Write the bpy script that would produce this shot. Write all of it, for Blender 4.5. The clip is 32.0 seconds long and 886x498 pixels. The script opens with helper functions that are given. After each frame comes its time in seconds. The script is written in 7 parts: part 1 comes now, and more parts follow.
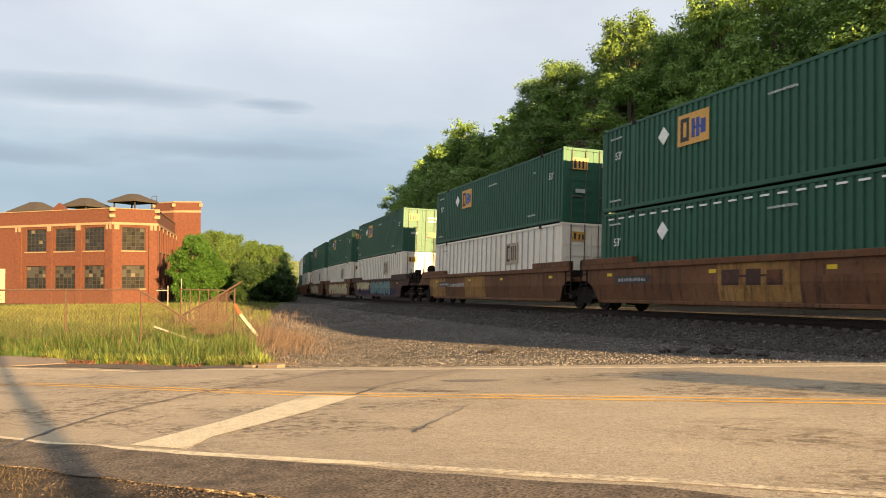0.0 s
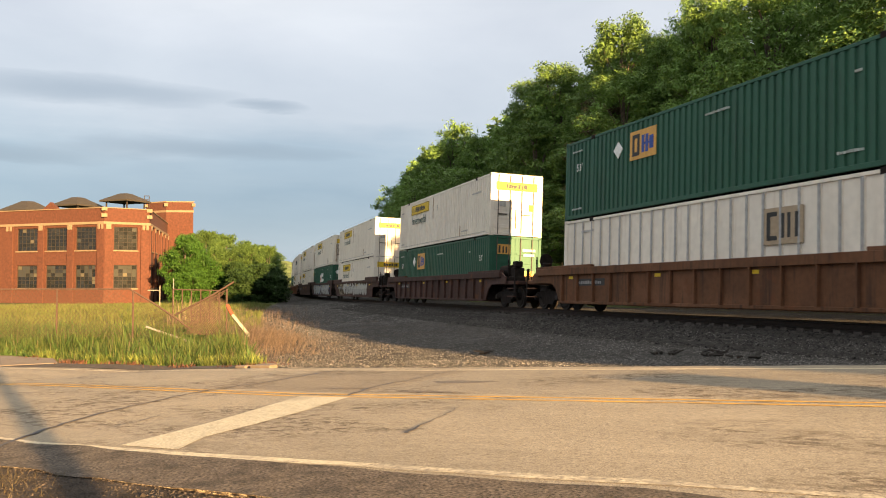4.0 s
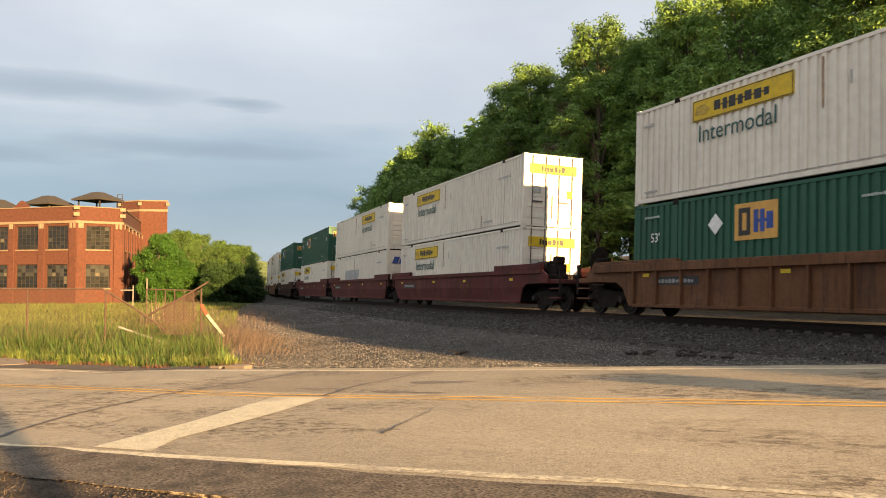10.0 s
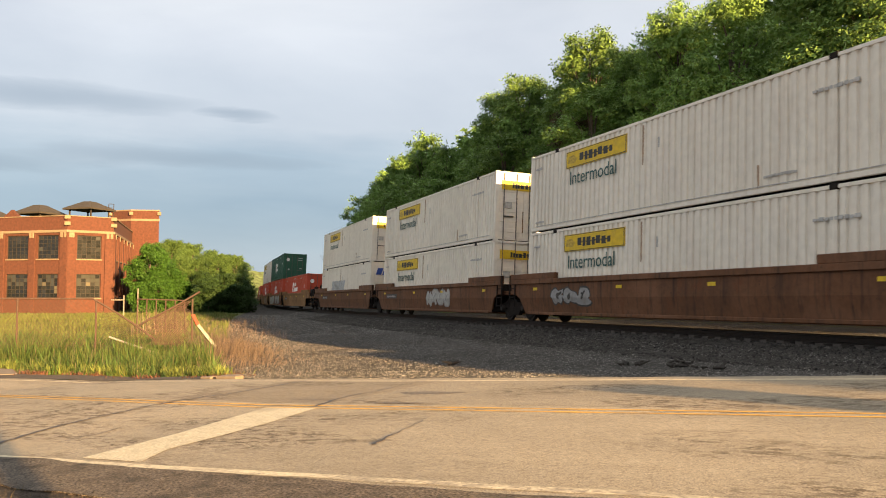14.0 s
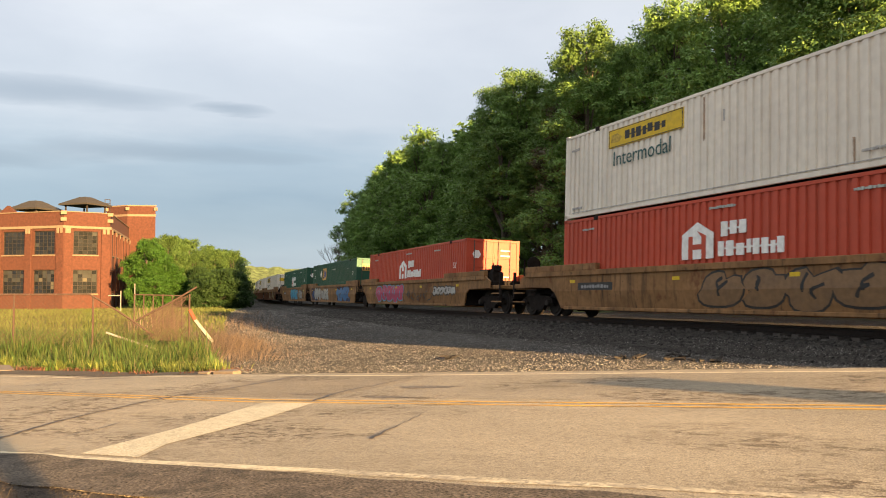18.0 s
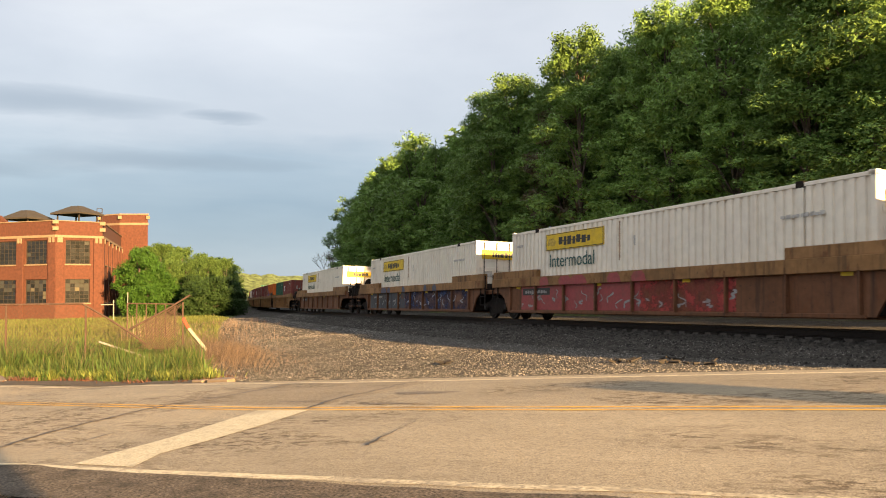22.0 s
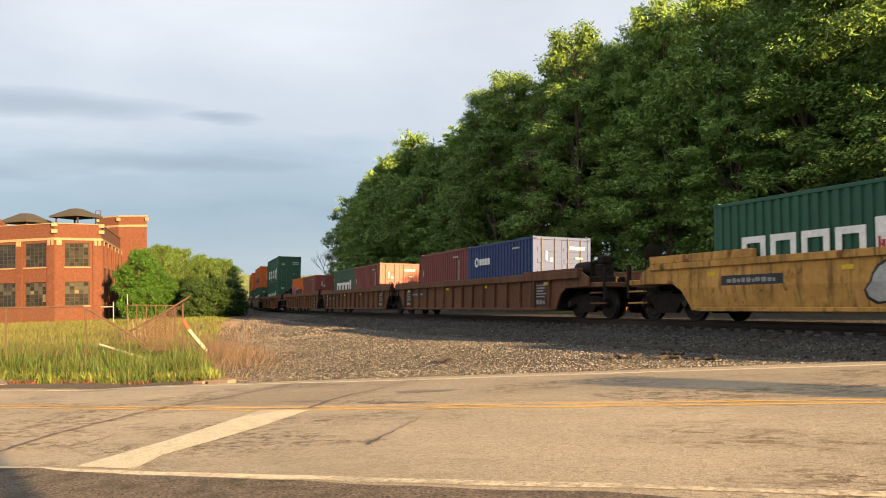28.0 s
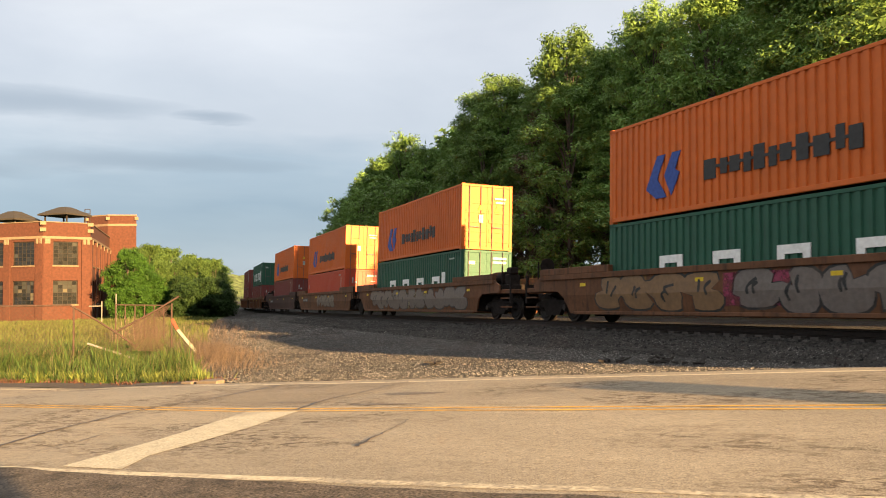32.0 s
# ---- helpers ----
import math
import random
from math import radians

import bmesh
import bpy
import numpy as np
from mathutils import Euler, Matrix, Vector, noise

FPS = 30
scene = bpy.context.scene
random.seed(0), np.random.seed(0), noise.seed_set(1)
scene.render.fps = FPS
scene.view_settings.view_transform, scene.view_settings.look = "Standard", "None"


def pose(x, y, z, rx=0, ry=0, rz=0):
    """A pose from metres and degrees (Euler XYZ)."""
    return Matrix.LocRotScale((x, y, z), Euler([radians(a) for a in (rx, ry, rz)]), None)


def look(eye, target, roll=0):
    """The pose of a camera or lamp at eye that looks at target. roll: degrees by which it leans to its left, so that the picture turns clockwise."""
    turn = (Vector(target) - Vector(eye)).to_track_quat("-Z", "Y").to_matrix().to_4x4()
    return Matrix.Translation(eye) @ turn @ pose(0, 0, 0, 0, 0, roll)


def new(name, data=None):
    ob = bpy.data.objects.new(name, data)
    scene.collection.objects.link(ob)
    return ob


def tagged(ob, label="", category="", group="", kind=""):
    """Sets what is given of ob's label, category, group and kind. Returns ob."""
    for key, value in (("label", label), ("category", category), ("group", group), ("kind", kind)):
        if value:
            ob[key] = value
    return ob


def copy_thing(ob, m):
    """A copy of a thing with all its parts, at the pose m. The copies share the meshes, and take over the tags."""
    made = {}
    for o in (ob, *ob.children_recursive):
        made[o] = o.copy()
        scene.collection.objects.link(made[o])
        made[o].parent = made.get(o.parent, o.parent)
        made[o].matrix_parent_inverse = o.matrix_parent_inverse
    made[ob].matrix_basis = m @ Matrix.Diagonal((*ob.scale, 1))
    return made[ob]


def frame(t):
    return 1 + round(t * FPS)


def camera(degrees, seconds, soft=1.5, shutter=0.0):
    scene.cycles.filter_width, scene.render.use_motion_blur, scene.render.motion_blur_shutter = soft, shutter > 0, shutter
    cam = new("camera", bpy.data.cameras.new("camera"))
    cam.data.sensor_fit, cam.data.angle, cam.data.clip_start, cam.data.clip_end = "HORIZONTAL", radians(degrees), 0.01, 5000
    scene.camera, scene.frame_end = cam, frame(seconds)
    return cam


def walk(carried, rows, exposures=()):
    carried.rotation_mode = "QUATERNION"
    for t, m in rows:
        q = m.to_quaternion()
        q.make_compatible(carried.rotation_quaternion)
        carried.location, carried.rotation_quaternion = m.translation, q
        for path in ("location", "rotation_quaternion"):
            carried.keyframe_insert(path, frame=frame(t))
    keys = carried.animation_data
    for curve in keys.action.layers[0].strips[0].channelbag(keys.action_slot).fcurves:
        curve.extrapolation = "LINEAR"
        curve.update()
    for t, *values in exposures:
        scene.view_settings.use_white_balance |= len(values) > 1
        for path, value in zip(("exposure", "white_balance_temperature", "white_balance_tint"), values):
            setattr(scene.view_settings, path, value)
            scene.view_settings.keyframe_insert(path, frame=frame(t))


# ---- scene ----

# The camera: a hand-held phone at the roadside that only turns.
cam = camera(56.8, 32.0, soft=1.0, shutter=0.05)
EYE = (0.0, -15.67, 0.823)


def aim(yaw, pitch, roll):
    """Camera pose at EYE: yaw from +Y towards -X, pitch up, roll as in look()."""
    return pose(*EYE, 90 + pitch, 0, yaw) @ pose(0, 0, 0, 0, 0, roll)


PATH = [
    (0, 70.02, 2.11, -0.32), (0.5, 69.43, 2.29, 0.05), (1, 69.25, 2.17, -0.00), (1.5, 69.21, 2.02, -0.10), (2, 69.28, 2.09, -0.05),
    (2.5, 69.35, 2.26, -0.00), (3, 69.43, 2.29, 0.04), (3.5, 69.56, 2.30, -0.04), (5.5, 69.16, 1.80, -0.10), (6, 69.05, 1.95, -0.07),
    (6.5, 68.84, 2.12, -0.03), (7, 68.71, 2.19, 0.06), (7.5, 68.68, 2.23, 0.13), (8, 68.47, 2.19, 0.06), (8.5, 68.32, 2.16, -0.01),
    (9, 68.15, 2.05, -0.22), (9.5, 68.00, 1.99, -0.12), (10, 67.88, 2.21, 0.04), (10.5, 67.76, 2.48, 0.13), (11, 67.54, 2.64, 0.19),
    (11.5, 67.38, 2.50, -0.06), (12, 67.48, 2.50, -0.37), (12.5, 67.43, 2.59, -0.29), (13, 67.32, 2.78, -0.21), (13.5, 67.41, 2.90, -0.09),
    (14, 67.34, 2.93, 0.14), (14.5, 67.13, 2.82, 0.20), (16.5, 67.27, 2.96, -0.12), (17, 67.31, 2.94, -0.11), (17.5, 67.26, 2.74, -0.14),
    (18, 67.13, 2.53, -0.09), (18.5, 67.01, 2.61, 0.03), (19, 66.95, 2.62, 0.17), (19.5, 66.90, 2.53, 0.17), (20, 66.84, 2.52, 0.16),
    (20.5, 66.80, 2.78, 0.34), (21, 66.70, 3.04, 0.45), (21.5, 66.70, 3.03, -0.01), (22, 66.67, 2.91, -0.70), (22.5, 66.83, 2.61, -0.72),
    (23, 66.84, 2.34, -0.67), (23.5, 66.62, 2.37, -0.50), (24, 66.60, 2.47, -0.78), (24.5, 66.70, 2.43, -1.14), (25, 66.80, 2.55, -1.36),
    (25.5, 66.89, 2.99, -1.43), (27.5, 66.59, 2.91, -1.50), (28, 66.62, 2.79, -1.37), (28.5, 66.57, 2.84, -1.36), (29, 66.37, 2.84, -1.39),
    (29.5, 66.07, 2.86, -1.43), (30, 65.77, 3.04, -1.21), (30.5, 65.71, 3.19, -1.13), (31, 65.66, 3.29, -0.95), (31.5, 65.74, 3.20, -0.87),
    (32, 65.96, 2.94, -0.84),
]
# the camera's own exposure follows the bright white boxes
EXPOSURE = ((0, 2.93), (6, 2.88), (8, 2.82), (11, 2.86), (13, 2.9), (17, 2.93), (19, 2.96), (22, 2.93), (25, 2.97), (28, 2.97), (30, 2.95), (32, 2.92))
walk(cam, [(t, aim(a, b, c)) for t, a, b, c in PATH], [(t, stops, 6680, 10) for t, stops in EXPOSURE])

# ---- light ----
SUN_AZ, SUN_EL = radians(9.9), radians(9.3)
SUN_DIR = Vector((math.cos(SUN_EL) * math.cos(SUN_AZ), math.cos(SUN_EL) * math.sin(SUN_AZ), math.sin(SUN_EL)))


def make_world():
    w = bpy.data.worlds.new("evening_sky")
    scene.world = w
    w.use_nodes = True
    nt = w.node_tree
    nt.nodes.clear()
    N, L = nt.nodes.new, nt.links.new
    out, bg = N("ShaderNodeOutputWorld"), N("ShaderNodeBackground")
    sky = N("ShaderNodeTexSky")
    sky.sky_type, sky.sun_disc = "NISHITA", False
    sky.sun_elevation, sky.sun_rotation = SUN_EL, radians(90) - SUN_AZ
    sky.air_density, sky.dust_density, sky.ozone_density = 1.0, 1.5, 1.5
    tc = N("ShaderNodeTexCoord")
    sep = N("ShaderNodeSeparateXYZ")
    L(tc.outputs["Generated"], sep.inputs[0])

    def calc(op, a, b=0.0, c=0.0):
        n = N("ShaderNodeMath"); n.operation = op
        for k, v in enumerate((a, b, c)):
            if isinstance(v, (int, float)):
                n.inputs[k].default_value = v
            else:
                L(v, n.inputs[k])
        return n.outputs[0]

    def cloud(scale, stretch, detail, rough, shift):
        mp = N("ShaderNodeMapping"); mp.inputs["Scale"].default_value = stretch; mp.inputs["Location"].default_value = shift
        L(tc.outputs["Generated"], mp.inputs[0])
        n = N("ShaderNodeTexNoise"); n.inputs["Scale"].default_value = scale; n.inputs["Detail"].default_value = detail
        n.inputs["Roughness"].default_value, n.inputs["Distortion"].default_value = rough, 0.25
        L(mp.outputs[0], n.inputs["Vector"])
        return n.outputs["Fac"]

    def mixed(kind, fac, a, b):
        n = N("ShaderNodeMix"); n.data_type, n.blend_type = "RGBA", kind
        for k, v in ((0, fac), (6, a), (7, b)):
            if isinstance(v, (int, float, tuple)):
                n.inputs[k].default_value = v
            else:
                L(v, n.inputs[k])
        return n.outputs[2]

    # pale overcast above, blue-grey layers towards the horizon; soft noise bends the layers
    soft = cloud(1.7, (1, 1, 3.2), 5, 0.5, (3.1, 1.7, 0.4))
    fine = cloud(3.4, (1, 1, 7), 6, 0.55, (0.3, 5.1, 2.0))
    height = calc("ADD", calc("MULTIPLY_ADD", soft, 0.16, -0.08), calc("ADD", sep.outputs[2], calc("MULTIPLY_ADD", fine, 0.07, -0.035)))
    ramp = N("ShaderNodeValToRGB")
    e = ramp.color_ramp.elements
    e[0].position, e[0].color = 0.0, (0.064, 0.076, 0.088, 1)
    e[1].position, e[1].color = 1.0, (0.18, 0.178, 0.176, 1)
    for pos, c in ((0.05, (0.056, 0.070, 0.085)), (0.11, (0.043, 0.057, 0.074)), (0.155, (0.054, 0.067, 0.082)), (0.21, (0.084, 0.091, 0.102)), (0.30, (0.094, 0.099, 0.109)), (0.42, (0.104, 0.107, 0.113)), (0.65, (0.14, 0.14, 0.142))):
        k = e.new(pos); k.color = (*c, 1)
    L(height, ramp.inputs[0])
    # thin darker streaks of cloud low in the west
    az = calc("ARCTAN2", sep.outputs[1], calc("MULTIPLY", sep.outputs[0], -1.0))
    el = calc("ARCSINE", sep.outputs[2])
    veil = None
    for a0, e0, w, h in ((-3.0, 12.1, 10.5, 1.3), (8.2, 11.6, 3.2, 0.55), (4.0, 8.8, 12.0, 0.8), (-9.0, 8.2, 9.0, 0.9)):
        u = calc("DIVIDE", calc("SUBTRACT", az, radians(a0)), radians(w))
        v = calc("DIVIDE", calc("SUBTRACT", el, calc("ADD", radians(e0), calc("MULTIPLY_ADD", fine, radians(3.0), radians(-1.5)))), radians(h))
        d = calc("SUBTRACT", 1.0, calc("ADD", calc("MULTIPLY", u, u), calc("MULTIPLY", v, v)))
        d = calc("MAXIMUM", d, 0.0)
        veil = d if veil is None else calc("MAXIMUM", veil, d)
    puff = N("ShaderNodeValToRGB")
    puff.color_ramp.elements[0].position, puff.color_ramp.elements[0].color = 0.3, (0.86, 0.88, 0.91, 1)
    puff.color_ramp.elements[1].position, puff.color_ramp.elements[1].color = 0.7, (1.1, 1.1, 1.09, 1)
    L(cloud(2.6, (1, 1, 2.6), 6, 0.52, (7.3, 2.2, 1.1)), puff.inputs[0])
    colour = mixed("MIX", calc("MULTIPLY", veil, 0.6), mixed("MULTIPLY", 1.0, ramp.outputs[0], puff.outputs[0]), (0.039, 0.048, 0.061, 1))
    scaled = mixed("MULTIPLY", 1.0, sky.outputs[0], (0.07, 0.07, 0.07, 1))
    L(mixed("MIX", 0.95, scaled, colour), bg.inputs["Color"])
    bg.inputs["Strength"].default_value = 1.0
    L(bg.outputs[0], out.inputs[0])


make_world()
sun = new("sun", bpy.data.lights.new("sun", "SUN"))
sun.data.energy, sun.data.angle, sun.data.color = 3.85, radians(0.6), (1.0, 0.63, 0.285)
sun.matrix_world = look(SUN_DIR * 300, (0, 0, 0))

# ---- materials ----


def mat(name, col, rough=0.75, metal=0.0, var=0.12, scale=9.0, dirt=None, dirt_col=(0.05, 0.035, 0.025), dirt_scale=0.9,
        stretch=(1, 1, 1), bump=0.15, bump_scale=None, rand=0.0, spec=0.35, island=0.0, translucent=0.0, wear=(), rand_shift=False):
    """A painted, stony or leafy surface: fine grain, a coarse layer of dirt, relief; wear adds layers (amount, colour, scale, stretch, from, to)."""
    m = bpy.data.materials.new(name)
    m.use_nodes = True
    nt = m.node_tree
    N, L = nt.nodes.new, nt.links.new
    p = nt.nodes["Principled BSDF"]
    p.inputs["Roughness"].default_value, p.inputs["Metallic"].default_value = rough, metal
    p.inputs["Specular IOR Level"].default_value = spec
    tc = N("ShaderNodeTexCoord")
    mp = N("ShaderNodeMapping"); mp.inputs["Scale"].default_value = stretch
    L(tc.outputs["Object"], mp.inputs[0])
    fine = N("ShaderNodeTexNoise"); fine.inputs["Scale"].default_value = scale; fine.inputs["Detail"].default_value = 5
    L(tc.outputs["Object"], fine.inputs["Vector"])
    r = N("ShaderNodeValToRGB")
    r.color_ramp.elements[0].position, r.color_ramp.elements[1].position = 0.3, 0.7
    r.color_ramp.elements[0].color = (*[c * (1 - var) for c in col], 1)
    r.color_ramp.elements[1].color = (*[min(1, c * (1 + var)) for c in col], 1)
    L(fine.outputs["Fac"], r.inputs[0])
    colour = r.outputs[0]
    if dirt:
        co = N("ShaderNodeTexNoise"); co.inputs["Scale"].default_value = dirt_scale; co.inputs["Detail"].default_value = 7; co.inputs["Roughness"].default_value = 0.62
        L(mp.outputs[0], co.inputs["Vector"])
        rd = N("ShaderNodeValToRGB")
        rd.color_ramp.elements[0].position, rd.color_ramp.elements[0].color = 0.48, (0, 0, 0, 1)
        rd.color_ramp.elements[1].position, rd.color_ramp.elements[1].color = 0.72, (dirt, dirt, dirt, 1)
        L(co.outputs["Fac"], rd.inputs[0])
        mx = N("ShaderNodeMix"); mx.data_type = "RGBA"
        mx.inputs[7].default_value = (*dirt_col, 1)
        L(rd.outputs[0], mx.inputs[0]); L(colour, mx.inputs[6])
        colour = mx.outputs[2]
    for amount, wcol, wscale, wstretch, w0, w1 in wear:
        wm = N("ShaderNodeMapping"); wm.inputs["Scale"].default_value = wstretch
        L(tc.outputs["Object"], wm.inputs[0])
        if rand_shift:
            oi = N("ShaderNodeObjectInfo")
            sh = N("ShaderNodeMath"); sh.operation = "MULTIPLY"; sh.inputs[1].default_value = 40.0
            L(oi.outputs["Random"], sh.inputs[0])
            cx = N("ShaderNodeCombineXYZ"); L(sh.outputs[0], cx.inputs[0]); L(sh.outputs[0], cx.inputs[1])
            L(cx.outputs[0], wm.inputs["Location"])
        wn = N("ShaderNodeTexNoise"); wn.inputs["Scale"].default_value = wscale; wn.inputs["Detail"].default_value = 8; wn.inputs["Roughness"].default_value = 0.65
        L(wm.outputs[0], wn.inputs["Vector"])
        wr = N("ShaderNodeValToRGB")
        wr.color_ramp.elements[0].position, wr.color_ramp.elements[0].color = w0, (0, 0, 0, 1)
        wr.color_ramp.elements[1].position, wr.color_ramp.elements[1].color = w1, (amount, amount, amount, 1)
        L(wn.outputs["Fac"], wr.inputs[0])
        wx = N("ShaderNodeMix"); wx.data_type = "RGBA"; wx.inputs[7].default_value = (*wcol, 1)
        L(wr.outputs[0], wx.inputs[0]); L(colour, wx.inputs[6])
        colour = wx.outputs[2]
    for k, by_island in ((rand, False), (island, True)):
        if not k:
            continue
        hs = N("ShaderNodeHueSaturation")
        mr = N("ShaderNodeMapRange")
        mr.inputs[3].default_value, mr.inputs[4].default_value = 1 - k, 1 + k
        if by_island:
            src = N("ShaderNodeNewGeometry").outputs["Random Per Island"]
        else:
            src = N("ShaderNodeObjectInfo").outputs["Random"]
        L(src, mr.inputs[0]); L(mr.outputs[0], hs.inputs["Value"]); L(colour, hs.inputs["Color"])
        colour = hs.outputs[0]
    L(colour, p.inputs["Base Color"])
    if bump:
        bn = N("ShaderNodeTexNoise"); bn.inputs["Scale"].default_value = bump_scale or scale * 2.5; bn.inputs["Detail"].default_value = 4
        L(tc.outputs["Object"], bn.inputs["Vector"])
        b = N("ShaderNodeBump"); b.inputs["Strength"].default_value = bump; b.inputs["Distance"].default_value = 0.02
        L(bn.outputs["Fac"], b.inputs["Height"]); L(b.outputs[0], p.inputs["Normal"])
    if translucent:
        tr = N("ShaderNodeBsdfTranslucent"); L(colour, tr.inputs["Color"])
        ms = N("ShaderNodeMixShader"); ms.inputs[0].default_value = translucent
        L(p.outputs[0], ms.inputs[1]); L(tr.outputs[0], ms.inputs[2])
        L(ms.outputs[0], nt.nodes["Material Output"].inputs[0])
    return m


# ---- mesh helpers ----
BOX_F = [(0, 3, 2, 1), (4, 5, 6, 7), (0, 1, 5, 4), (1, 2, 6, 5), (2, 3, 7, 6), (3, 0, 4, 7)]


def boxes(name, specs, bevel=0.0):
    """One mesh of boxes (x0, x1, y0, y1, z0, z1)."""
    v, f = [], []
    for x0, x1, y0, y1, z0, z1 in specs:
        o = len(v)
        v += [(x0, y0, z0), (x1, y0, z0), (x1, y1, z0), (x0, y1, z0), (x0, y0, z1), (x1, y0, z1), (x1, y1, z1), (x0, y1, z1)]
        f += [tuple(o + i for i in q) for q in BOX_F]
    me = bpy.data.meshes.new(name)
    me.from_pydata(v, [], f)
    if bevel:
        bm = bmesh.new(); bm.from_mesh(me)
        bmesh.ops.bevel(bm, geom=bm.edges[:], offset=bevel, segments=1, affect="EDGES")
        bm.to_mesh(me); bm.free()
    return me


def prism(name, pts, y0, y1):
    """The outline pts in (x, z), drawn out from y0 to y1."""
    n = len(pts)
    v = [(x, y0, z) for x, z in pts] + [(x, y1, z) for x, z in pts]
    f = [tuple(range(n)), tuple(range(2 * n - 1, n - 1, -1))] + [(i, i + n, (i + 1) % n + n, (i + 1) % n) for i in range(n)]
    me = bpy.data.meshes.new(name)
    me.from_pydata(v, [], f)
    bm = bmesh.new(); bm.from_mesh(me); bmesh.ops.recalc_face_normals(bm, faces=bm.faces[:]); bm.to_mesh(me); bm.free()
    return me


def tube(name, pts, r0, r1=None, sides=8):
    """A round bar along the points, tapering from r0 to r1."""
    r1 = r0 if r1 is None else r1
    v, f = [], []
    for i, p in enumerate(pts):
        p = Vector(p)
        d = (Vector(pts[min(i + 1, len(pts) - 1)]) - Vector(pts[max(i - 1, 0)])).normalized()
        a = d.orthogonal().normalized(); b = d.cross(a)
        r = r0 + (r1 - r0) * i / max(1, len(pts) - 1)
        v += [tuple(p + a * r * math.cos(2 * math.pi * k / sides) + b * r * math.sin(2 * math.pi * k / sides)) for k in range(sides)]
    for i in range(len(pts) - 1):
        for k in range(sides):
            k2 = (k + 1) % sides
            f.append((i * sides + k, i * sides + k2, (i + 1) * sides + k2, (i + 1) * sides + k))
    f.append(tuple(range(sides - 1, -1, -1))); f.append(tuple(range((len(pts) - 1) * sides, len(pts) * sides)))
    me = bpy.data.meshes.new(name)
    me.from_pydata(v, [], f)
    return me


def join(name, meshes):
    bm = bmesh.new()
    for me in meshes:
        bm.from_mesh(me)
    out = bpy.data.meshes.new(name)
    bm.to_mesh(out); bm.free()
    return out


def part(name, me, material, parent=None, label="", loc=(0, 0, 0), rot=(0, 0, 0)):
    """Link a mesh as one object under a thing or part. A mesh shared by several parts keeps its own material."""
    if material and not me.materials:
        me.materials.append(material)
    ob = new(name, me)
    ob.parent = parent
    ob.location, ob.rotation_euler = loc, [radians(a) for a in rot]
    if label:
        tagged(ob, label)
    return ob


def empty(name, m=None):
    ob = new(name)
    ob.empty_display_size = 0.2
    if m is not None:
        ob.matrix_world = m
    return ob


FONT_CACHE = {}


def lettering(text, height):
    """A flat mesh of letters in the built-in font, in the x-z plane, facing -y, from x = 0 rightwards."""
    key = (text, height)
    if key not in FONT_CACHE:
        cu = bpy.data.curves.new("letters", "FONT")
        cu.body, cu.size, cu.extrude, cu.resolution_u = text, height / 0.7, 0.002, 3
        ob = new("letters", cu)
        me = bpy.data.meshes.new_from_object(ob.evaluated_get(bpy.context.evaluated_depsgraph_get()))
        bpy.data.objects.remove(ob)
        me.transform(Matrix.Rotation(radians(90), 4, "X"))
        me.materials.clear()
        FONT_CACHE[key] = me
    return FONT_CACHE[key].copy()

# ---- the lie of the land ----
TRACK_K, TRACK_G, TRACK_B = 0.00107, 0.01238, -0.04206


def track_point(s):
    """Centre of the track at s metres along it (0 is the point nearest the camera), and its direction."""
    c = max(-230.0, min(120.0, s))
    dx, dy = 1.0, TRACK_K * c
    q = Vector((c, 0.5 * TRACK_K * c * c, TRACK_G * c))
    d = Vector((dx, dy, TRACK_G if c == s else 0.0))
    return q + d * (s - c), Vector((dx, dy, TRACK_G)).normalized()


def track_frame(s):
    p, d = track_point(s)
    n = Vector((-d.y, d.x, 0)).normalized()
    u = d.cross(n)
    c, b = math.cos(TRACK_B), math.sin(TRACK_B)
    n2, u2 = c * n + b * u, -b * n + c * u
    return Matrix(((d.x, n2.x, u2.x, p.x), (d.y, n2.y, u2.y, p.y), (d.z, n2.z, u2.z, p.z), (0, 0, 0, 1)))


ROAD_TH, ROAD_O, ROAD_K, ROAD_W = 0.6241, -0.532, 0.0117, 3.51
RD = (math.cos(ROAD_TH), math.sin(ROAD_TH))


def road_bend(a):
    c = max(-26.0, min(16.0, a))
    w = max(0.0, -a - 8.0)                   # the road swings away past the fence
    q = min(w, 9.0)
    return ROAD_O + 0.5 * ROAD_K * c * c + ROAD_K * c * (a - c) - 0.0336 * q * (2 * w - q)


def road_xy(a, c):
    k = c + road_bend(a)
    return -10 + a * RD[0] - k * RD[1], -12 + a * RD[1] + k * RD[0]


def road_ac(x, y):
    rx, ry = x + 10, y + 12
    a = rx * RD[0] + ry * RD[1]
    return a, -rx * RD[1] + ry * RD[0] - road_bend(a)


def road_z(a, c):
    b = max(-11.0, min(13.0, a))
    z = -0.617 + 0.064 * b - 0.0008 * b * b
    if a < b:
        z += 0.02 * (a - b)
    e = min(1.0, max(0.0, (-a - 2.0) / 8.0))
    return max(-1.55, z) + 0.0085 * max(-6.0, min(6.0, c)) + e * (0.14 - 0.0238 * max(0.0, min(6.0, c)))


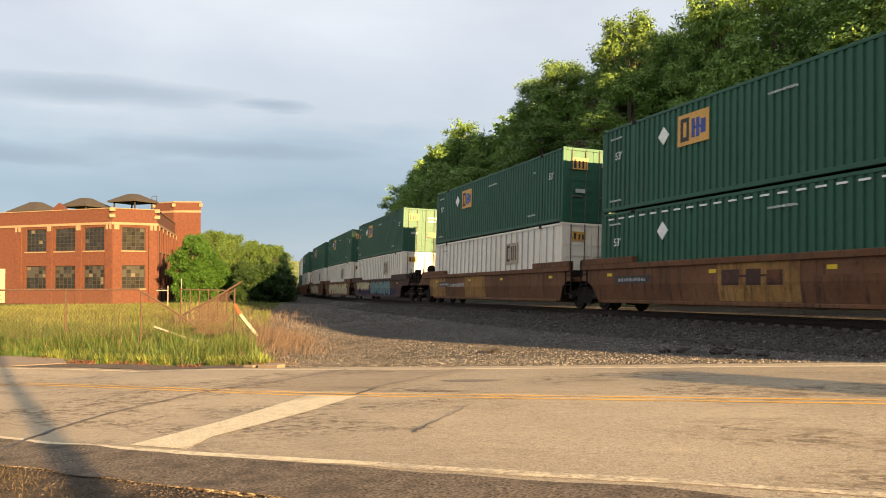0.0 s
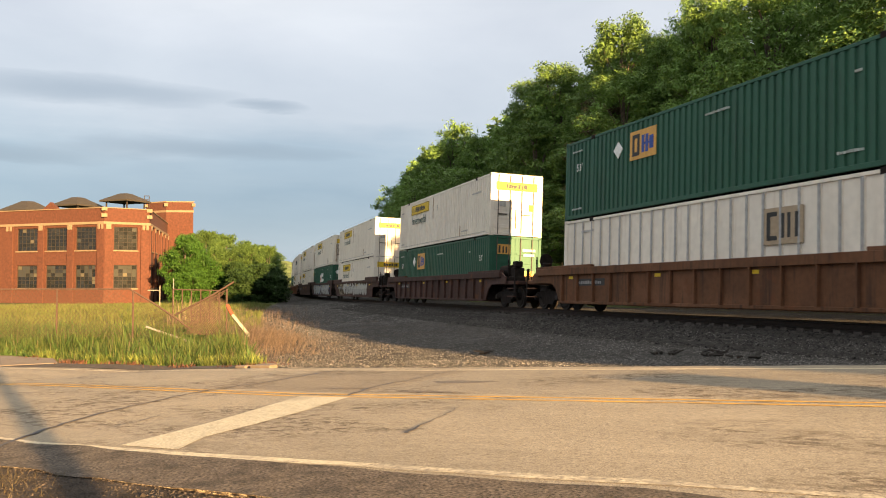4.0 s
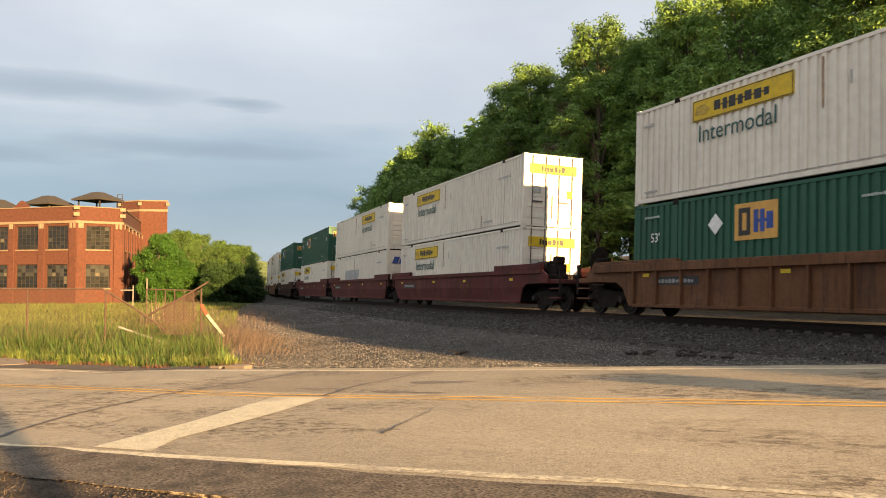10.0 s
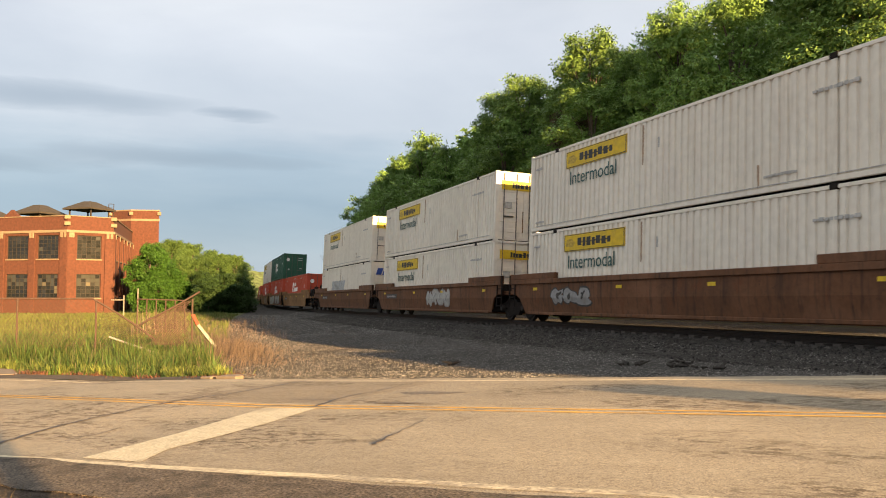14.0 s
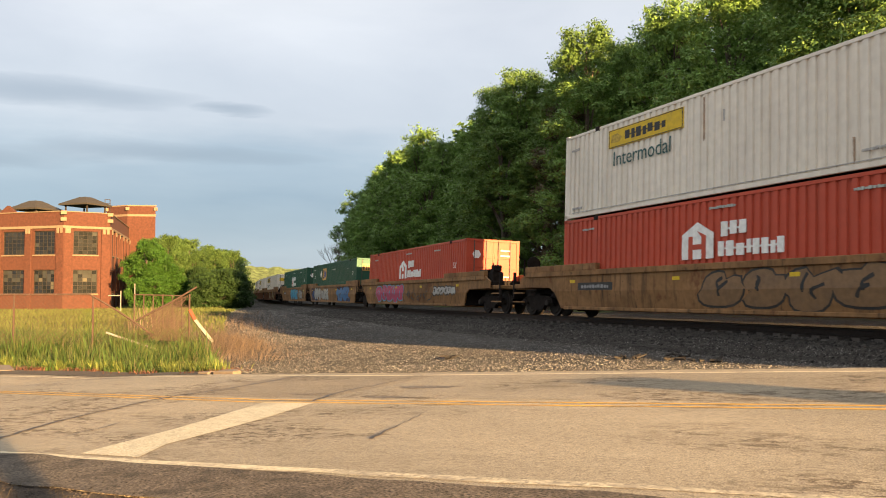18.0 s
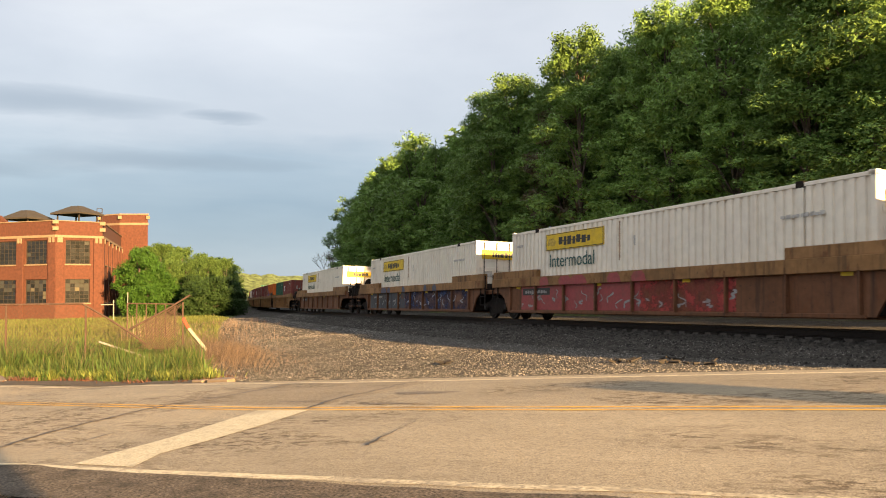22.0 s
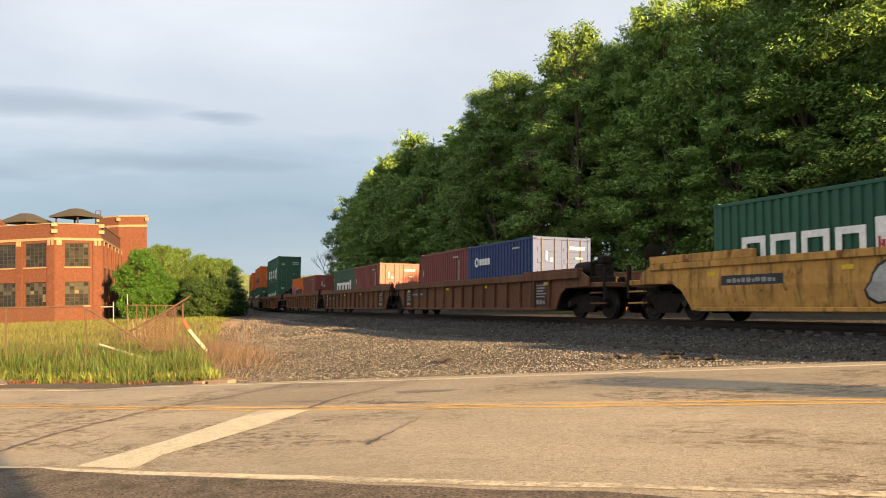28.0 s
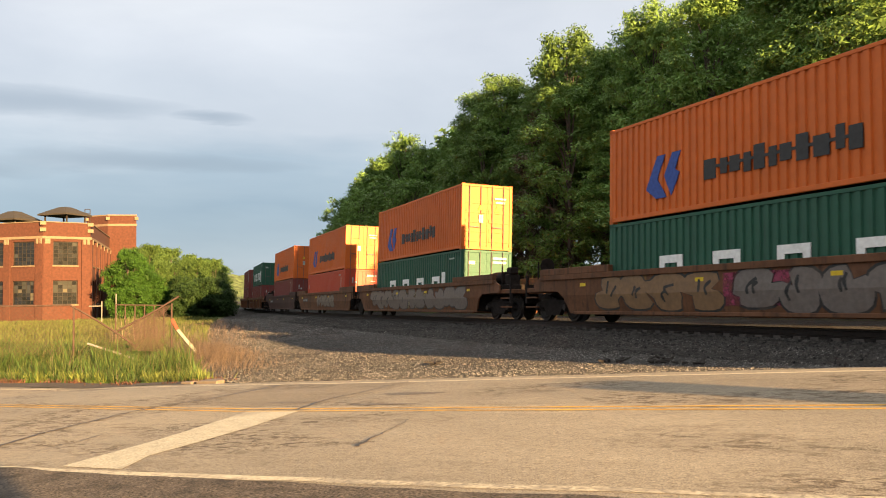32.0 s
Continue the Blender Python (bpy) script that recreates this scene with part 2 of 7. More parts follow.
def ground_z(x, y):
    """Height of the natural ground."""
    a, c = road_ac(x, y)
    xt = max(-230.0, min(120.0, x))
    dt = y - (0.5 * TRACK_K * xt * xt + TRACK_K * xt * (x - xt))
    tz = TRACK_G * max(-110.0, min(40.0, x))
    ad = abs(dt)
    if ad < 1.75:
        return tz - 0.178 - 0.01 * ad
    zr = road_z(a, c) - 0.05
    if dt < 0 and c > -3.9:
        d1, d2 = ad - 1.75, max(0.0, c - 3.7)
        drop = 0.25 * min(1.0, d1 / 1.6)
        if d2 <= 0:
            return zr
        zs = tz - 0.22 - drop * 0.5
        return (zs * d2 + zr * d1) / (d1 + d2) - drop * 0.5 * min(1, d2 / 3)
    if dt < 0:
        return zr + 0.047 * min(1.0, max(0.0, (-c - 4.2) / 0.3)) - 0.02 * min(8.0, max(0.0, -c - 5))
    # beyond the track: a level gravel bed, then a wooded bank
    return tz - 0.2 + 0.11 * min(1.0, (ad - 1.75) / 1.2) + 0.16 * max(0.0, min(30.0, ad - 6.5))


def grid_mesh(name, xs, ys, zf):
    v = [(x, y, zf(x, y)) for y in ys for x in xs]
    n = len(xs)
    f = [(j * n + i, j * n + i + 1, (j + 1) * n + i + 1, (j + 1) * n + i) for j in range(len(ys) - 1) for i in range(n - 1)]
    me = bpy.data.meshes.new(name)
    me.from_pydata(v, [], f)
    for p in me.polygons:
        p.use_smooth = True
    return me


def steps(*knots):
    """Coordinates from (start, step) pairs up to the last start."""
    out = []
    for (a, st), (b, _) in zip(knots, knots[1:]):
        k = max(1, round((b - a) / st))
        out += [a + (b - a) * i / k for i in range(k)]
    return out + [knots[-1][0]]


def ground_material():
    """Grass, gravel and dirt on one sheet, divided by where the road and the track lie."""
    m = bpy.data.materials.new("ground_mix")
    m.use_nodes = True
    nt = m.node_tree
    N, L = nt.nodes.new, nt.links.new
    p = nt.nodes["Principled BSDF"]
    p.inputs["Roughness"].default_value = 0.95
    p.inputs["Specular IOR Level"].default_value = 0.2
    tc = N("ShaderNodeTexCoord")
    at = N("ShaderNodeAttribute"); at.attribute_name = "gravel"

    def noise_ramp(scale, c0, c1, p0=0.35, p1=0.65, detail=6):
        n = N("ShaderNodeTexNoise"); n.inputs["Scale"].default_value = scale; n.inputs["Detail"].default_value = detail
        L(tc.outputs["Object"], n.inputs["Vector"])
        r = N("ShaderNodeValToRGB")
        r.color_ramp.elements[0].position, r.color_ramp.elements[0].color = p0, (*c0, 1)
        r.color_ramp.elements[1].position, r.color_ramp.elements[1].color = p1, (*c1, 1)
        L(n.outputs["Fac"], r.inputs[0])
        return r.outputs[0]

    grass = noise_ramp(1.3, (0.05, 0.072, 0.02), (0.11, 0.125, 0.04))
    vor = N("ShaderNodeTexVoronoi"); vor.inputs["Scale"].default_value = 42
    L(tc.outputs["Object"], vor.inputs["Vector"])
    rs = N("ShaderNodeValToRGB")
    rs.color_ramp.elements[0].color, rs.color_ramp.elements[1].color = (0.011, 0.0103, 0.0094, 1), (0.115, 0.109, 0.1, 1)
    L(vor.outputs["Color"], rs.inputs[0])
    gravel2 = noise_ramp(0.55, (0.62, 0.59, 0.56), (1.0, 1.0, 1.0), 0.3, 0.6)
    coarse = noise_ramp(4.5, (0.55, 0.54, 0.53), (1.25, 1.22, 1.18), 0.32, 0.68, 10)
    g0 = N("ShaderNodeMix"); g0.data_type, g0.blend_type = "RGBA", "MULTIPLY"; g0.inputs[0].default_value = 1
    L(rs.outputs[0], g0.inputs[6]); L(coarse, g0.inputs[7])
    gm = N("ShaderNodeMix"); gm.data_type, gm.blend_type = "RGBA", "MULTIPLY"; gm.inputs[0].default_value = 1
    L(g0.outputs[2], gm.inputs[6]); L(gravel2, gm.inputs[7])
    mx = N("ShaderNodeMix"); mx.data_type = "RGBA"
    wob = N("ShaderNodeTexNoise"); wob.inputs["Scale"].default_value = 2.2; wob.inputs["Detail"].default_value = 5
    L(tc.outputs["Object"], wob.inputs["Vector"])
    sm = N("ShaderNodeMath"); sm.operation = "ADD"; L(at.outputs["Fac"], sm.inputs[0])
    w2 = N("ShaderNodeMath"); w2.operation = "MULTIPLY_ADD"; w2.inputs[1].default_value, w2.inputs[2].default_value = 0.5, -0.25
    L(wob.outputs["Fac"], w2.inputs[0]); L(w2.outputs[0], sm.inputs[1])
    st = N("ShaderNodeMapRange"); st.inputs[1].default_value, st.inputs[2].default_value = 0.42, 0.58
    L(sm.outputs[0], st.inputs[0])
    L(st.outputs[0], mx.inputs[0]); L(grass, mx.inputs[6]); L(gm.outputs[2], mx.inputs[7])
    ad = N("ShaderNodeAttribute"); ad.attribute_name = "dirt"
    dm = N("ShaderNodeMix"); dm.data_type = "RGBA"
    L(ad.outputs["Fac"], dm.inputs[0]); L(mx.outputs[2], dm.inputs[6])
    L(noise_ramp(3.0, (0.03, 0.023, 0.017), (0.08, 0.06, 0.044)), dm.inputs[7])
    L(dm.outputs[2], p.inputs["Base Color"])
    b = N("ShaderNodeBump"); b.inputs["Strength"].default_value = 0.9; b.inputs["Distance"].default_value = 0.05
    L(vor.outputs["Distance"], b.inputs["Height"]); L(b.outputs[0], p.inputs["Normal"])
    return m


def gravel_at(x, y):
    a, c = road_ac(x, y)
    xt = max(-230.0, min(120.0, x))
    dt = y - 0.5 * TRACK_K * xt * xt
    if dt > 6.2:
        return 0.0
    if c < -3.9:
        return 0.75
    if x > -17.6:
        return 1.0
    lim = float(np.interp(-x, (17.6, 29, 36, 58, 90, 130), (13.2, 12.9, 11.2, 9.0, 5.5, 4.0)))
    return max(0.0, min(1.0, 0.5 + (lim + dt) * 0.8))


gx = steps((-1500, 120), (-420, 30), (-150, 4), (-60, 0.8), (-6, 2.0), (30, 10), (120, 60), (900, 1))
gy = steps((-900, 100), (-160, 12), (-40, 2.0), (-21, 0.6), (3, 1.0), (14, 5), (60, 40), (300, 100), (1500, 1))
ground = part("ground", grid_mesh("ground", gx, gy, ground_z), ground_material())
tagged(ground, "grassy field and grey gravel beside the railway", "ground", kind="structure")
lay = ground.data.attributes.new("gravel", "FLOAT", "POINT")
lay.data.foreach_set("value", [gravel_at(v.co.x, v.co.y) for v in ground.data.vertices])
lay = ground.data.attributes.new("dirt", "FLOAT", "POINT")
lay.data.foreach_set("value", [1.0 if road_ac(v.co.x, v.co.y)[1] < -3.9 or (v.co.y - 0.5 * TRACK_K * v.co.x ** 2 > 6.4 and abs(v.co.x) < 140) else 0.0 for v in ground.data.vertices])

# ---- road ----


def asphalt(name, tint):
    m = bpy.data.materials.new(name)
    m.use_nodes = True
    nt = m.node_tree
    N, L = nt.nodes.new, nt.links.new
    p = nt.nodes["Principled BSDF"]
    p.inputs["Roughness"].default_value = 0.85
    p.inputs["Specular IOR Level"].default_value = 0.3
    tc = N("ShaderNodeTexCoord")

    def ramp(scale, stops, stretch=(1, 1, 1), detail=6, rough=0.6):
        turn = N("ShaderNodeMapping"); turn.inputs["Rotation"].default_value = (0, 0, -ROAD_TH)
        L(tc.outputs["Object"], turn.inputs[0])
        mp = N("ShaderNodeMapping"); mp.inputs["Scale"].default_value = stretch
        L(turn.outputs[0], mp.inputs[0])
        n = N("ShaderNodeTexNoise"); n.inputs["Scale"].default_value = scale; n.inputs["Detail"].default_value = detail; n.inputs["Roughness"].default_value = rough
        L(mp.outputs[0], n.inputs["Vector"])
        r = N("ShaderNodeValToRGB")
        r.color_ramp.elements[0].position, r.color_ramp.elements[0].color = stops[0][0], (*stops[0][1], 1)
        r.color_ramp.elements[1].position, r.color_ramp.elements[1].color = stops[1][0], (*stops[1][1], 1)
        L(n.outputs["Fac"], r.inputs[0])
        return r.outputs[0], n.outputs["Fac"]

    def mul(a, b):
        x = N("ShaderNodeMix"); x.data_type, x.blend_type = "RGBA", "MULTIPLY"; x.inputs[0].default_value = 1
        L(a, x.inputs[6]); L(b, x.inputs[7])
        return x.outputs[2]

    grain, gf = ramp(95, [(0.3, (0.145, 0.116, 0.079)), (0.7, (0.495, 0.415, 0.292))], detail=3, rough=0.6)
    broad, _ = ramp(0.45, [(0.3, tuple(0.74 * k for k in tint)), (0.7, tuple(1.06 * k for k in tint))], stretch=(0.5, 1.3, 1))
    blotch, _ = ramp(4.5, [(0.3, (0.86, 0.85, 0.84)), (0.7, (1.05, 1.05, 1.05))], stretch=(0.6, 1.2, 1), detail=8, rough=0.7)
    pits, _ = ramp(24, [(0.36, (0.66, 0.65, 0.64)), (0.52, (1.03, 1.03, 1.03))], detail=6, rough=0.75)
    # scabs where the top coat has worn off, in clusters drawn out along the road
    fleck, _ = ramp(5.0, [(0.46, (0, 0, 0)), (0.495, (1, 1, 1))], stretch=(1.0, 1.7, 1), detail=12, rough=0.8)
    where, _ = ramp(0.6, [(0.5, (1, 1, 1)), (0.6, (0, 0, 0))], stretch=(0.6, 1.2, 1), detail=3)
    sc = N("ShaderNodeMix"); sc.data_type, sc.blend_type = "RGBA", "LIGHTEN"; sc.inputs[0].default_value = 1
    L(fleck, sc.inputs[6]); L(where, sc.inputs[7])
    tone = N("ShaderNodeMix"); tone.data_type = "RGBA"
    tone.inputs[6].default_value, tone.inputs[7].default_value = (0.36, 0.31, 0.265, 1), (1, 1, 1, 1)
    L(sc.outputs[2], tone.inputs[0])
    L(mul(mul(mul(mul(grain, broad), blotch), pits), tone.outputs[2]), p.inputs["Base Color"])
    b = N("ShaderNodeBump"); b.inputs["Strength"].default_value = 0.35; b.inputs["Distance"].default_value = 0.012
    L(gf, b.inputs["Height"]); L(b.outputs[0], p.inputs["Normal"])
    return m


def strip(name, a0, a1, c0, c1, lift, step=0.5, cseg=1, wobble=0.0, thick=0.0, skew=0.0):
    """A band on the road from a0 to a1 along it and c0 to c1 across."""
    n = max(1, round((a1 - a0) / step))
    v, f = [], []
    for i in range(n + 1):
        a = a0 + (a1 - a0) * i / n
        w = wobble * noise.noise(Vector((a * 1.7, c0, 3.0)))
        w2 = wobble * noise.noise(Vector((a * 1.3, c1, 9.0)))
        for j in range(cseg + 1):
            c = c0 + w + (c1 + w2 - c0 - w) * j / cseg + skew * max(-1.0, min(5.0, a))
            v.append((*road_xy(a, c), road_z(a, c) + lift))
    k = cseg + 1
    for i in range(n):
        for j in range(cseg):
            f.append((i * k + j, (i + 1) * k + j, (i + 1) * k + j + 1, i * k + j + 1))
    if thick:
        o = len(v)
        v += [(x, y, z - thick) for x, y, z in v]
        for i in range(n):
            f.append((i * k, o + i * k, o + (i + 1) * k, (i + 1) * k))
            f.append((i * k + cseg, (i + 1) * k + cseg, o + (i + 1) * k + cseg, o + i * k + cseg))
    me = bpy.data.meshes.new(name)
    me.from_pydata(v, [], f)
    bm = bmesh.new(); bm.from_mesh(me); bmesh.ops.recalc_face_normals(bm, faces=bm.faces[:])
    bm.to_mesh(me); bm.free()
    if me.polygons[0].normal.z < 0:
        me.flip_normals()
    return me


M_ASPHALT, M_PATCH = asphalt("old_asphalt", (1.0, 1.0, 1.0)), asphalt("patched_asphalt", (0.78, 0.76, 0.75))
M_CREAM_LINE = mat("worn_cream_paint", (0.53, 0.445, 0.295), 0.85, var=0.25, scale=26, dirt=0.9, dirt_col=(0.3, 0.25, 0.18), dirt_scale=1.2, wear=((0.8, (0.27, 0.225, 0.16), 9.0, (1, 1, 1), 0.52, 0.62), (0.7, (0.2, 0.165, 0.12), 30.0, (1, 1, 1), 0.58, 0.66)))
M_YELLOW_LINE = mat("worn_yellow_paint", (0.55, 0.30, 0.045), 0.8, var=0.25, scale=14, dirt=0.6, dirt_col=(0.17, 0.14, 0.1), dirt_scale=3.0)
M_TAR = mat("crack_tar", (0.045, 0.04, 0.038), 0.6, var=0.3, scale=20)

road = part("road", strip("road", -70, 40, -4.65, 3.78, 0.0, step=0.5, cseg=10, wobble=0.16, thick=0.12), M_ASPHALT)
tagged(road, "worn sunlit two-lane asphalt road with faded lines", "road", kind="structure")


tagged(part("road_patch", strip("road_patch", -1.1, 16, 0.35, 3.35, 0.003, step=0.25, wobble=0.08), asphalt("greyer_asphalt", (0.86, 0.86, 0.87))), "slightly darker resurfaced far lane of asphalt", "road", kind="structure")
tagged(part("road_patch", strip("road_patch", -4.5, -1.15, 0.35, 3.35, 0.003, step=0.25, wobble=0.12), M_PATCH), "darker repaired patch of asphalt", "road", kind="structure")


def marking(name, me, material, label):
    return tagged(part(name, me, material), label, "road marking", kind="structure")


marking("edge_line", strip("edge_line", -60, 30, ROAD_W - 0.24, ROAD_W - 0.13, 0.004, wobble=0.02), M_CREAM_LINE, "thin worn white edge line on the asphalt")
marking("edge_line", strip("edge_line", -60, 2.2, -ROAD_W - 0.305, -ROAD_W - 0.18, 0.004, step=0.25, wobble=0.05, skew=0.036), M_CREAM_LINE, "worn white edge line on the asphalt")
marking("edge_line", strip("edge_line", 2.2, 6.5, -ROAD_W - 0.305, -ROAD_W - 0.18, 0.004, step=0.25, wobble=0.05, skew=0.036),
        mat("flaking_cream_paint", (0.5, 0.42, 0.28), 0.85, var=0.25, scale=26, dirt=0.9, dirt_col=(0.3, 0.25, 0.18), dirt_scale=1.2, wear=((0.85, (0.27, 0.225, 0.16), 5.0, (1, 1, 1), 0.46, 0.6), (0.85, (0.2, 0.165, 0.12), 24.0, (1, 1, 1), 0.5, 0.6))), "flaking white edge line on the asphalt, fading away")
for c in (-0.13, 0.10):
    marking("centre_line", strip("centre_line", -60, 30, c - 0.036, c + 0.036, 0.004, step=0.25, wobble=0.03), M_YELLOW_LINE, "faded yellow centre line on the asphalt")


def stop_bar():
    v, f = [], []
    for a0, a1, c in ((-1.78, -0.92, -0.18), (-1.35, -0.56, -1.4), (-1.04, -0.37, -2.3), (-0.86, -0.25, -3.05), (-0.72, 0.08, -3.62)):
        n = len(v)
        v += [(*road_xy(a, c), road_z(a, c) + 0.006) for a in (a0, a1)]
        if n:
            f.append((n - 2, n - 1, n + 1, n))
    me = bpy.data.meshes.new("stop_bar")
    me.from_pydata(v, [], f)
    if me.polygons[0].normal.z < 0:
        me.flip_normals()
    return me


marking("stop_bar", stop_bar(), mat("worn_bar_paint", (0.5, 0.425, 0.285), 0.85, var=0.3, scale=40, dirt=1.0, dirt_col=(0.31, 0.26, 0.18), dirt_scale=0.9, wear=((0.3, (0.25, 0.21, 0.15), 7.0, (0.5, 1, 1), 0.5, 0.62),)), "wide worn white stop line across the lane")

# ---- railway track ----
M_RAIL = mat("rusty_rail", (0.03, 0.02, 0.015), 0.75, metal=0.1, var=0.3, scale=12)
M_TIE = mat("weathered_tie", (0.05, 0.042, 0.036), 0.9, var=0.35, scale=10, stretch=(1, 6, 1))
RAIL_PROFILE = [(-0.07, 0), (0.07, 0), (0.07, 0.015), (0.012, 0.03), (0.012, 0.125), (0.037, 0.14), (0.037, 0.172), (-0.037, 0.172), (-0.037, 0.14), (-0.012, 0.125), (-0.012, 0.03), (-0.07, 0.015)]


def rail(off):
    v, f = [], []
    n = len(RAIL_PROFILE)
    ss = steps((-230, 5), (-100, 2.5), (60, 1))
    for s in ss:
        m = track_frame(s)
        for y, z in RAIL_PROFILE:
            v.append(tuple(m @ Vector((0, off + y, z - 0.172))))
    for i in range(len(ss) - 1):
        for k in range(n):
            f.append((i * n + k, i * n + (k + 1) % n, (i + 1) * n + (k + 1) % n, (i + 1) * n + k))
    me = bpy.data.meshes.new("rail")
    me.from_pydata(v, [], f)
    return me


track = tagged(empty("railway_track"), "single railway track of rusty rails on wooden ties", "railway track", kind="structure")
for off in (-0.755, 0.755):
    part("rail", rail(off), M_RAIL, track)
tie_mesh = boxes("tie", [(-0.115, 0.115, -1.3, 1.3, -0.17, 0.0)], 0.012)
tie_mesh.materials.append(M_TIE)
for i in range(130):
    s = -68 + i * 0.53
    t = new("tie", tie_mesh)
    t.parent = track
    t.matrix_world = track_frame(s) @ pose(0, random.uniform(-0.04, 0.04), -0.175, 0, 0, random.uniform(-1.5, 1.5))

# ---- the train ----
SPEED = 25.92
M_STEEL = mat("dark_grimy_steel", (0.016, 0.012, 0.010), 0.85, var=0.4, scale=7, spec=0.15)
M_WHEEL = mat("wheel_steel", (0.022, 0.017, 0.014), 0.7, var=0.35, scale=7, spec=0.25)
M_ROD = mat("grimy_rod", (0.10, 0.09, 0.08), 0.6, metal=0.3, var=0.3, scale=12)


def paint(name, col, dirt=0.45, dirt_col=(0.10, 0.065, 0.04), rough=0.55, scale=4):
    return mat(name, col, rough, var=0.07, scale=scale, dirt=dirt, dirt_col=dirt_col, dirt_scale=1.1, stretch=(1.6, 1.6, 0.22), bump=0.05, spec=0.3,
               wear=((0.35, tuple(0.72 * k for k in col), 0.35, (1, 1, 0.6), 0.42, 0.7), (0.55, dirt_col, 2.6, (2.2, 2.2, 0.12), 0.56, 0.74)))


def car_paint(name, col, grime=(0.03, 0.021, 0.016), rust=(0.13, 0.05, 0.022)):
    """Old freight-car paint: sun-bleached areas, rust blooms, dark runs from the top."""
    pale = tuple(min(1, 1.35 * k + 0.012) for k in col)
    return mat(name, col, 0.75, var=0.14, scale=7, dirt=0.5, dirt_col=grime, dirt_scale=0.8, stretch=(1.2, 1.2, 0.5), bump=0.12, spec=0.2, rand_shift=True,
               wear=((0.75, pale, 0.55, (1, 1, 1.3), 0.5, 0.68), (0.85, rust, 1.7, (1, 1, 0.7), 0.57, 0.66), (0.8, grime, 2.4, (2.4, 2.4, 0.14), 0.52, 0.7), (0.7, grime, 6.0, (1, 1, 1), 0.62, 0.7)))


P_GREEN = paint("container_green", (0.021, 0.09, 0.055), 0.35, (0.03, 0.05, 0.04))
P_WHITE = paint("container_white", (0.74, 0.685, 0.59), 0.3, (0.48, 0.4, 0.31))
P_RED = paint("container_red", (0.46, 0.07, 0.035), 0.35, (0.30, 0.075, 0.045))
P_MAROON = paint("container_maroon", (0.18, 0.042, 0.037), 0.35, (0.10, 0.045, 0.035))
P_ORANGE = paint("container_orange", (0.57, 0.125, 0.018), 0.35, (0.38, 0.11, 0.035))
P_NAVY = paint("container_navy", (0.02, 0.045, 0.14), 0.35, (0.05, 0.05, 0.07))
M_LOGO_WHITE = mat("logo_white", (0.75, 0.75, 0.72), 0.6, var=0.1, dirt=0.35, dirt_col=(0.4, 0.38, 0.33), dirt_scale=3)
M_LOGO_YELLOW = mat("logo_yellow", (0.62, 0.42, 0.02), 0.6, var=0.1, dirt=0.5, dirt_col=(0.35, 0.24, 0.06), dirt_scale=2.5)
M_LOGO_AMBER = mat("logo_amber", (0.60, 0.33, 0.08), 0.6, var=0.1, dirt=0.4, dirt_col=(0.35, 0.2, 0.08), dirt_scale=2.5)
M_LOGO_BLACK = mat("logo_black", (0.03, 0.03, 0.03), 0.6, var=0.2)
M_LOGO_TEAL = mat("logo_teal", (0.03, 0.09, 0.085), 0.6, var=0.2)
M_LOGO_BLUE = mat("logo_blue", (0.03, 0.07, 0.28), 0.6, var=0.2)
M_LOGO_RED = mat("logo_red", (0.35, 0.04, 0.04), 0.6, var=0.2)


def corrugated(name, x0, x1, z0, z1, y, depth, pitch, kind="wave"):
    """A side wall between two rails at y (outer face towards -y if y < 0)."""
    sgn = -1 if y < 0 else 1
    n = max(1, round((x1 - x0) / pitch))
    w = (x1 - x0) / n
    prof = [(0.0, 1), (0.5, 1), (0.57, 0), (0.93, 0)] if kind == "wave" else [(0.0, 1), (0.13, 1), (0.135, 0), (0.995, 0)]
    pts = [(x0 + (i + t) * w, y - sgn * depth * (1 - o)) for i in range(n) for t, o in prof] + [(x1, y)]
    v = [(x, yy, z0) for x, yy in pts] + [(x, yy, z1) for x, yy in pts]
    k = len(pts)
    f = [(i, i + 1, k + i + 1, k + i) if sgn < 0 else (i + 1, i, k + i, k + i + 1) for i in range(k - 1)]
    me = bpy.data.meshes.new(name)
    me.from_pydata(v, [], f)
    return me


def slab_shapes(name, shapes, y):
    """Flat painted shapes, each an outline in (x, z), 3 mm thick, in front of y on the near side."""
    return join(name, [prism(name, s, y - 0.006, y + 0.02) for s in shapes])


def rect(x0, x1, z0, z1, slant=0.0):
    return [(x0, z0), (x1, z0), (x1 + slant, z1), (x0 + slant, z1)]


def bars(x, z, h, widths, gap, slant=0.0):
    """A row of plain upright bars in place of lettering."""
    out = []
    for w in widths:
        out.append(rect(x, x + w, z, z + h, slant))
        x += w + gap
    return out


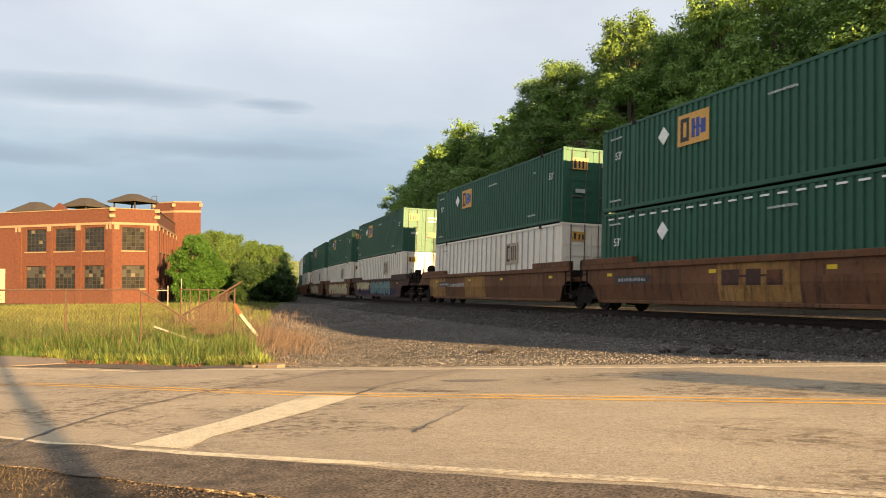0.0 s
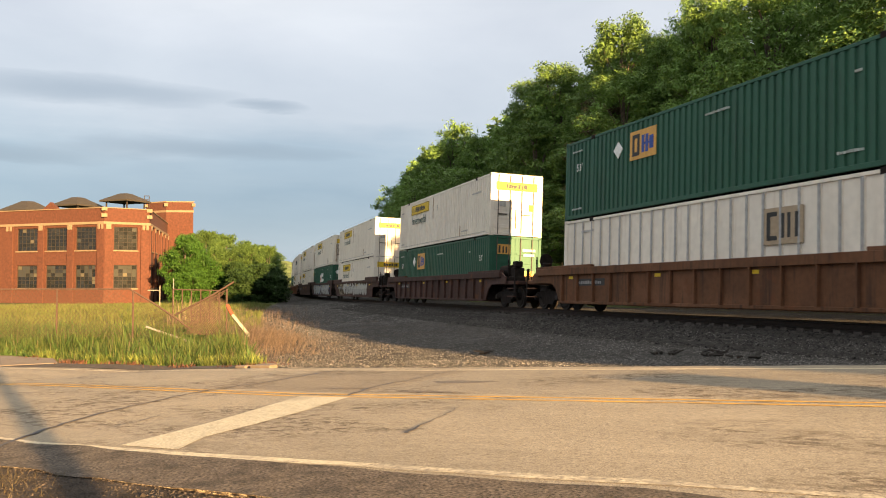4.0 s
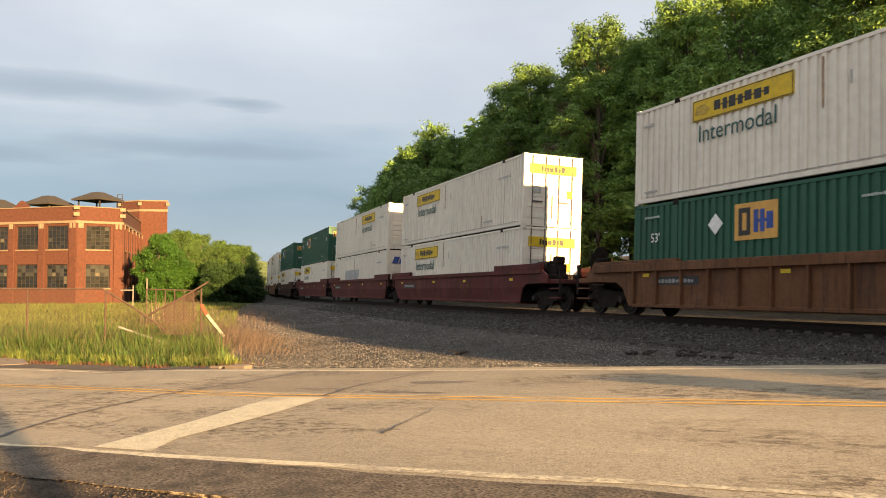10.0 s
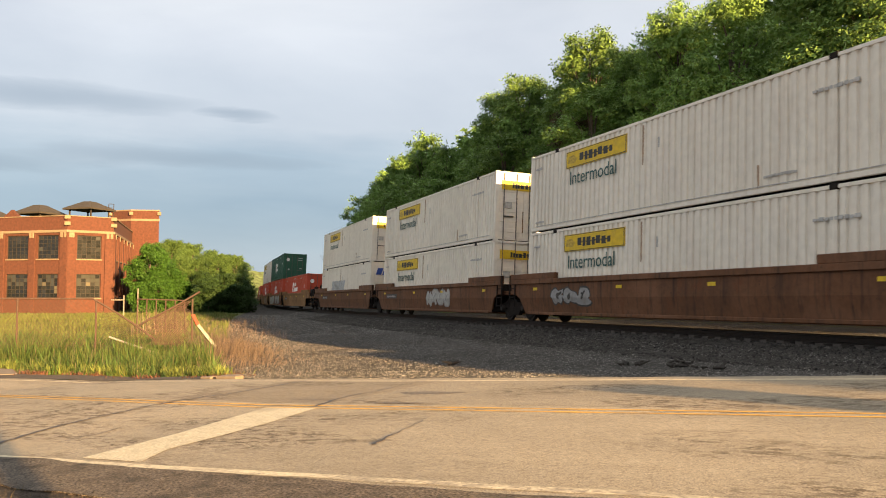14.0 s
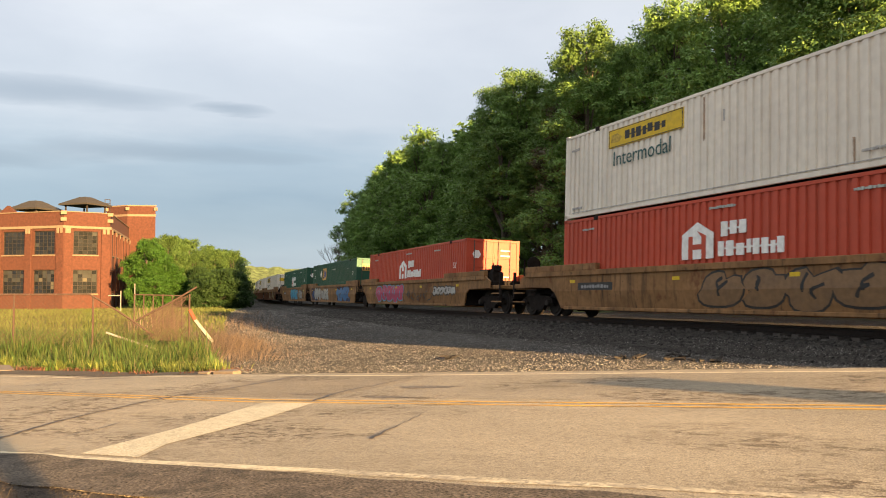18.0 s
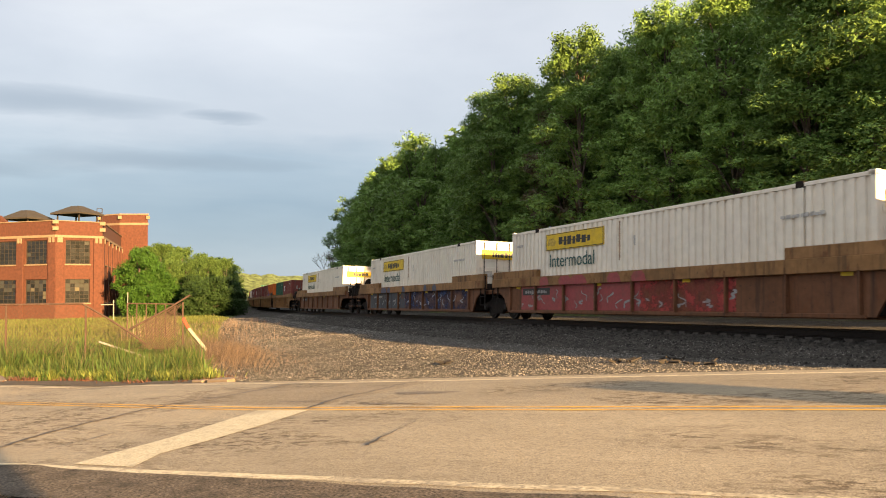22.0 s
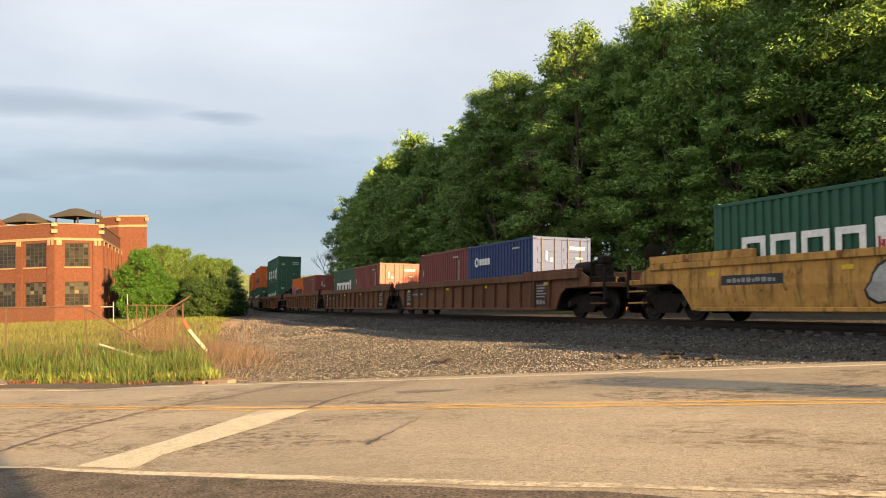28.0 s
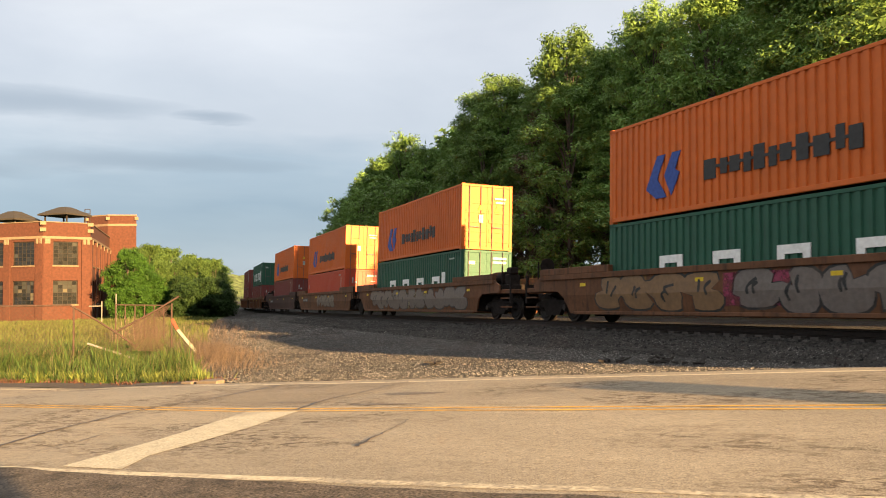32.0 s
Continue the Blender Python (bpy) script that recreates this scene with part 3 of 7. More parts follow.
def make_container(name, label, length, height, width, body, wall="wave", pitch=0.277, doors=True, seams=()):
    """An ISO or domestic box; base centre at the origin, doors at +x."""
    root = empty(name)
    tagged(root, label, "shipping container", "containers on the train")
    hl, hw = length / 2, width / 2
    post, rail_h = 0.14, 0.14
    for sgn in (-1, 1):
        part("side_wall", corrugated("side_wall", -hl + post, hl - post, rail_h, height - 0.09, sgn * (hw - 0.012), 0.045 if wall == "wave" else 0.03, pitch, wall), body, root)
        part("top_rail", boxes("top_rail", [(-hl + 0.02, hl - 0.02, sgn * hw - 0.03 - (0.03 if sgn > 0 else -0.03), sgn * hw + 0.03 - (0.03 if sgn > 0 else -0.03), height - 0.115, height - 0.025)], 0.008), body, root)
        part("bottom_rail", boxes("bottom_rail", [(-hl + 0.02, hl - 0.02, min(sgn * hw, sgn * (hw - 0.09)), max(sgn * hw, sgn * (hw - 0.09)), 0.045, 0.17)], 0.01), body, root)
    part("roof", boxes("roof", [(-hl + 0.05, hl - 0.05, -hw + 0.04, hw - 0.04, height - 0.075, height - 0.03)]), body, root)
    part("floor", boxes("floor", [(-hl + 0.05, hl - 0.05, -hw + 0.06, hw - 0.06, 0.08, 0.14)]), M_STEEL, root)
    end = boxes("end_wall", [(-hl + 0.06, -hl + 0.12, -hw + 0.1, hw - 0.1, 0.1, height - 0.06)] + [(-hl + 0.03, -hl + 0.07, y, y + 0.12, 0.14, height - 0.1) for y in np.arange(-hw + 0.2, hw - 0.25, 0.27)])
    part("end_wall", end, body, root)
    posts = boxes("corner_post", [(-0.07, 0.07, -0.07, 0.07, 0.05, height - 0.05)], 0.012)
    cast = boxes("corner_casting", [(-0.089, 0.089, -0.081, 0.081, -0.059, 0.059)])
    for sx in (-1, 1):
        for sy in (-1, 1):
            part("corner_post", posts, body, root, loc=(sx * (hl - 0.07), sy * (hw - 0.07), 0))
            for z in (0.06, height - 0.06):
                part("corner_casting", cast, body, root, loc=(sx * (hl - 0.089), sy * (hw - 0.081), z))
    for x in seams:
        part("side_post", boxes("side_post", [(x - 0.09, x + 0.09, -hw - 0.004, -hw + 0.05, 0.1, height - 0.02)], 0.01), body, root)
        part("lift_plate", boxes("lift_plate", [(x - 0.12, x + 0.12, -hw - 0.012, -hw + 0.05, height - 0.14, height + 0.01)], 0.01), M_STEEL, root, "dark lifting pocket")
    if doors:
        dm = boxes("door", [(hl - 0.075, hl - 0.03, 0.0, hw - 0.13, 0.16, height - 0.12)] + [(hl - 0.035, hl - 0.012, 0.08, hw - 0.2, z, z + 0.16) for z in np.arange(0.35, height - 0.5, 0.42)], 0.006)
        lr = tube("lock_rod", [(hl + 0.012, 0, 0.06), (hl + 0.012, 0, height - 0.06)], 0.021, sides=6)
        ha = boxes("rod_handle", [(hl - 0.02, hl + 0.04, 0.0, 0.42, 0.98, 1.03)], 0.006)
        for sy in (-1, 1):
            d = part("door", dm, body, root, rot=(0, 0, 0))
            if sy < 0:
                d.location = (0, -(hw - 0.13) - 0.005, 0)
            for k in (0.22, 0.72):
                part("lock_rod", lr, M_ROD, d, "steel lock rod", loc=(0, (hw - 0.13) * k, 0))
            part("rod_handle", ha, M_ROD, d, loc=(0, 0.28, 0.0))
        part("door_header", boxes("door_header", [(hl - 0.09, hl, -hw + 0.13, hw - 0.13, height - 0.12, height - 0.01)], 0.008), body, root)
        part("door_sill", boxes("door_sill", [(hl - 0.09, hl, -hw + 0.13, hw - 0.13, 0.02, 0.16)], 0.008), body, root)
    else:
        part("front_wall", boxes("front_wall", [(hl - 0.08, hl - 0.04, -hw + 0.13, hw - 0.13, 0.05, height - 0.02)], 0.006), body, root)
        for z in np.arange(0.3, height - 0.55, 0.3):
            part("ridge", boxes("ridge", [(hl - 0.041, hl - 0.005, -hw + 0.3, hw - 0.3, z, z + 0.2)], 0.006), body, root)
    return root


L53, L40, L20, H96, H86 = 16.154, 12.192, 6.058, 2.896, 2.591


def side_shape(root, name, material, shapes, length, width, label="", lift=0.0):
    """Painted shapes on the near side; x is counted from the container's far end."""
    hl = length / 2
    me = slab_shapes(name, [[(x - hl, z) for x, z in s] for s in shapes], -width / 2 - 0.004 - lift)
    return part(name, me, material, root, label)


def end_shape(root, name, material, shapes, length, label="", lift=0.0):
    """Painted shapes on the door end; each outline in (y, z)."""
    groups = [[s] for s in shapes] if name == "small_print" else [shapes]
    for g in groups:
        me = join(name, [prism(name, s, -length / 2 - 0.022 - lift, -length / 2 + 0.01) for s in g])
        me.transform(Matrix.Rotation(radians(90), 4, "Z"))
        o = part(name, me, material, root, label)
    return o


def side_text(root, text, h, x, z, length, width, material, name="lettering", label=""):
    me = lettering(text, h)
    me.transform(Matrix.Translation((x - length / 2, -width / 2 - 0.012, z)))
    return part(name, me, material, root, label)


def comb(x, z, h, w, n):
    """Plain upright bars of uneven width and height, held together by one thin line."""
    r = random.Random(n * 131 + int(w * 100))
    ws = [r.choice((0.7, 1.0, 1.0, 1.25)) for _ in range(n)]
    k = w / sum(ws)
    t = 0.06 * h
    up, down, px = [], [], x
    for q in ws:
        a, b = px + 0.02 * k, px + 0.74 * q * k
        lo, hi = z + h * r.choice((0.0, 0.0, 0.0, 0.12)), z + h * r.choice((1.0, 1.0, 0.86, 0.78))
        m0, m1 = z + 0.5 * h - t, z + 0.5 * h + t
        up += [(a, m1), (a, hi), (b, hi), (b, m1)]
        down += [(a, m0), (a, lo), (b, lo), (b, m0)]
        px += q * k
    return down + up[::-1]


def small_marks(root, length, width, height, material, rows):
    """Rows of unreadable small print: (x, z, width)."""
    for x, z, w in rows:
        side_shape(root, "small_print", material, [comb(x, z, 0.07, w * 0.7, max(3, int(w * 8)))], length, width)


def diamond(x, z, r):
    return [(x - r, z), (x, z - r), (x + r, z), (x, z + r)]


def ring(x, z, r0, r1, n=20):
    out = []
    for i in range(n):
        a, b = 2 * math.pi * i / n, 2 * math.pi * (i + 0.9) / n
        out.append([(x + r0 * math.cos(a), z + r0 * math.sin(a)), (x + r1 * math.cos(a), z + r1 * math.sin(a)), (x + r1 * math.cos(b), z + r1 * math.sin(b)), (x + r0 * math.cos(b), z + r0 * math.sin(b))])
    return out


def ring_rect(x, z, w, h, t):
    """A hollow box in one outline, with a hair-thin slit."""
    q = z + t + 0.002
    return [(x, z), (x + w, z), (x + w, z + h), (x, z + h), (x, q), (x + t, q), (x + t, z + h - t), (x + w - t, z + h - t), (x + w - t, z + t), (x, z + t)]


def logo_square(root, x, z, s, length, width):
    """An amber square with a dark hollow box and blue strokes."""
    sq = side_shape(root, "logo_panel", M_LOGO_AMBER, [rect(x, x + s, z, z + s * 0.63)], length, width, "amber logo square")
    side_shape(root, "logo_mark", M_LOGO_BLACK, [ring_rect(x + 0.1 * s, z + 0.08 * s, 0.28 * s, 0.47 * s, 0.085 * s)], length, width, "", 0.006)
    side_shape(root, "logo_mark", M_LOGO_BLUE, [comb(x + 0.46 * s, z + 0.12 * s, 0.38 * s, 0.5 * s, 3)], length, width, "", 0.006)
    return sq


M_PRINT_PALE = mat("pale_print", (0.36, 0.4, 0.37), 0.7, var=0.2)
M_PRINT_DARK = mat("faded_print", (0.4, 0.39, 0.37), 0.7, var=0.2)
M_RUST_SIDE = mat("rust_run", (0.34, 0.24, 0.16), 0.9, var=0.4, scale=6)
M_RUST = mat("rust_streak", (0.2, 0.11, 0.05), 0.9, var=0.4, scale=6)


def t_emp(square=True):
    r = make_container("shipping_container", "dark green 53-foot corrugated container with an amber logo square", L53, H96, 2.59, P_GREEN, seams=(-6.1, 6.1))
    if square:
        logo_square(r, 4.38, 1.6, 1.46, L53, 2.59)
    else:
        side_shape(r, "stencil", M_LOGO_WHITE, [rect(x, x + 0.32, 2.64, 2.69) for x in np.arange(0.5, 15.6, 0.62)], L53, 2.59, "dashed white marks under the roof rail")
    side_shape(r, "white_diamond", M_LOGO_WHITE, [diamond(3.65, 2.08, 0.28)], L53, 2.59, "white diamond")
    small_marks(r, L53, 2.59, H96, M_PRINT_PALE, [(0.55, 2.45, 1.0), (0.55, 0.35, 1.0), (8.2, 2.3, 1.5), (12.9, 0.45, 1.1), (13.4, 2.2, 0.3)])
    for x in (0.85, 14.9):
        side_text(r, "53'", 0.26, x, 1.75, L53, 2.59, M_LOGO_WHITE)
    end_shape(r, "logo_panel", M_LOGO_AMBER, [rect(-0.9, -0.25, 2.05, 2.5)], L53, "amber logo square")
    end_shape(r, "logo_mark", M_LOGO_BLACK, [rect(-0.85, -0.75, 2.1, 2.45), rect(-0.65, -0.58, 2.1, 2.4), rect(-0.5, -0.42, 2.1, 2.4)], L53, "", 0.006)
    end_shape(r, "small_print", M_PRINT_PALE, [rect(0.35, 1.0, 2.2, 2.32), rect(0.4, 0.95, 1.98, 2.1), rect(-0.75, -0.3, 1.15, 1.3)], L53)
    end_shape(r, "amber_label", M_LOGO_AMBER, [rect(0.45, 0.95, 1.0, 1.3)], L53, "amber label")
    return r


def t_white_posts():
    r = make_container("shipping_container", "white 53-foot container with outside posts and a small dark logo", L53, H96, 2.59, P_WHITE, wall="posts", pitch=0.61, seams=(-6.1, 6.1))
    side_shape(r, "logo_panel", mat("faded_amber", (0.35, 0.27, 0.18), 0.7), [rect(10.6, 11.9, 1.45, 2.35)], L53, 2.59, "faded amber logo panel")
    side_shape(r, "logo_mark", M_LOGO_BLACK, [rect(10.7, 10.82, 1.55, 2.25), rect(10.7, 11.05, 1.55, 1.66), rect(10.7, 11.05, 2.14, 2.25), rect(11.2, 11.3, 1.6, 2.2), rect(11.4, 11.5, 1.6, 2.2), rect(11.65, 11.75, 1.6, 2.2)], L53, 2.59, "", 0.006)
    side_shape(r, "stripe_paint", mat("grey_post_paint", (0.33, 0.33, 0.32), 0.6, var=0.2), [rect(0.14 + 0.61 * i + 0.0, 0.14 + 0.61 * i + 0.075, 0.17, 2.78) for i in range(1, 26)], L53, 2.59, "grey stripes on the posts", 0.001)
    small_marks(r, L53, 2.59, H96, M_PRINT_DARK, [(1.3, 2.4, 1.2), (12.3, 0.5, 0.9)])
    end_shape(r, "logo_panel", M_LOGO_AMBER, [rect(-0.85, -0.3, 2.2, 2.55)], L53, "amber logo square")
    end_shape(r, "logo_mark", M_LOGO_BLACK, [rect(-0.8, -0.7, 2.25, 2.5), rect(-0.6, -0.53, 2.25, 2.45), rect(-0.45, -0.38, 2.25, 2.45)], L53, "", 0.006)
    return r


def yellow_sign(r, x, z, w, h, L, W):
    side_shape(r, "sign_panel", M_LOGO_YELLOW, [rect(x, x + w, z, z + h)], L, W, "yellow sign with dark strokes")
    side_shape(r, "sign_lettering", M_LOGO_BLACK, [comb(x + w * 0.24, z + h * 0.25, h * 0.5, w * 0.56, 7)], L, W, "", 0.006)
    side_shape(r, "sign_border", M_LOGO_BLACK, [ring_rect(x + 0.03, z + 0.015, w - 0.06, h - 0.03, 0.02)], L, W, "", 0.006)
    # worn paint at one end
    M = M_SIGN_WEAR
    side_shape(r, "sign_wear", M, [[(x + 0.12, z + h * 0.3), (x + w * 0.16, z + h * 0.25), (x + w * 0.2, z + h * 0.5), (x + w * 0.13, z + h * 0.75), (x + 0.18, z + h * 0.7)]], L, W, "faded patches on the sign", 0.005)


M_SIGN_WEAR = mat("sign_wear", (0.42, 0.29, 0.05), 0.7, var=0.35, scale=14)


def t_white(kind="full", rusty=False):
    r = make_container("shipping_container", {"full": "white 53-foot container with rust-stained doors, yellow sign" if rusty else "white 53-foot container with yellow sign and green lettering", "nose": "white 53-foot container, closed nose end forward, yellow sign",
                                              "dark": "white 53-foot container with slanted dark lettering strokes", "faint": "white 53-foot container with faint grey slanted strokes"}[kind],
                       L53, H96, 2.59, P_WHITE, seams=(-6.1, 6.1), doors=kind not in ("nose", "faint"))
    if kind == "full":
        yellow_sign(r, 2.66, 2.04, 3.66, 0.58, L53, 2.59)
        side_text(r, "Intermodal", 0.46, 2.9, 1.46, L53, 2.59, M_LOGO_TEAL, label="dark green word on the white side")
    elif kind == "nose":
        yellow_sign(r, 9.0, 2.04, 3.66, 0.58, L53, 2.59)
        side_text(r, "Intermodal", 0.46, 9.1, 1.46, L53, 2.59, M_LOGO_TEAL, label="dark green word on the white side")
    elif kind == "dark":
        side_shape(r, "slanted_lettering", M_LOGO_BLACK, bars(5.7, 1.52, 0.62, [0.75, 0.28, 0.28, 0.28, 0.3, 0.7, 0.75], 0.11, 0.28), L53, 2.59, "dark slanted strokes")
        side_shape(r, "small_print", M_PRINT_DARK, [comb(7.0, 0.9, 0.2, 3.0, 11)], L53, 2.59)
    else:
        side_shape(r, "slanted_lettering", mat("faint_grey", (0.36, 0.37, 0.38), 0.6, var=0.3), bars(4.0, 1.1, 0.75, [0.8, 0.3, 0.3, 0.3, 0.3, 0.75, 0.8], 0.14, 0.3), L53, 2.59, "faint grey slanted strokes")
    small_marks(r, L53, 2.59, H96, M_PRINT_DARK, [(0.5, 0.32, 0.9), (12.1, 0.4, 1.5)])
    side_shape(r, "rub_line", M_PRINT_DARK, [rect(0.5, 15.6, 0.2, 0.222)], L53, 2.59)
    side_shape(r, "small_print", M_PRINT_DARK, [rect(7.9, 7.95, 1.9, 2.2)], L53, 2.59)
    side_shape(r, "small_print", M_PRINT_DARK, [comb(0.4, 2.3, 0.09, 0.5, 4)], L53, 2.59)
    side_shape(r, "small_print", M_PRINT_DARK, [comb(13.6, 2.1, 0.09, 1.3, 9)], L53, 2.59)
    for x, z0, z1 in ((7.15, 1.5, 2.7), (11.9, 0.18, 0.75)):
        side_shape(r, "rust_streak", M_RUST_SIDE, [[(x, z0), (x + 0.035, z0 + 0.1), (x + 0.03, z1), (x - 0.02, z1), (x - 0.012, z0 + 0.2)]], L53, 2.59, "thin rust streak")
    if kind in ("full", "dark"):
        end_shape(r, "sign_panel", M_LOGO_YELLOW, [rect(-1.02, 1.02, 2.12, 2.5)], L53, "yellow sign across the doors")
        end_shape(r, "sign_lettering", M_LOGO_BLACK, [[(x, z) for x, z in s] for s in [comb(-0.55, 2.2, 0.22, 1.1, 7)]], L53, "", 0.006)
        for k, (y0, z0, w, h) in enumerate(((-1.04, 0.3, 0.07, 1.7), (-0.85, 0.9, 0.05, 1.1), (-0.64, 0.25, 0.11, 1.8), (-0.3, 0.5, 0.06, 1.4), (0.03, 0.2, 0.09, 1.85), (0.3, 0.6, 0.08, 1.45), (0.52, 0.9, 0.05, 1.1), (0.72, 0.3, 0.1, 1.75), (0.98, 0.25, 0.07, 1.8)) if rusty else ((-0.05, 0.35, 0.04, 0.9),)):
            rr = random.Random(k)
            end_shape(r, "rust_streak", M_RUST, [[(y0 + w * (0.5 + 0.5 * sd * rr.uniform(0.4, 1.0)), z0 + h * q / 6) for sd, qs in ((1, range(7)), (-1, range(6, -1, -1))) for q in qs]], L53, "brown rust streak")
        end_shape(r, "small_print", M_PRINT_DARK, [rect(-0.85, -0.55, 1.35, 1.6)], L53)
        end_shape(r, "amber_label", M_LOGO_YELLOW, [rect(0.62, 0.85, 1.2, 1.5)], L53, "yellow label")
    elif kind == "faint":
        end_shape(r, "slanted_lettering", M_LOGO_BLUE, bars(-0.95, 2.05, 0.42, [0.35, 0.14, 0.14, 0.14, 0.3, 0.35], 0.07, 0.14), L53, "blue slanted strokes")
    else:
        end_shape(r, "sign_panel", M_LOGO_YELLOW, [rect(-0.35, 0.4, 2.55, 2.78)], L53, "small yellow sign")
    return r


def house_logo(r, x, z, h, w, L, W, bars_mat):
    side_shape(r, "house_mark", M_LOGO_WHITE, [[(x, z), (x + w, z), (x + w, z + h * 0.68), (x + w * 0.5, z + h), (x, z + h * 0.68)]], L, W, "white house-shaped mark")
    a0, a1, b0, b1, t = x + 0.22 * w, x + 0.36 * w, x + 0.64 * w, x + 0.78 * w, z + 0.62 * h
    side_shape(r, "house_outline", bars_mat, [[(a0, z), (a1, z), (a1, z + 0.26 * h), (b0, z + 0.26 * h), (b0, z), (b1, z), (b1, t), (x + 0.5 * w, t + 0.14 * h), (b0, t - 0.02 * h), (b0, z + 0.4 * h), (a1, z + 0.4 * h), (a1, t), (a0, t)]], L, W, "", 0.006)


def t_hub(paint_, label, red, hexa=False):
    r = make_container("shipping_container", label, L53, H96, 2.59, paint_, seams=(-6.1, 6.1))
    inner = P_RED if red else M_LOGO_RED
    if hexa:
        side_shape(r, "round_mark", M_LOGO_WHITE, [[(6.95 + 0.68 * math.cos(a), 1.5 + 0.62 * math.sin(a)) for a in np.arange(6) * math.pi / 3 + math.pi / 6]], L53, 2.59, "white six-sided mark")
        side_shape(r, "house_outline", M_LOGO_RED, [ring_rect(6.66, 1.17, 0.58, 0.66, 0.14)], L53, 2.59, "", 0.006)
        zt = 1.1
    else:
        house_logo(r, 6.32, 1.28, 0.98, 1.25, L53, 2.59, inner)
        zt = 1.32
    side_shape(r, "plain_stroke", M_LOGO_WHITE, [comb(7.85, zt + 0.5, 0.38, 0.98, 3)], L53, 2.59, "white plain strokes")
    side_shape(r, "plain_stroke", M_LOGO_WHITE, [comb(7.75, zt, 0.38, 2.3 if red else 1.5, 8 if red else 5)], L53, 2.59, "white plain strokes")
    small_marks(r, L53, 2.59, H96, M_PRINT_PALE, [(1.2, 2.45, 1.0), (7.4, 2.55, 1.4), (11.9, 2.5, 1.3)])
    side_text(r, "53'", 0.26, 14.6, 1.6, L53, 2.59, M_LOGO_WHITE)
    end_shape(r, "round_mark", M_LOGO_WHITE, [[(-0.8 + 0.2 * math.cos(a), 2.2 + 0.2 * math.sin(a)) for a in np.arange(6) * math.pi / 3]], L53, "white six-sided mark")
    end_shape(r, "small_print", M_PRINT_PALE, [rect(0.35, 0.85, 2.37, 2.44), rect(0.35, 0.85, 2.14, 2.21), rect(0.45, 0.8, 1.2, 1.26), rect(-0.8, -0.6, 1.05, 1.17)], L53)
    return r


def block_letters(r, x0, z, h, gap, w, L, W):
    """Four white block shapes and a striped tall mark."""
    for i in range(4):
        side_shape(r, "white_block", M_LOGO_WHITE, [ring_rect(x0 + gap * i, z, w, h, h * 0.24)], L, W, "hollow white block")
    x = x0 + gap * 3 + w * 1.3
    m_ = side_shape(r, "tall_mark", M_LOGO_WHITE, [rect(x, x + 0.42 * w, z - 0.25 * h, z + 1.2 * h)], L, W, "tall white mark with red strokes")
    side_shape(r, "red_stroke", M_LOGO_RED, [comb(x + 0.08 * w, z + 0.1 * h, 0.5 * h, 0.26 * w, 2)], L, W, "", 0.006)


def t_green40(height, label="green 40-foot container with white block shapes"):
    r = make_container("shipping_container", label, L40, height, 2.438, P_GREEN)
    block_letters(r, 2.4, 0.62, 0.88, 2.12, 0.95, L40, 2.438)
    small_marks(r, L40, 2.438, height, M_PRINT_PALE, [(4.9, 0.35, 1.0), (10.9, 2.2, 0.8)])
    end_shape(r, "small_print", M_PRINT_PALE, [rect(0.3, 0.95, 2.2, 2.3), rect(0.3, 0.95, 2.02, 2.12), rect(-0.85, -0.55, 1.95, 2.1), rect(0.38, 0.55, 0.95, 1.05)], L40)
    return r


def t_orange(L, height, label):
    r = make_container("shipping_container", label, L, height, 2.438, P_ORANGE)
    x, z, k = (1.8, 0.52, 1.0) if L > 10 else (0.45, 0.98, 0.72)
    side_shape(r, "blue_mark", M_LOGO_BLUE, [[(x, z + 0.3 * k), (x + 0.5 * k, z + 1.2 * k), (x + 0.85 * k, z + 1.2 * k), (x + 0.5 * k, z + 0.55 * k), (x + 0.9 * k, z + 0.0), (x + 0.45 * k, z + 0.0)],
                                             [(x + 0.8 * k, z + 0.6 * k), (x + 1.15 * k, z + 1.2 * k), (x + 1.5 * k, z + 1.2 * k), (x + 1.25 * k, z + 0.72 * k), (x + 1.45 * k, z + 0.62 * k), (x + 1.1 * k, z + 0.02), (x + 0.95 * k, z + 0.3 * k)]], L, 2.438, "slanted blue mark")
    x1 = x + 2.4 * k
    side_shape(r, "dark_stroke", M_LOGO_BLACK, [comb(x1, z + 0.25 * k, 0.6 * k, 4.9 * k, 11)], L, 2.438, "dark plain strokes")
    end_shape(r, "small_print", M_PRINT_PALE, [rect(0.35, 0.9, 2.25, 2.33), rect(0.4, 0.85, 2.08, 2.16), rect(-0.4, -0.2, 1.2, 1.55)], L)
    end_shape(r, "amber_label", M_LOGO_YELLOW, [[(-0.45, 1.75), (-0.2, 1.75), (-0.32, 2.0)], [(0.35, 1.7), (0.6, 1.7), (0.48, 1.95)]], L, "yellow warning triangles")
    return r


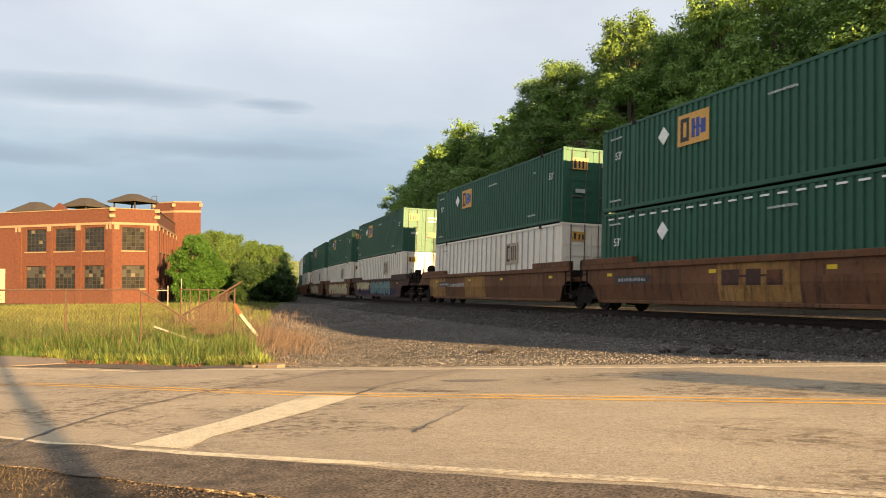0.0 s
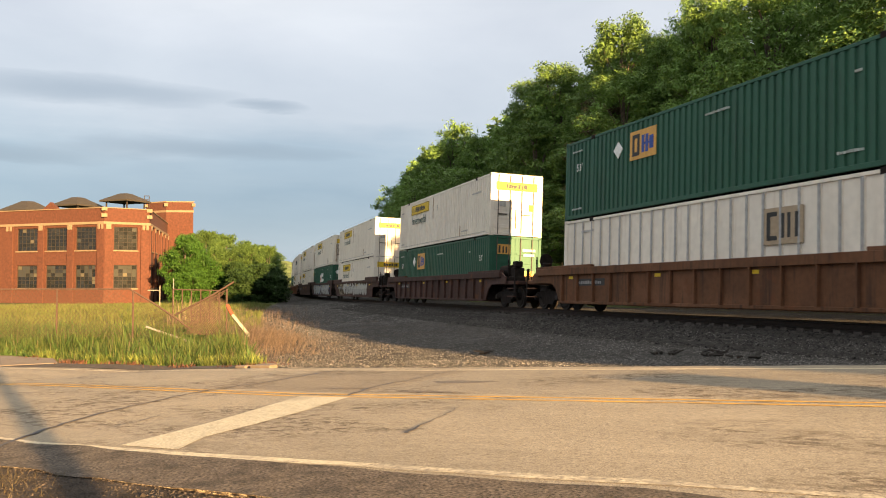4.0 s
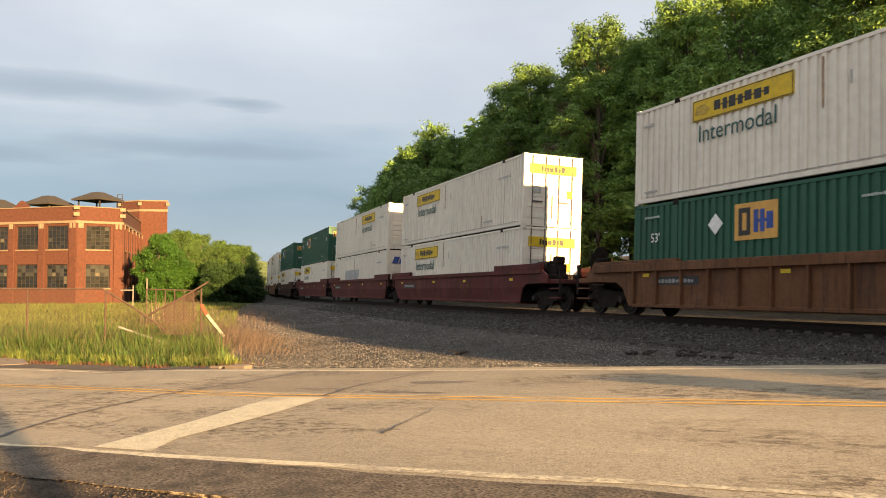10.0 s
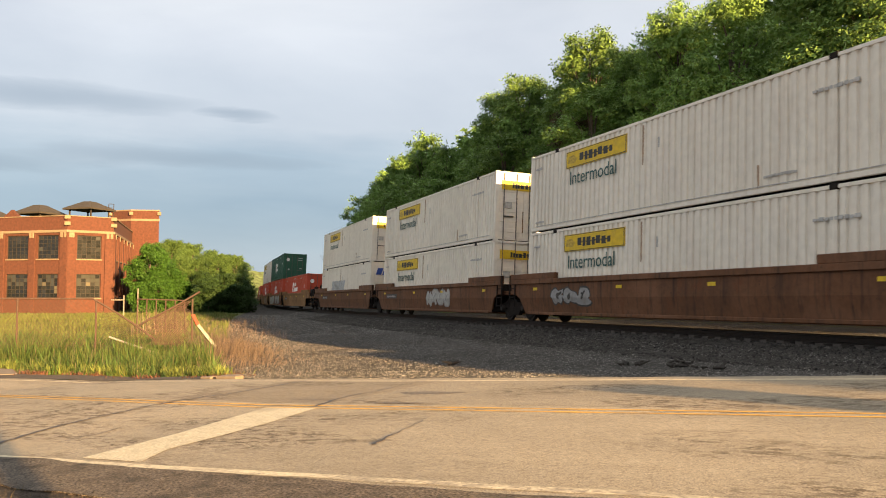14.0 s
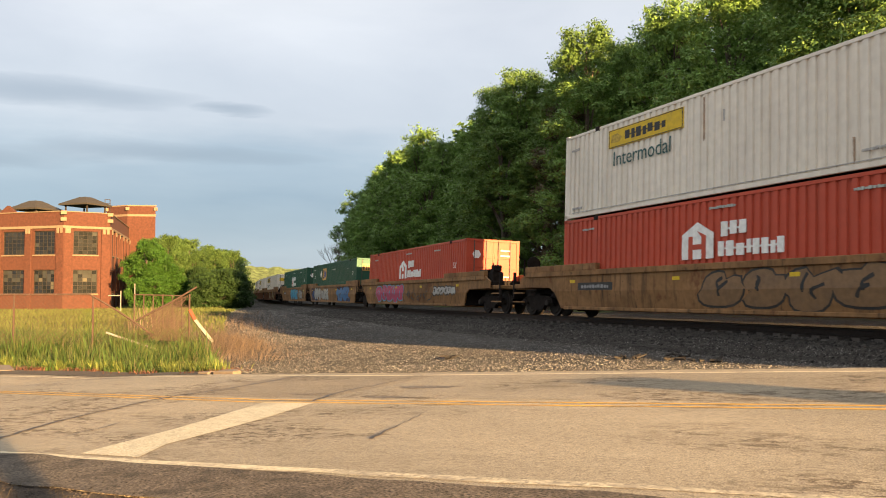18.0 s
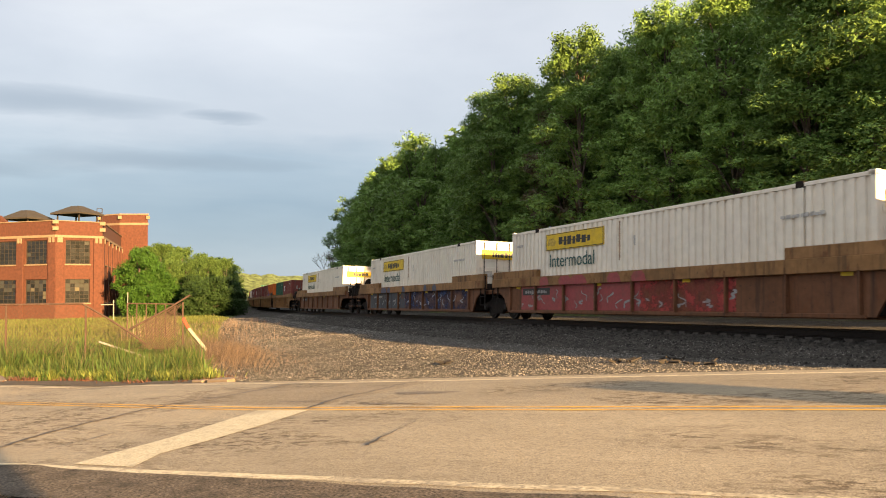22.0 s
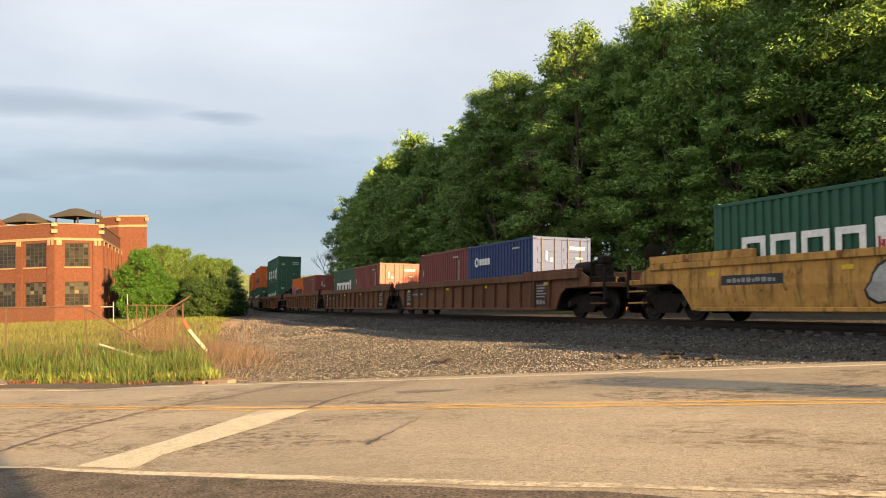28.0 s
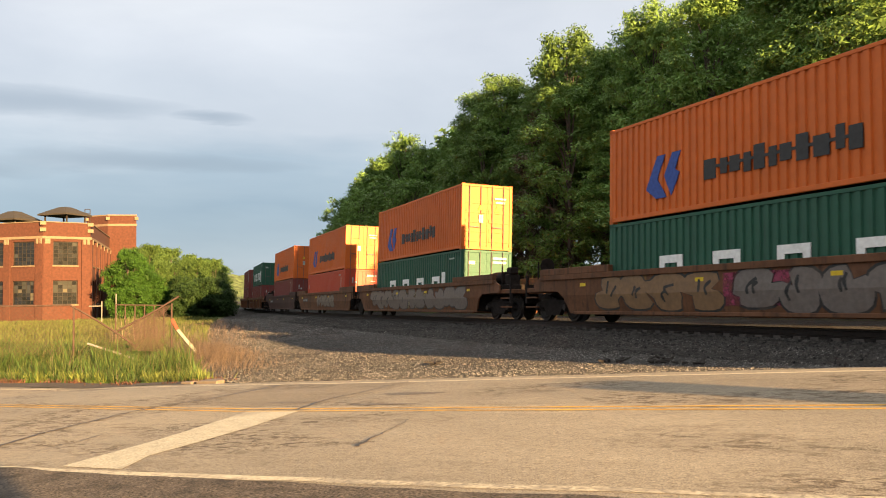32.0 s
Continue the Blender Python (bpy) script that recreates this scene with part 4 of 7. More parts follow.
def t_plain(L, height, paint_, label, mark=None):
    r = make_container("shipping_container", label, L, height, 2.438, paint_)
    if mark == "panel":
        side_shape(r, "logo_panel", M_LOGO_WHITE, [rect(0.75, 1.2, 1.55, 2.1)], L, 2.438, "small white panel")
        side_shape(r, "logo_mark", M_LOGO_BLUE, [[(0.8, 1.6), (1.15, 1.6), (1.15, 1.8), (0.95, 2.0), (0.8, 1.75)]], L, 2.438, "", 0.006)
    elif mark == "strokes":
        for q in bars(0.45, 1.5, 0.3, [0.06], 0.1) + bars(0.45, 0.85, 0.25, [0.2], 0.1) + bars(L - 1.0, 0.9, 1.2, [0.04], 0.1):
            side_shape(r, "white_stroke", M_PRINT_PALE, [q], L, 2.438, "white stroke")
    elif mark == "line":
        side_shape(r, "white_lettering", M_LOGO_WHITE, ring(0.95, 1.85, 0.12, 0.2, 8) + bars(1.25, 1.72, 0.26, [0.2, 0.16, 0.2, 0.2], 0.08), L, 2.438, "white strokes")
    small_marks(r, L, 2.438, height, M_PRINT_PALE, [(L - 1.7, 2.2, 0.9)])
    end_shape(r, "small_print", M_PRINT_PALE, [rect(0.3, 0.95, 2.12, 2.24), rect(-0.7, -0.63, 1.7, 2.05), rect(-0.52, -0.4, 1.65, 1.8), rect(0.55, 0.85, 1.78, 1.84)], L)
    return r


CONT = {
    "E": (t_emp(), L53, H96), "e": (t_emp(False), L53, H96), "P": (t_white_posts(), L53, H96), "J": (t_white("full"), L53, H96), "K": (t_white("full", True), L53, H96), "N": (t_white("nose"), L53, H96),
    "S": (t_white("dark"), L53, H96), "F": (t_white("faint"), L53, H96),
    "B": (t_hub(P_GREEN, "dark green 53-foot container with white house mark", False), L53, H96),
    "X": (t_hub(P_GREEN, "dark green 53-foot container with white six-sided mark", False, True), L53, H96),
    "R": (t_hub(P_RED, "red 53-foot container with white house mark", True), L53, H96),
    "U": (t_green40(H96), L40, H96), "u": (t_green40(H86, "green low 40-foot container with white block shapes"), L40, H86),
    "H": (t_orange(L40, H96, "orange 40-foot container with blue mark and dark strokes"), L40, H96),
    "r": (t_plain(L40, H86, P_RED, "red 40-foot corrugated container", "strokes"), L40, H86),
    "M": (t_plain(L40, H86, P_MAROON, "maroon 40-foot corrugated container", "strokes"), L40, H86),
    "g": (t_plain(L20, H86, P_GREEN, "plain green 20-foot container"), L20, H86),
    "m": (t_plain(L20, H86, P_MAROON, "maroon 20-foot container with a small white panel", "panel"), L20, H86),
    "t": (t_plain(L20, H86, P_MAROON, "maroon 20-foot container with white strokes", "strokes"), L20, H86),
    "n": (t_plain(L20, H86, P_NAVY, "navy blue 20-foot container", "line"), L20, H86),
    "w": (t_plain(L20, H86, P_WHITE, "pale grey 20-foot container"), L20, H86),
    "o": (t_orange(L20, H86, "orange 20-foot container with blue mark"), L20, H86),
}
_u20 = make_container("shipping_container", "green 20-foot container with white block shapes", L20, H86, 2.438, P_GREEN)
block_letters(_u20, 1.0, 1.0, 0.66, 0.92, 0.76, L20, 2.438)
CONT["v"] = (_u20, L20, H86)

# ---- well cars ----
CAR_PAINT = {
    "brown": car_paint("car_brown", (0.13, 0.058, 0.028)),
    "dark": car_paint("car_dark_brown", (0.06, 0.031, 0.025)),
    "amber": car_paint("car_amber", (0.26, 0.14, 0.045)),
    "tan": car_paint("car_tan", (0.235, 0.125, 0.052)),
    "maroon": car_paint("car_maroon", (0.095, 0.022, 0.02)),
    "yellow": car_paint("car_yellow", (0.47, 0.25, 0.065)),
    "grey": car_paint("car_grey_blue", (0.07, 0.075, 0.085)),
    "rust": car_paint("car_rust", (0.135, 0.06, 0.03)),
}


def haze(name, col):
    """Sprayed or rolled paint that thins out in ragged patches."""
    m = mat(name, col, 0.7, var=0.3, scale=5, spec=0.2, bump=0)
    nt = m.node_tree
    N, L = nt.nodes.new, nt.links.new
    tc, n, r = N("ShaderNodeTexCoord"), N("ShaderNodeTexNoise"), N("ShaderNodeValToRGB")
    n.inputs["Scale"].default_value, n.inputs["Detail"].default_value, n.inputs["Roughness"].default_value = 1.6, 8, 0.7
    r.color_ramp.elements[0].position, r.color_ramp.elements[1].position = 0.38, 0.6
    L(tc.outputs["Object"], n.inputs["Vector"]); L(n.outputs["Fac"], r.inputs[0])
    tr, mx = N("ShaderNodeBsdfTransparent"), N("ShaderNodeMixShader")
    L(r.outputs[0], mx.inputs[0]); L(tr.outputs[0], mx.inputs[1]); L(nt.nodes["Principled BSDF"].outputs[0], mx.inputs[2])
    L(mx.outputs[0], nt.nodes["Material Output"].inputs[0])
    return m


CAR_PAINT.update({n: haze(n, c) for n, c in {"haze_pink": (0.26, 0.05, 0.09), "haze_navy": (0.05, 0.045, 0.12), "haze_cream": (0.3, 0.26, 0.18), "haze_blue": (0.035, 0.075, 0.16), "haze_red": (0.3, 0.05, 0.045), "haze_dark_blue": (0.022, 0.035, 0.085)}.items()})
G_COL = {n: mat("spray_" + n, c, 0.5, var=0.15, dirt=0.4, dirt_col=(0.1, 0.07, 0.05), dirt_scale=2) for n, c in
         {"white": (0.38, 0.38, 0.36), "grey": (0.25, 0.25, 0.25), "black": (0.02, 0.02, 0.02), "blue": (0.03, 0.14, 0.32), "sky": (0.06, 0.3, 0.45), "pink": (0.42, 0.05, 0.12), "cream": (0.42, 0.36, 0.23), "ochre": (0.2, 0.115, 0.055), "navy": (0.02, 0.035, 0.09), "redp": (0.26, 0.042, 0.045), "teal": (0.075, 0.17, 0.19), "dull": (0.15, 0.125, 0.11)}.items()}
CAR_PAINT["redp"] = G_COL["redp"]
WHEEL = join("wheel", [tube("w", [(0, -0.07, 0), (0, 0.0, 0)], 0.455, sides=22), tube("w", [(0, 0.0, 0), (0, 0.03, 0)], 0.485, sides=22), tube("w", [(0, -0.1, 0), (0, -0.07, 0)], 0.33, 0.38, sides=20), tube("w", [(0, -0.2, 0), (0, -0.1, 0)], 0.12, sides=14)])
WHEEL.materials.append(M_WHEEL)
AXLE = tube("axle", [(0, -0.75, 0), (0, 0.75, 0)], 0.085, sides=10); AXLE.materials.append(M_STEEL)
FRAME = prism("side_frame", [(-1.15, 0.42), (-1.1, 0.62), (-0.85, 0.68), (-0.5, 0.72), (0.5, 0.72), (0.85, 0.68), (1.1, 0.62), (1.15, 0.42), (0.72, 0.42), (0.66, 0.5), (0.42, 0.2), (-0.42, 0.2), (-0.66, 0.5), (-0.72, 0.42)], -0.07, 0.07)
FRAME.materials.append(M_STEEL)
BOLSTER = boxes("bolster", [(-0.22, 0.22, -1.05, 1.05, 0.5, 0.8)], 0.03); BOLSTER.materials.append(M_STEEL)
SPRING = tube("spring", [(0, 0, 0.24), (0, 0, 0.5)], 0.075, sides=8); SPRING.materials.append(M_STEEL)
CAP = tube("bearing_cap", [(0, -0.12, 0), (0, 0.0, 0)], 0.1, 0.13, sides=12); CAP.materials.append(M_WHEEL)


def add_truck(root, x):
    """A two-axle truck under x: two wheelsets, side frames, bolster."""
    tr = part("truck", BOLSTER, None, root, "grimy two-axle truck", loc=(x, 0, 0))
    for dx in (-0.91, 0.91):
        part("axle", AXLE, None, tr, loc=(dx, 0, 0.457))
        part("wheel", WHEEL, None, tr, loc=(dx, -0.72, 0.457))
        part("wheel", WHEEL, None, tr, loc=(dx, 0.72, 0.457), rot=(0, 0, 180))
        part("bearing_cap", CAP, None, tr, loc=(dx, -1.06, 0.457))
    for sy in (-1, 1):
        part("side_frame", FRAME, None, tr, loc=(0, sy * 0.99, 0))
    for dx in (-0.25, 0.0, 0.25):
        part("spring", SPRING, None, tr, loc=(dx, -0.99, 0))


def crease(me, z=0.85, k=0.155):
    """Fold the near side inwards below height z."""
    bm = bmesh.new(); bm.from_mesh(me)
    bmesh.ops.bisect_plane(bm, geom=bm.verts[:] + bm.edges[:] + bm.faces[:], plane_co=(0, 0, z), plane_no=(0, 0, 1))
    for vt in bm.verts:
        if vt.co.z < z:
            vt.co.y += k * (z - vt.co.z)
    bm.to_mesh(me); bm.free()
    return me


def fat_strokes(name, lines, radius, y, taper=0.35):
    """Flat painted ribbons that swell and taper along smooth curves."""
    v, f, e = [], [], []
    for k, ln in enumerate(lines):
        if k:
            e.append((len(v) - 1, len(v)))
        p = [Vector(q) for q in ln]
        p = [p[0] * 2 - p[1]] + p + [p[-1] * 2 - p[-2]]
        path = []
        for i in range(1, len(p) - 2):
            for u in (0.0, 0.25, 0.5, 0.75):
                path.append(0.5 * (2 * p[i] + (p[i + 1] - p[i - 1]) * u + (2 * p[i - 1] - 5 * p[i] + 4 * p[i + 1] - p[i + 2]) * u * u + (3 * p[i] - p[i - 1] - 3 * p[i + 1] + p[i + 2]) * u ** 3))
        path.append(p[-2])
        o, n = len(v), len(path)
        for i, q in enumerate(path):
            d = (path[min(i + 1, n - 1)] - path[max(i - 1, 0)]).normalized()
            t = i / (n - 1)
            r = radius * (1 - taper + taper * math.sin(math.pi * min(1, max(0, 0.15 + 0.7 * t))) + 0.18 * math.sin(9 * t + k))
            yy = y - 0.0003 * (k % 9) - 0.00002 * i
            v += [(q.x + d.y * r, yy, q.y - d.x * r), (q.x - d.y * r, yy, q.y + d.x * r)]
            if i:
                f.append((o + 2 * i - 2, o + 2 * i - 1, o + 2 * i + 1, o + 2 * i))
    me = bpy.data.meshes.new(name)
    me.from_pydata(v, e, f)
    return me


def bubble(cx, cz, w, h, r):
    """The outline of one swollen sprayed shape: a leaning rounded block with a notch or two."""
    lean, top, n = r.uniform(-0.1, 0.22) * w, r.uniform(0.85, 1.2), 20
    cuts = [(r.uniform(0, 2 * math.pi), r.uniform(0.3, 0.62)) for _ in range(r.choice((1, 2, 2, 3)))]
    out = []
    for i in range(n):
        t = 2 * math.pi * i / n
        c, q = math.cos(t), math.sin(t)
        k = 1.0 / max(abs(c) ** 3 + abs(q) ** 3, 0.5) ** (1 / 3)
        for a, d in cuts:
            gap = abs((t - a + math.pi) % (2 * math.pi) - math.pi)
            k *= 1 - d * max(0.0, 1 - gap / 0.42)
        x, z = 0.5 * w * c * k * (top if q > 0 else 2 - top), 0.5 * h * q * k
        out.append((cx + x + lean * z / h, cz + z))
    return out


def graffiti(root, x0, x1, z0, z1, fill, line, seed, count=6, y=-1.45, fold=False):
    """A row of swollen interlocking sprayed shapes with outlines and inner strokes, no letters."""
    r = random.Random(seed)
    w = (x1 - x0) / count
    outs, ins, cuts = [], [], []
    for i in range(count):
        cx, cz = x0 + (i + 0.5) * w, (z0 + z1) / 2 + r.uniform(-0.05, 0.05) * (z1 - z0)
        ww, hh = w * r.uniform(0.98, 1.2), (z1 - z0) * r.uniform(0.86, 1.0)
        b = bubble(cx, cz, ww, hh, r)
        e = 0.06
        outs.append([(cx + (x - cx) * (1 + 2 * e / ww), cz + (z - cz) * (1 + 2 * e / hh)) for x, z in b])
        ins.append(b)
        for k in range(2):
            ax, az, bow = cx + r.uniform(-0.2, 0.1) * w, cz + r.uniform(-0.3, 0.0) * hh, r.uniform(-0.25, 0.25)
            cuts.append([(ax, az), (ax + bow * 0.5 * w, az + 0.2 * hh), (ax + r.uniform(0, 0.25) * w, az + r.uniform(0.25, 0.45) * hh)])
    for nm, shp, m, d in (("spray_outline", outs, line, 0.0), ("spray_fill", ins, fill, 0.004)):
        me = bpy.data.meshes.new(nm)
        v, f = [], []
        for k, q in enumerate(shp):
            f.append(tuple(range(len(v) + len(q) - 1, len(v) - 1, -1)))
            if k:
                f.append((len(v) - len(q), len(v) - len(q) + 1, len(v) + len(q) // 2, len(v) + len(q) // 2 + 1))
            v += [(x, y - d - 0.0003 * k, z) for x, z in q]
        me.from_pydata(v, [], f)
        part(nm, crease(me) if fold else me, G_COL[m], root, "sprayed graffiti in %s" % m if nm == "spray_fill" else "")
    me = fat_strokes("spray_line", cuts[:9], 0.045, y - 0.009)
    part("spray_line", crease(me) if fold else me, G_COL[line], root)


RIB = boxes("rib", [(-0.032, 0.032, -0.11, 0.0, 0.33, 1.36)], 0.008)


def make_car(colour, style, hw, left, right, label, pitch=1.15, chord=None, plate=True):
    """One well unit. hw: half length of the well; left/right: ('a' articulated or 's' separate, distance to the joint)."""
    M = CAR_PAINT[colour]
    root = tagged(empty("well_car"), label, "rail car", "cars of the train")
    top = 1.50

    def end_pts(kind, dist):
        if kind == "a":
            e = dist - 0.45
            return [(hw + 0.22, 0.27), (hw + 0.36, 0.5), (hw + 0.56, 0.8), (hw + 0.9, 0.98), (e, 1.02), (e, top)]
        e = dist - 1.35
        return [(hw + 0.22, 0.27), (hw + 0.36, 0.5), (hw + 0.56, 0.8), (hw + 0.9, 0.98), (e, 1.02), (e, 1.3), (e - 0.5, top)]

    pr, pl = end_pts(*right), [(-x, z) for x, z in end_pts(*left)]
    pts = pr + pl[::-1]
    for y in (-1.42, 1.36):
        me = prism("side_wall", pts, y, y + 0.06)
        part("side_wall", crease(me) if y < 0 and style == "smooth" else me, M, root)
    xr, xl = pr[-1][0], pl[-1][0]
    for sy in (-1, 1):
        y0, y1 = (-1.475, -1.3) if sy < 0 else (1.3, 1.475)
        part("top_chord", boxes("top_chord", [(xl, xr, y0 - (0.05 if style == "ribbed" and sy < 0 else 0), y1, top - (0.3 if chord else 0.22 if style == "ribbed" else 0.14), top + 0.03)], 0.012), CAR_PAINT[chord or colour], root)
        dy = 0.085 if sy < 0 and style == "smooth" else 0.0
        part("bottom_chord", boxes("bottom_chord", [(-hw, hw, y0 + 0.02 + dy, y1 - 0.02 + dy, 0.24, 0.34)], 0.012), M, root)
        for x0, x1 in ((hw - 2.1, xr), (xl, -hw + 2.1)):
            part("end_plate", boxes("end_plate", [(x0, x1, y0, y1, top + 0.03, top + (0.24 if style == "smooth" else 0.3 if chord else 0.12))], 0.012), CAR_PAINT[chord or colour], root)
    part("well_floor", boxes("well_floor", [(-hw, hw, -1.34, 1.34, 0.26, 0.36)]), M, root)
    if style == "ribbed":
        n = round(2 * hw / pitch)
        me = RIB.copy(); me.materials.append(M)
        for i in range(n + 1):
            part("rib", me, None, root, loc=(-hw + 0.1 + (2 * hw - 0.2) * i / n, -1.415, 0))
    for (kind, dist), sx in ((right, 1), (left, -1)):
        x0, x1 = sorted((sx * (hw + 0.2), sx * (hw + 0.3)))
        part("well_end", boxes("well_end", [(x0, x1, -1.33, 1.33, 0.3, 1.45)], 0.02), M_STEEL, root, "dark steel end of the well")
        x0, x1 = sorted((sx * (hw + 0.12), sx * (dist - (0.3 if kind == "a" else 1.0))))
        part("centre_sill", boxes("centre_sill", [(x0, x1, -0.55, 0.55, 0.62, 1.0)], 0.03), M_STEEL, root)
        if kind == "a":
            a, b = hw + 0.15, dist - 0.25
            part("end_platform", boxes("end_platform", [(min(sx * a, sx * b), max(sx * a, sx * b), -1.25, 1.25, 0.98, 1.14)], 0.02), M, root)
            if sx < 0:
                add_truck(root, -dist)
            lx = sorted((sx * (b - 0.1), sx * (b - 0.55)))
            part("ladder", boxes("ladder", [(x - 0.02, x + 0.02, -1.46, -1.42, 0.5, 1.72) for x in lx] + [(lx[0], lx[1], -1.455, -1.425, z, z + 0.03) for z in (0.52, 0.86, 1.2, 1.69)]), M_STEEL, root, "dark steel end ladder")
        else:
            a, b = hw + 0.15, dist - 0.55
            part("end_platform", boxes("end_platform", [(min(sx * a, sx * b), max(sx * a, sx * b), -1.3, 1.3, 0.98, 1.14)], 0.02), M, root)
            add_truck(root, sx * (dist - 2.05))
            part("coupler", boxes("coupler", [(min(sx * (b - 0.1), sx * (dist - 0.0)), max(sx * (b - 0.1), sx * dist), -0.14, 0.14, 0.74, 1.0)], 0.03), M_STEEL, root, "knuckle coupler")
            for sy in (-1, 1):
                for dx in (0.06, 0.85):
                    x, e = sx * (b - dx), 0.05 if dx < 0.1 else 0.022
                    part("stanchion" if dx < 0.1 else "grab_iron", boxes("rod", [(x - e, x + e, sy * 1.27 - e, sy * 1.27 + e, 0.6 if dx < 0.1 else 1.1, 1.6 if dx < 0.1 else 2.05)], 0.008), M_STEEL, root)
                x0, x1 = sorted((sx * (b - 0.06), sx * (b - 0.85)))
                part("step", boxes("step", [(x0, x1, sy * 1.27 - 0.05, sy * 1.27 + 0.05, 0.45, 0.5), (x0, x1, sy * 1.27 - 0.05, sy * 1.27 + 0.05, 0.78, 0.83)], 0.008), M, root)
            if sx < 0:
                part("brake_wheel", tube("brake_wheel", [(-b + 0.35, -0.6, 1.95), (-b + 0.30, -0.6, 1.95)], 0.28, sides=18), M_STEEL, root, "round hand-brake wheel")
                part("brake_stand", boxes("brake_stand", [(-b + 0.35, -b + 0.55, -0.8, -0.45, 1.14, 1.85)], 0.03), M_STEEL, root)
            else:
                part("air_tank", tube("air_tank", [(hw + 0.75, -0.75, 1.62), (hw + 1.75, -0.75, 1.62)], 0.25, sides=16), M_STEEL, root, "grimy air tank")
                part("brake_valve", boxes("brake_valve", [(hw + 1.85, hw + 2.25, -0.9, -0.4, 1.14, 1.75), (hw + 1.92, hw + 2.3, -0.85, -0.5, 1.75, 2.02), (hw + 0.5, hw + 2.3, -0.95, -0.35, 1.14, 1.36)], 0.04), M_STEEL, root, "black brake valve and its bracket")
    if plate:
        part("number_plate", prism("number_plate", rect(-hw + 1.0, -hw + 3.0, 0.88, 1.12), -1.4255, -1.41), M_LOGO_BLACK, root, "dark plate with pale strokes")
        part("plate_lettering", prism("plate_lettering", comb(-hw + 1.2, 0.94, 0.11, 1.6, 10), -1.4275, -1.41), G_COL["grey"], root)
    for x in (-hw + 0.5, -2.0, 2.2, hw - 0.6):
        part("reflector", boxes("reflector", [(x, x + 0.3, -1.432, -1.41, 1.12, 1.22)]), M_LOGO_YELLOW, root, "yellow reflector")
    return root

S53, HW53, HW40 = 11.8, 7.9, 6.05
SMOOTH, RIBBED = "long railway well car with smooth %s steel sides", "long railway well car with ribbed %s steel sides"
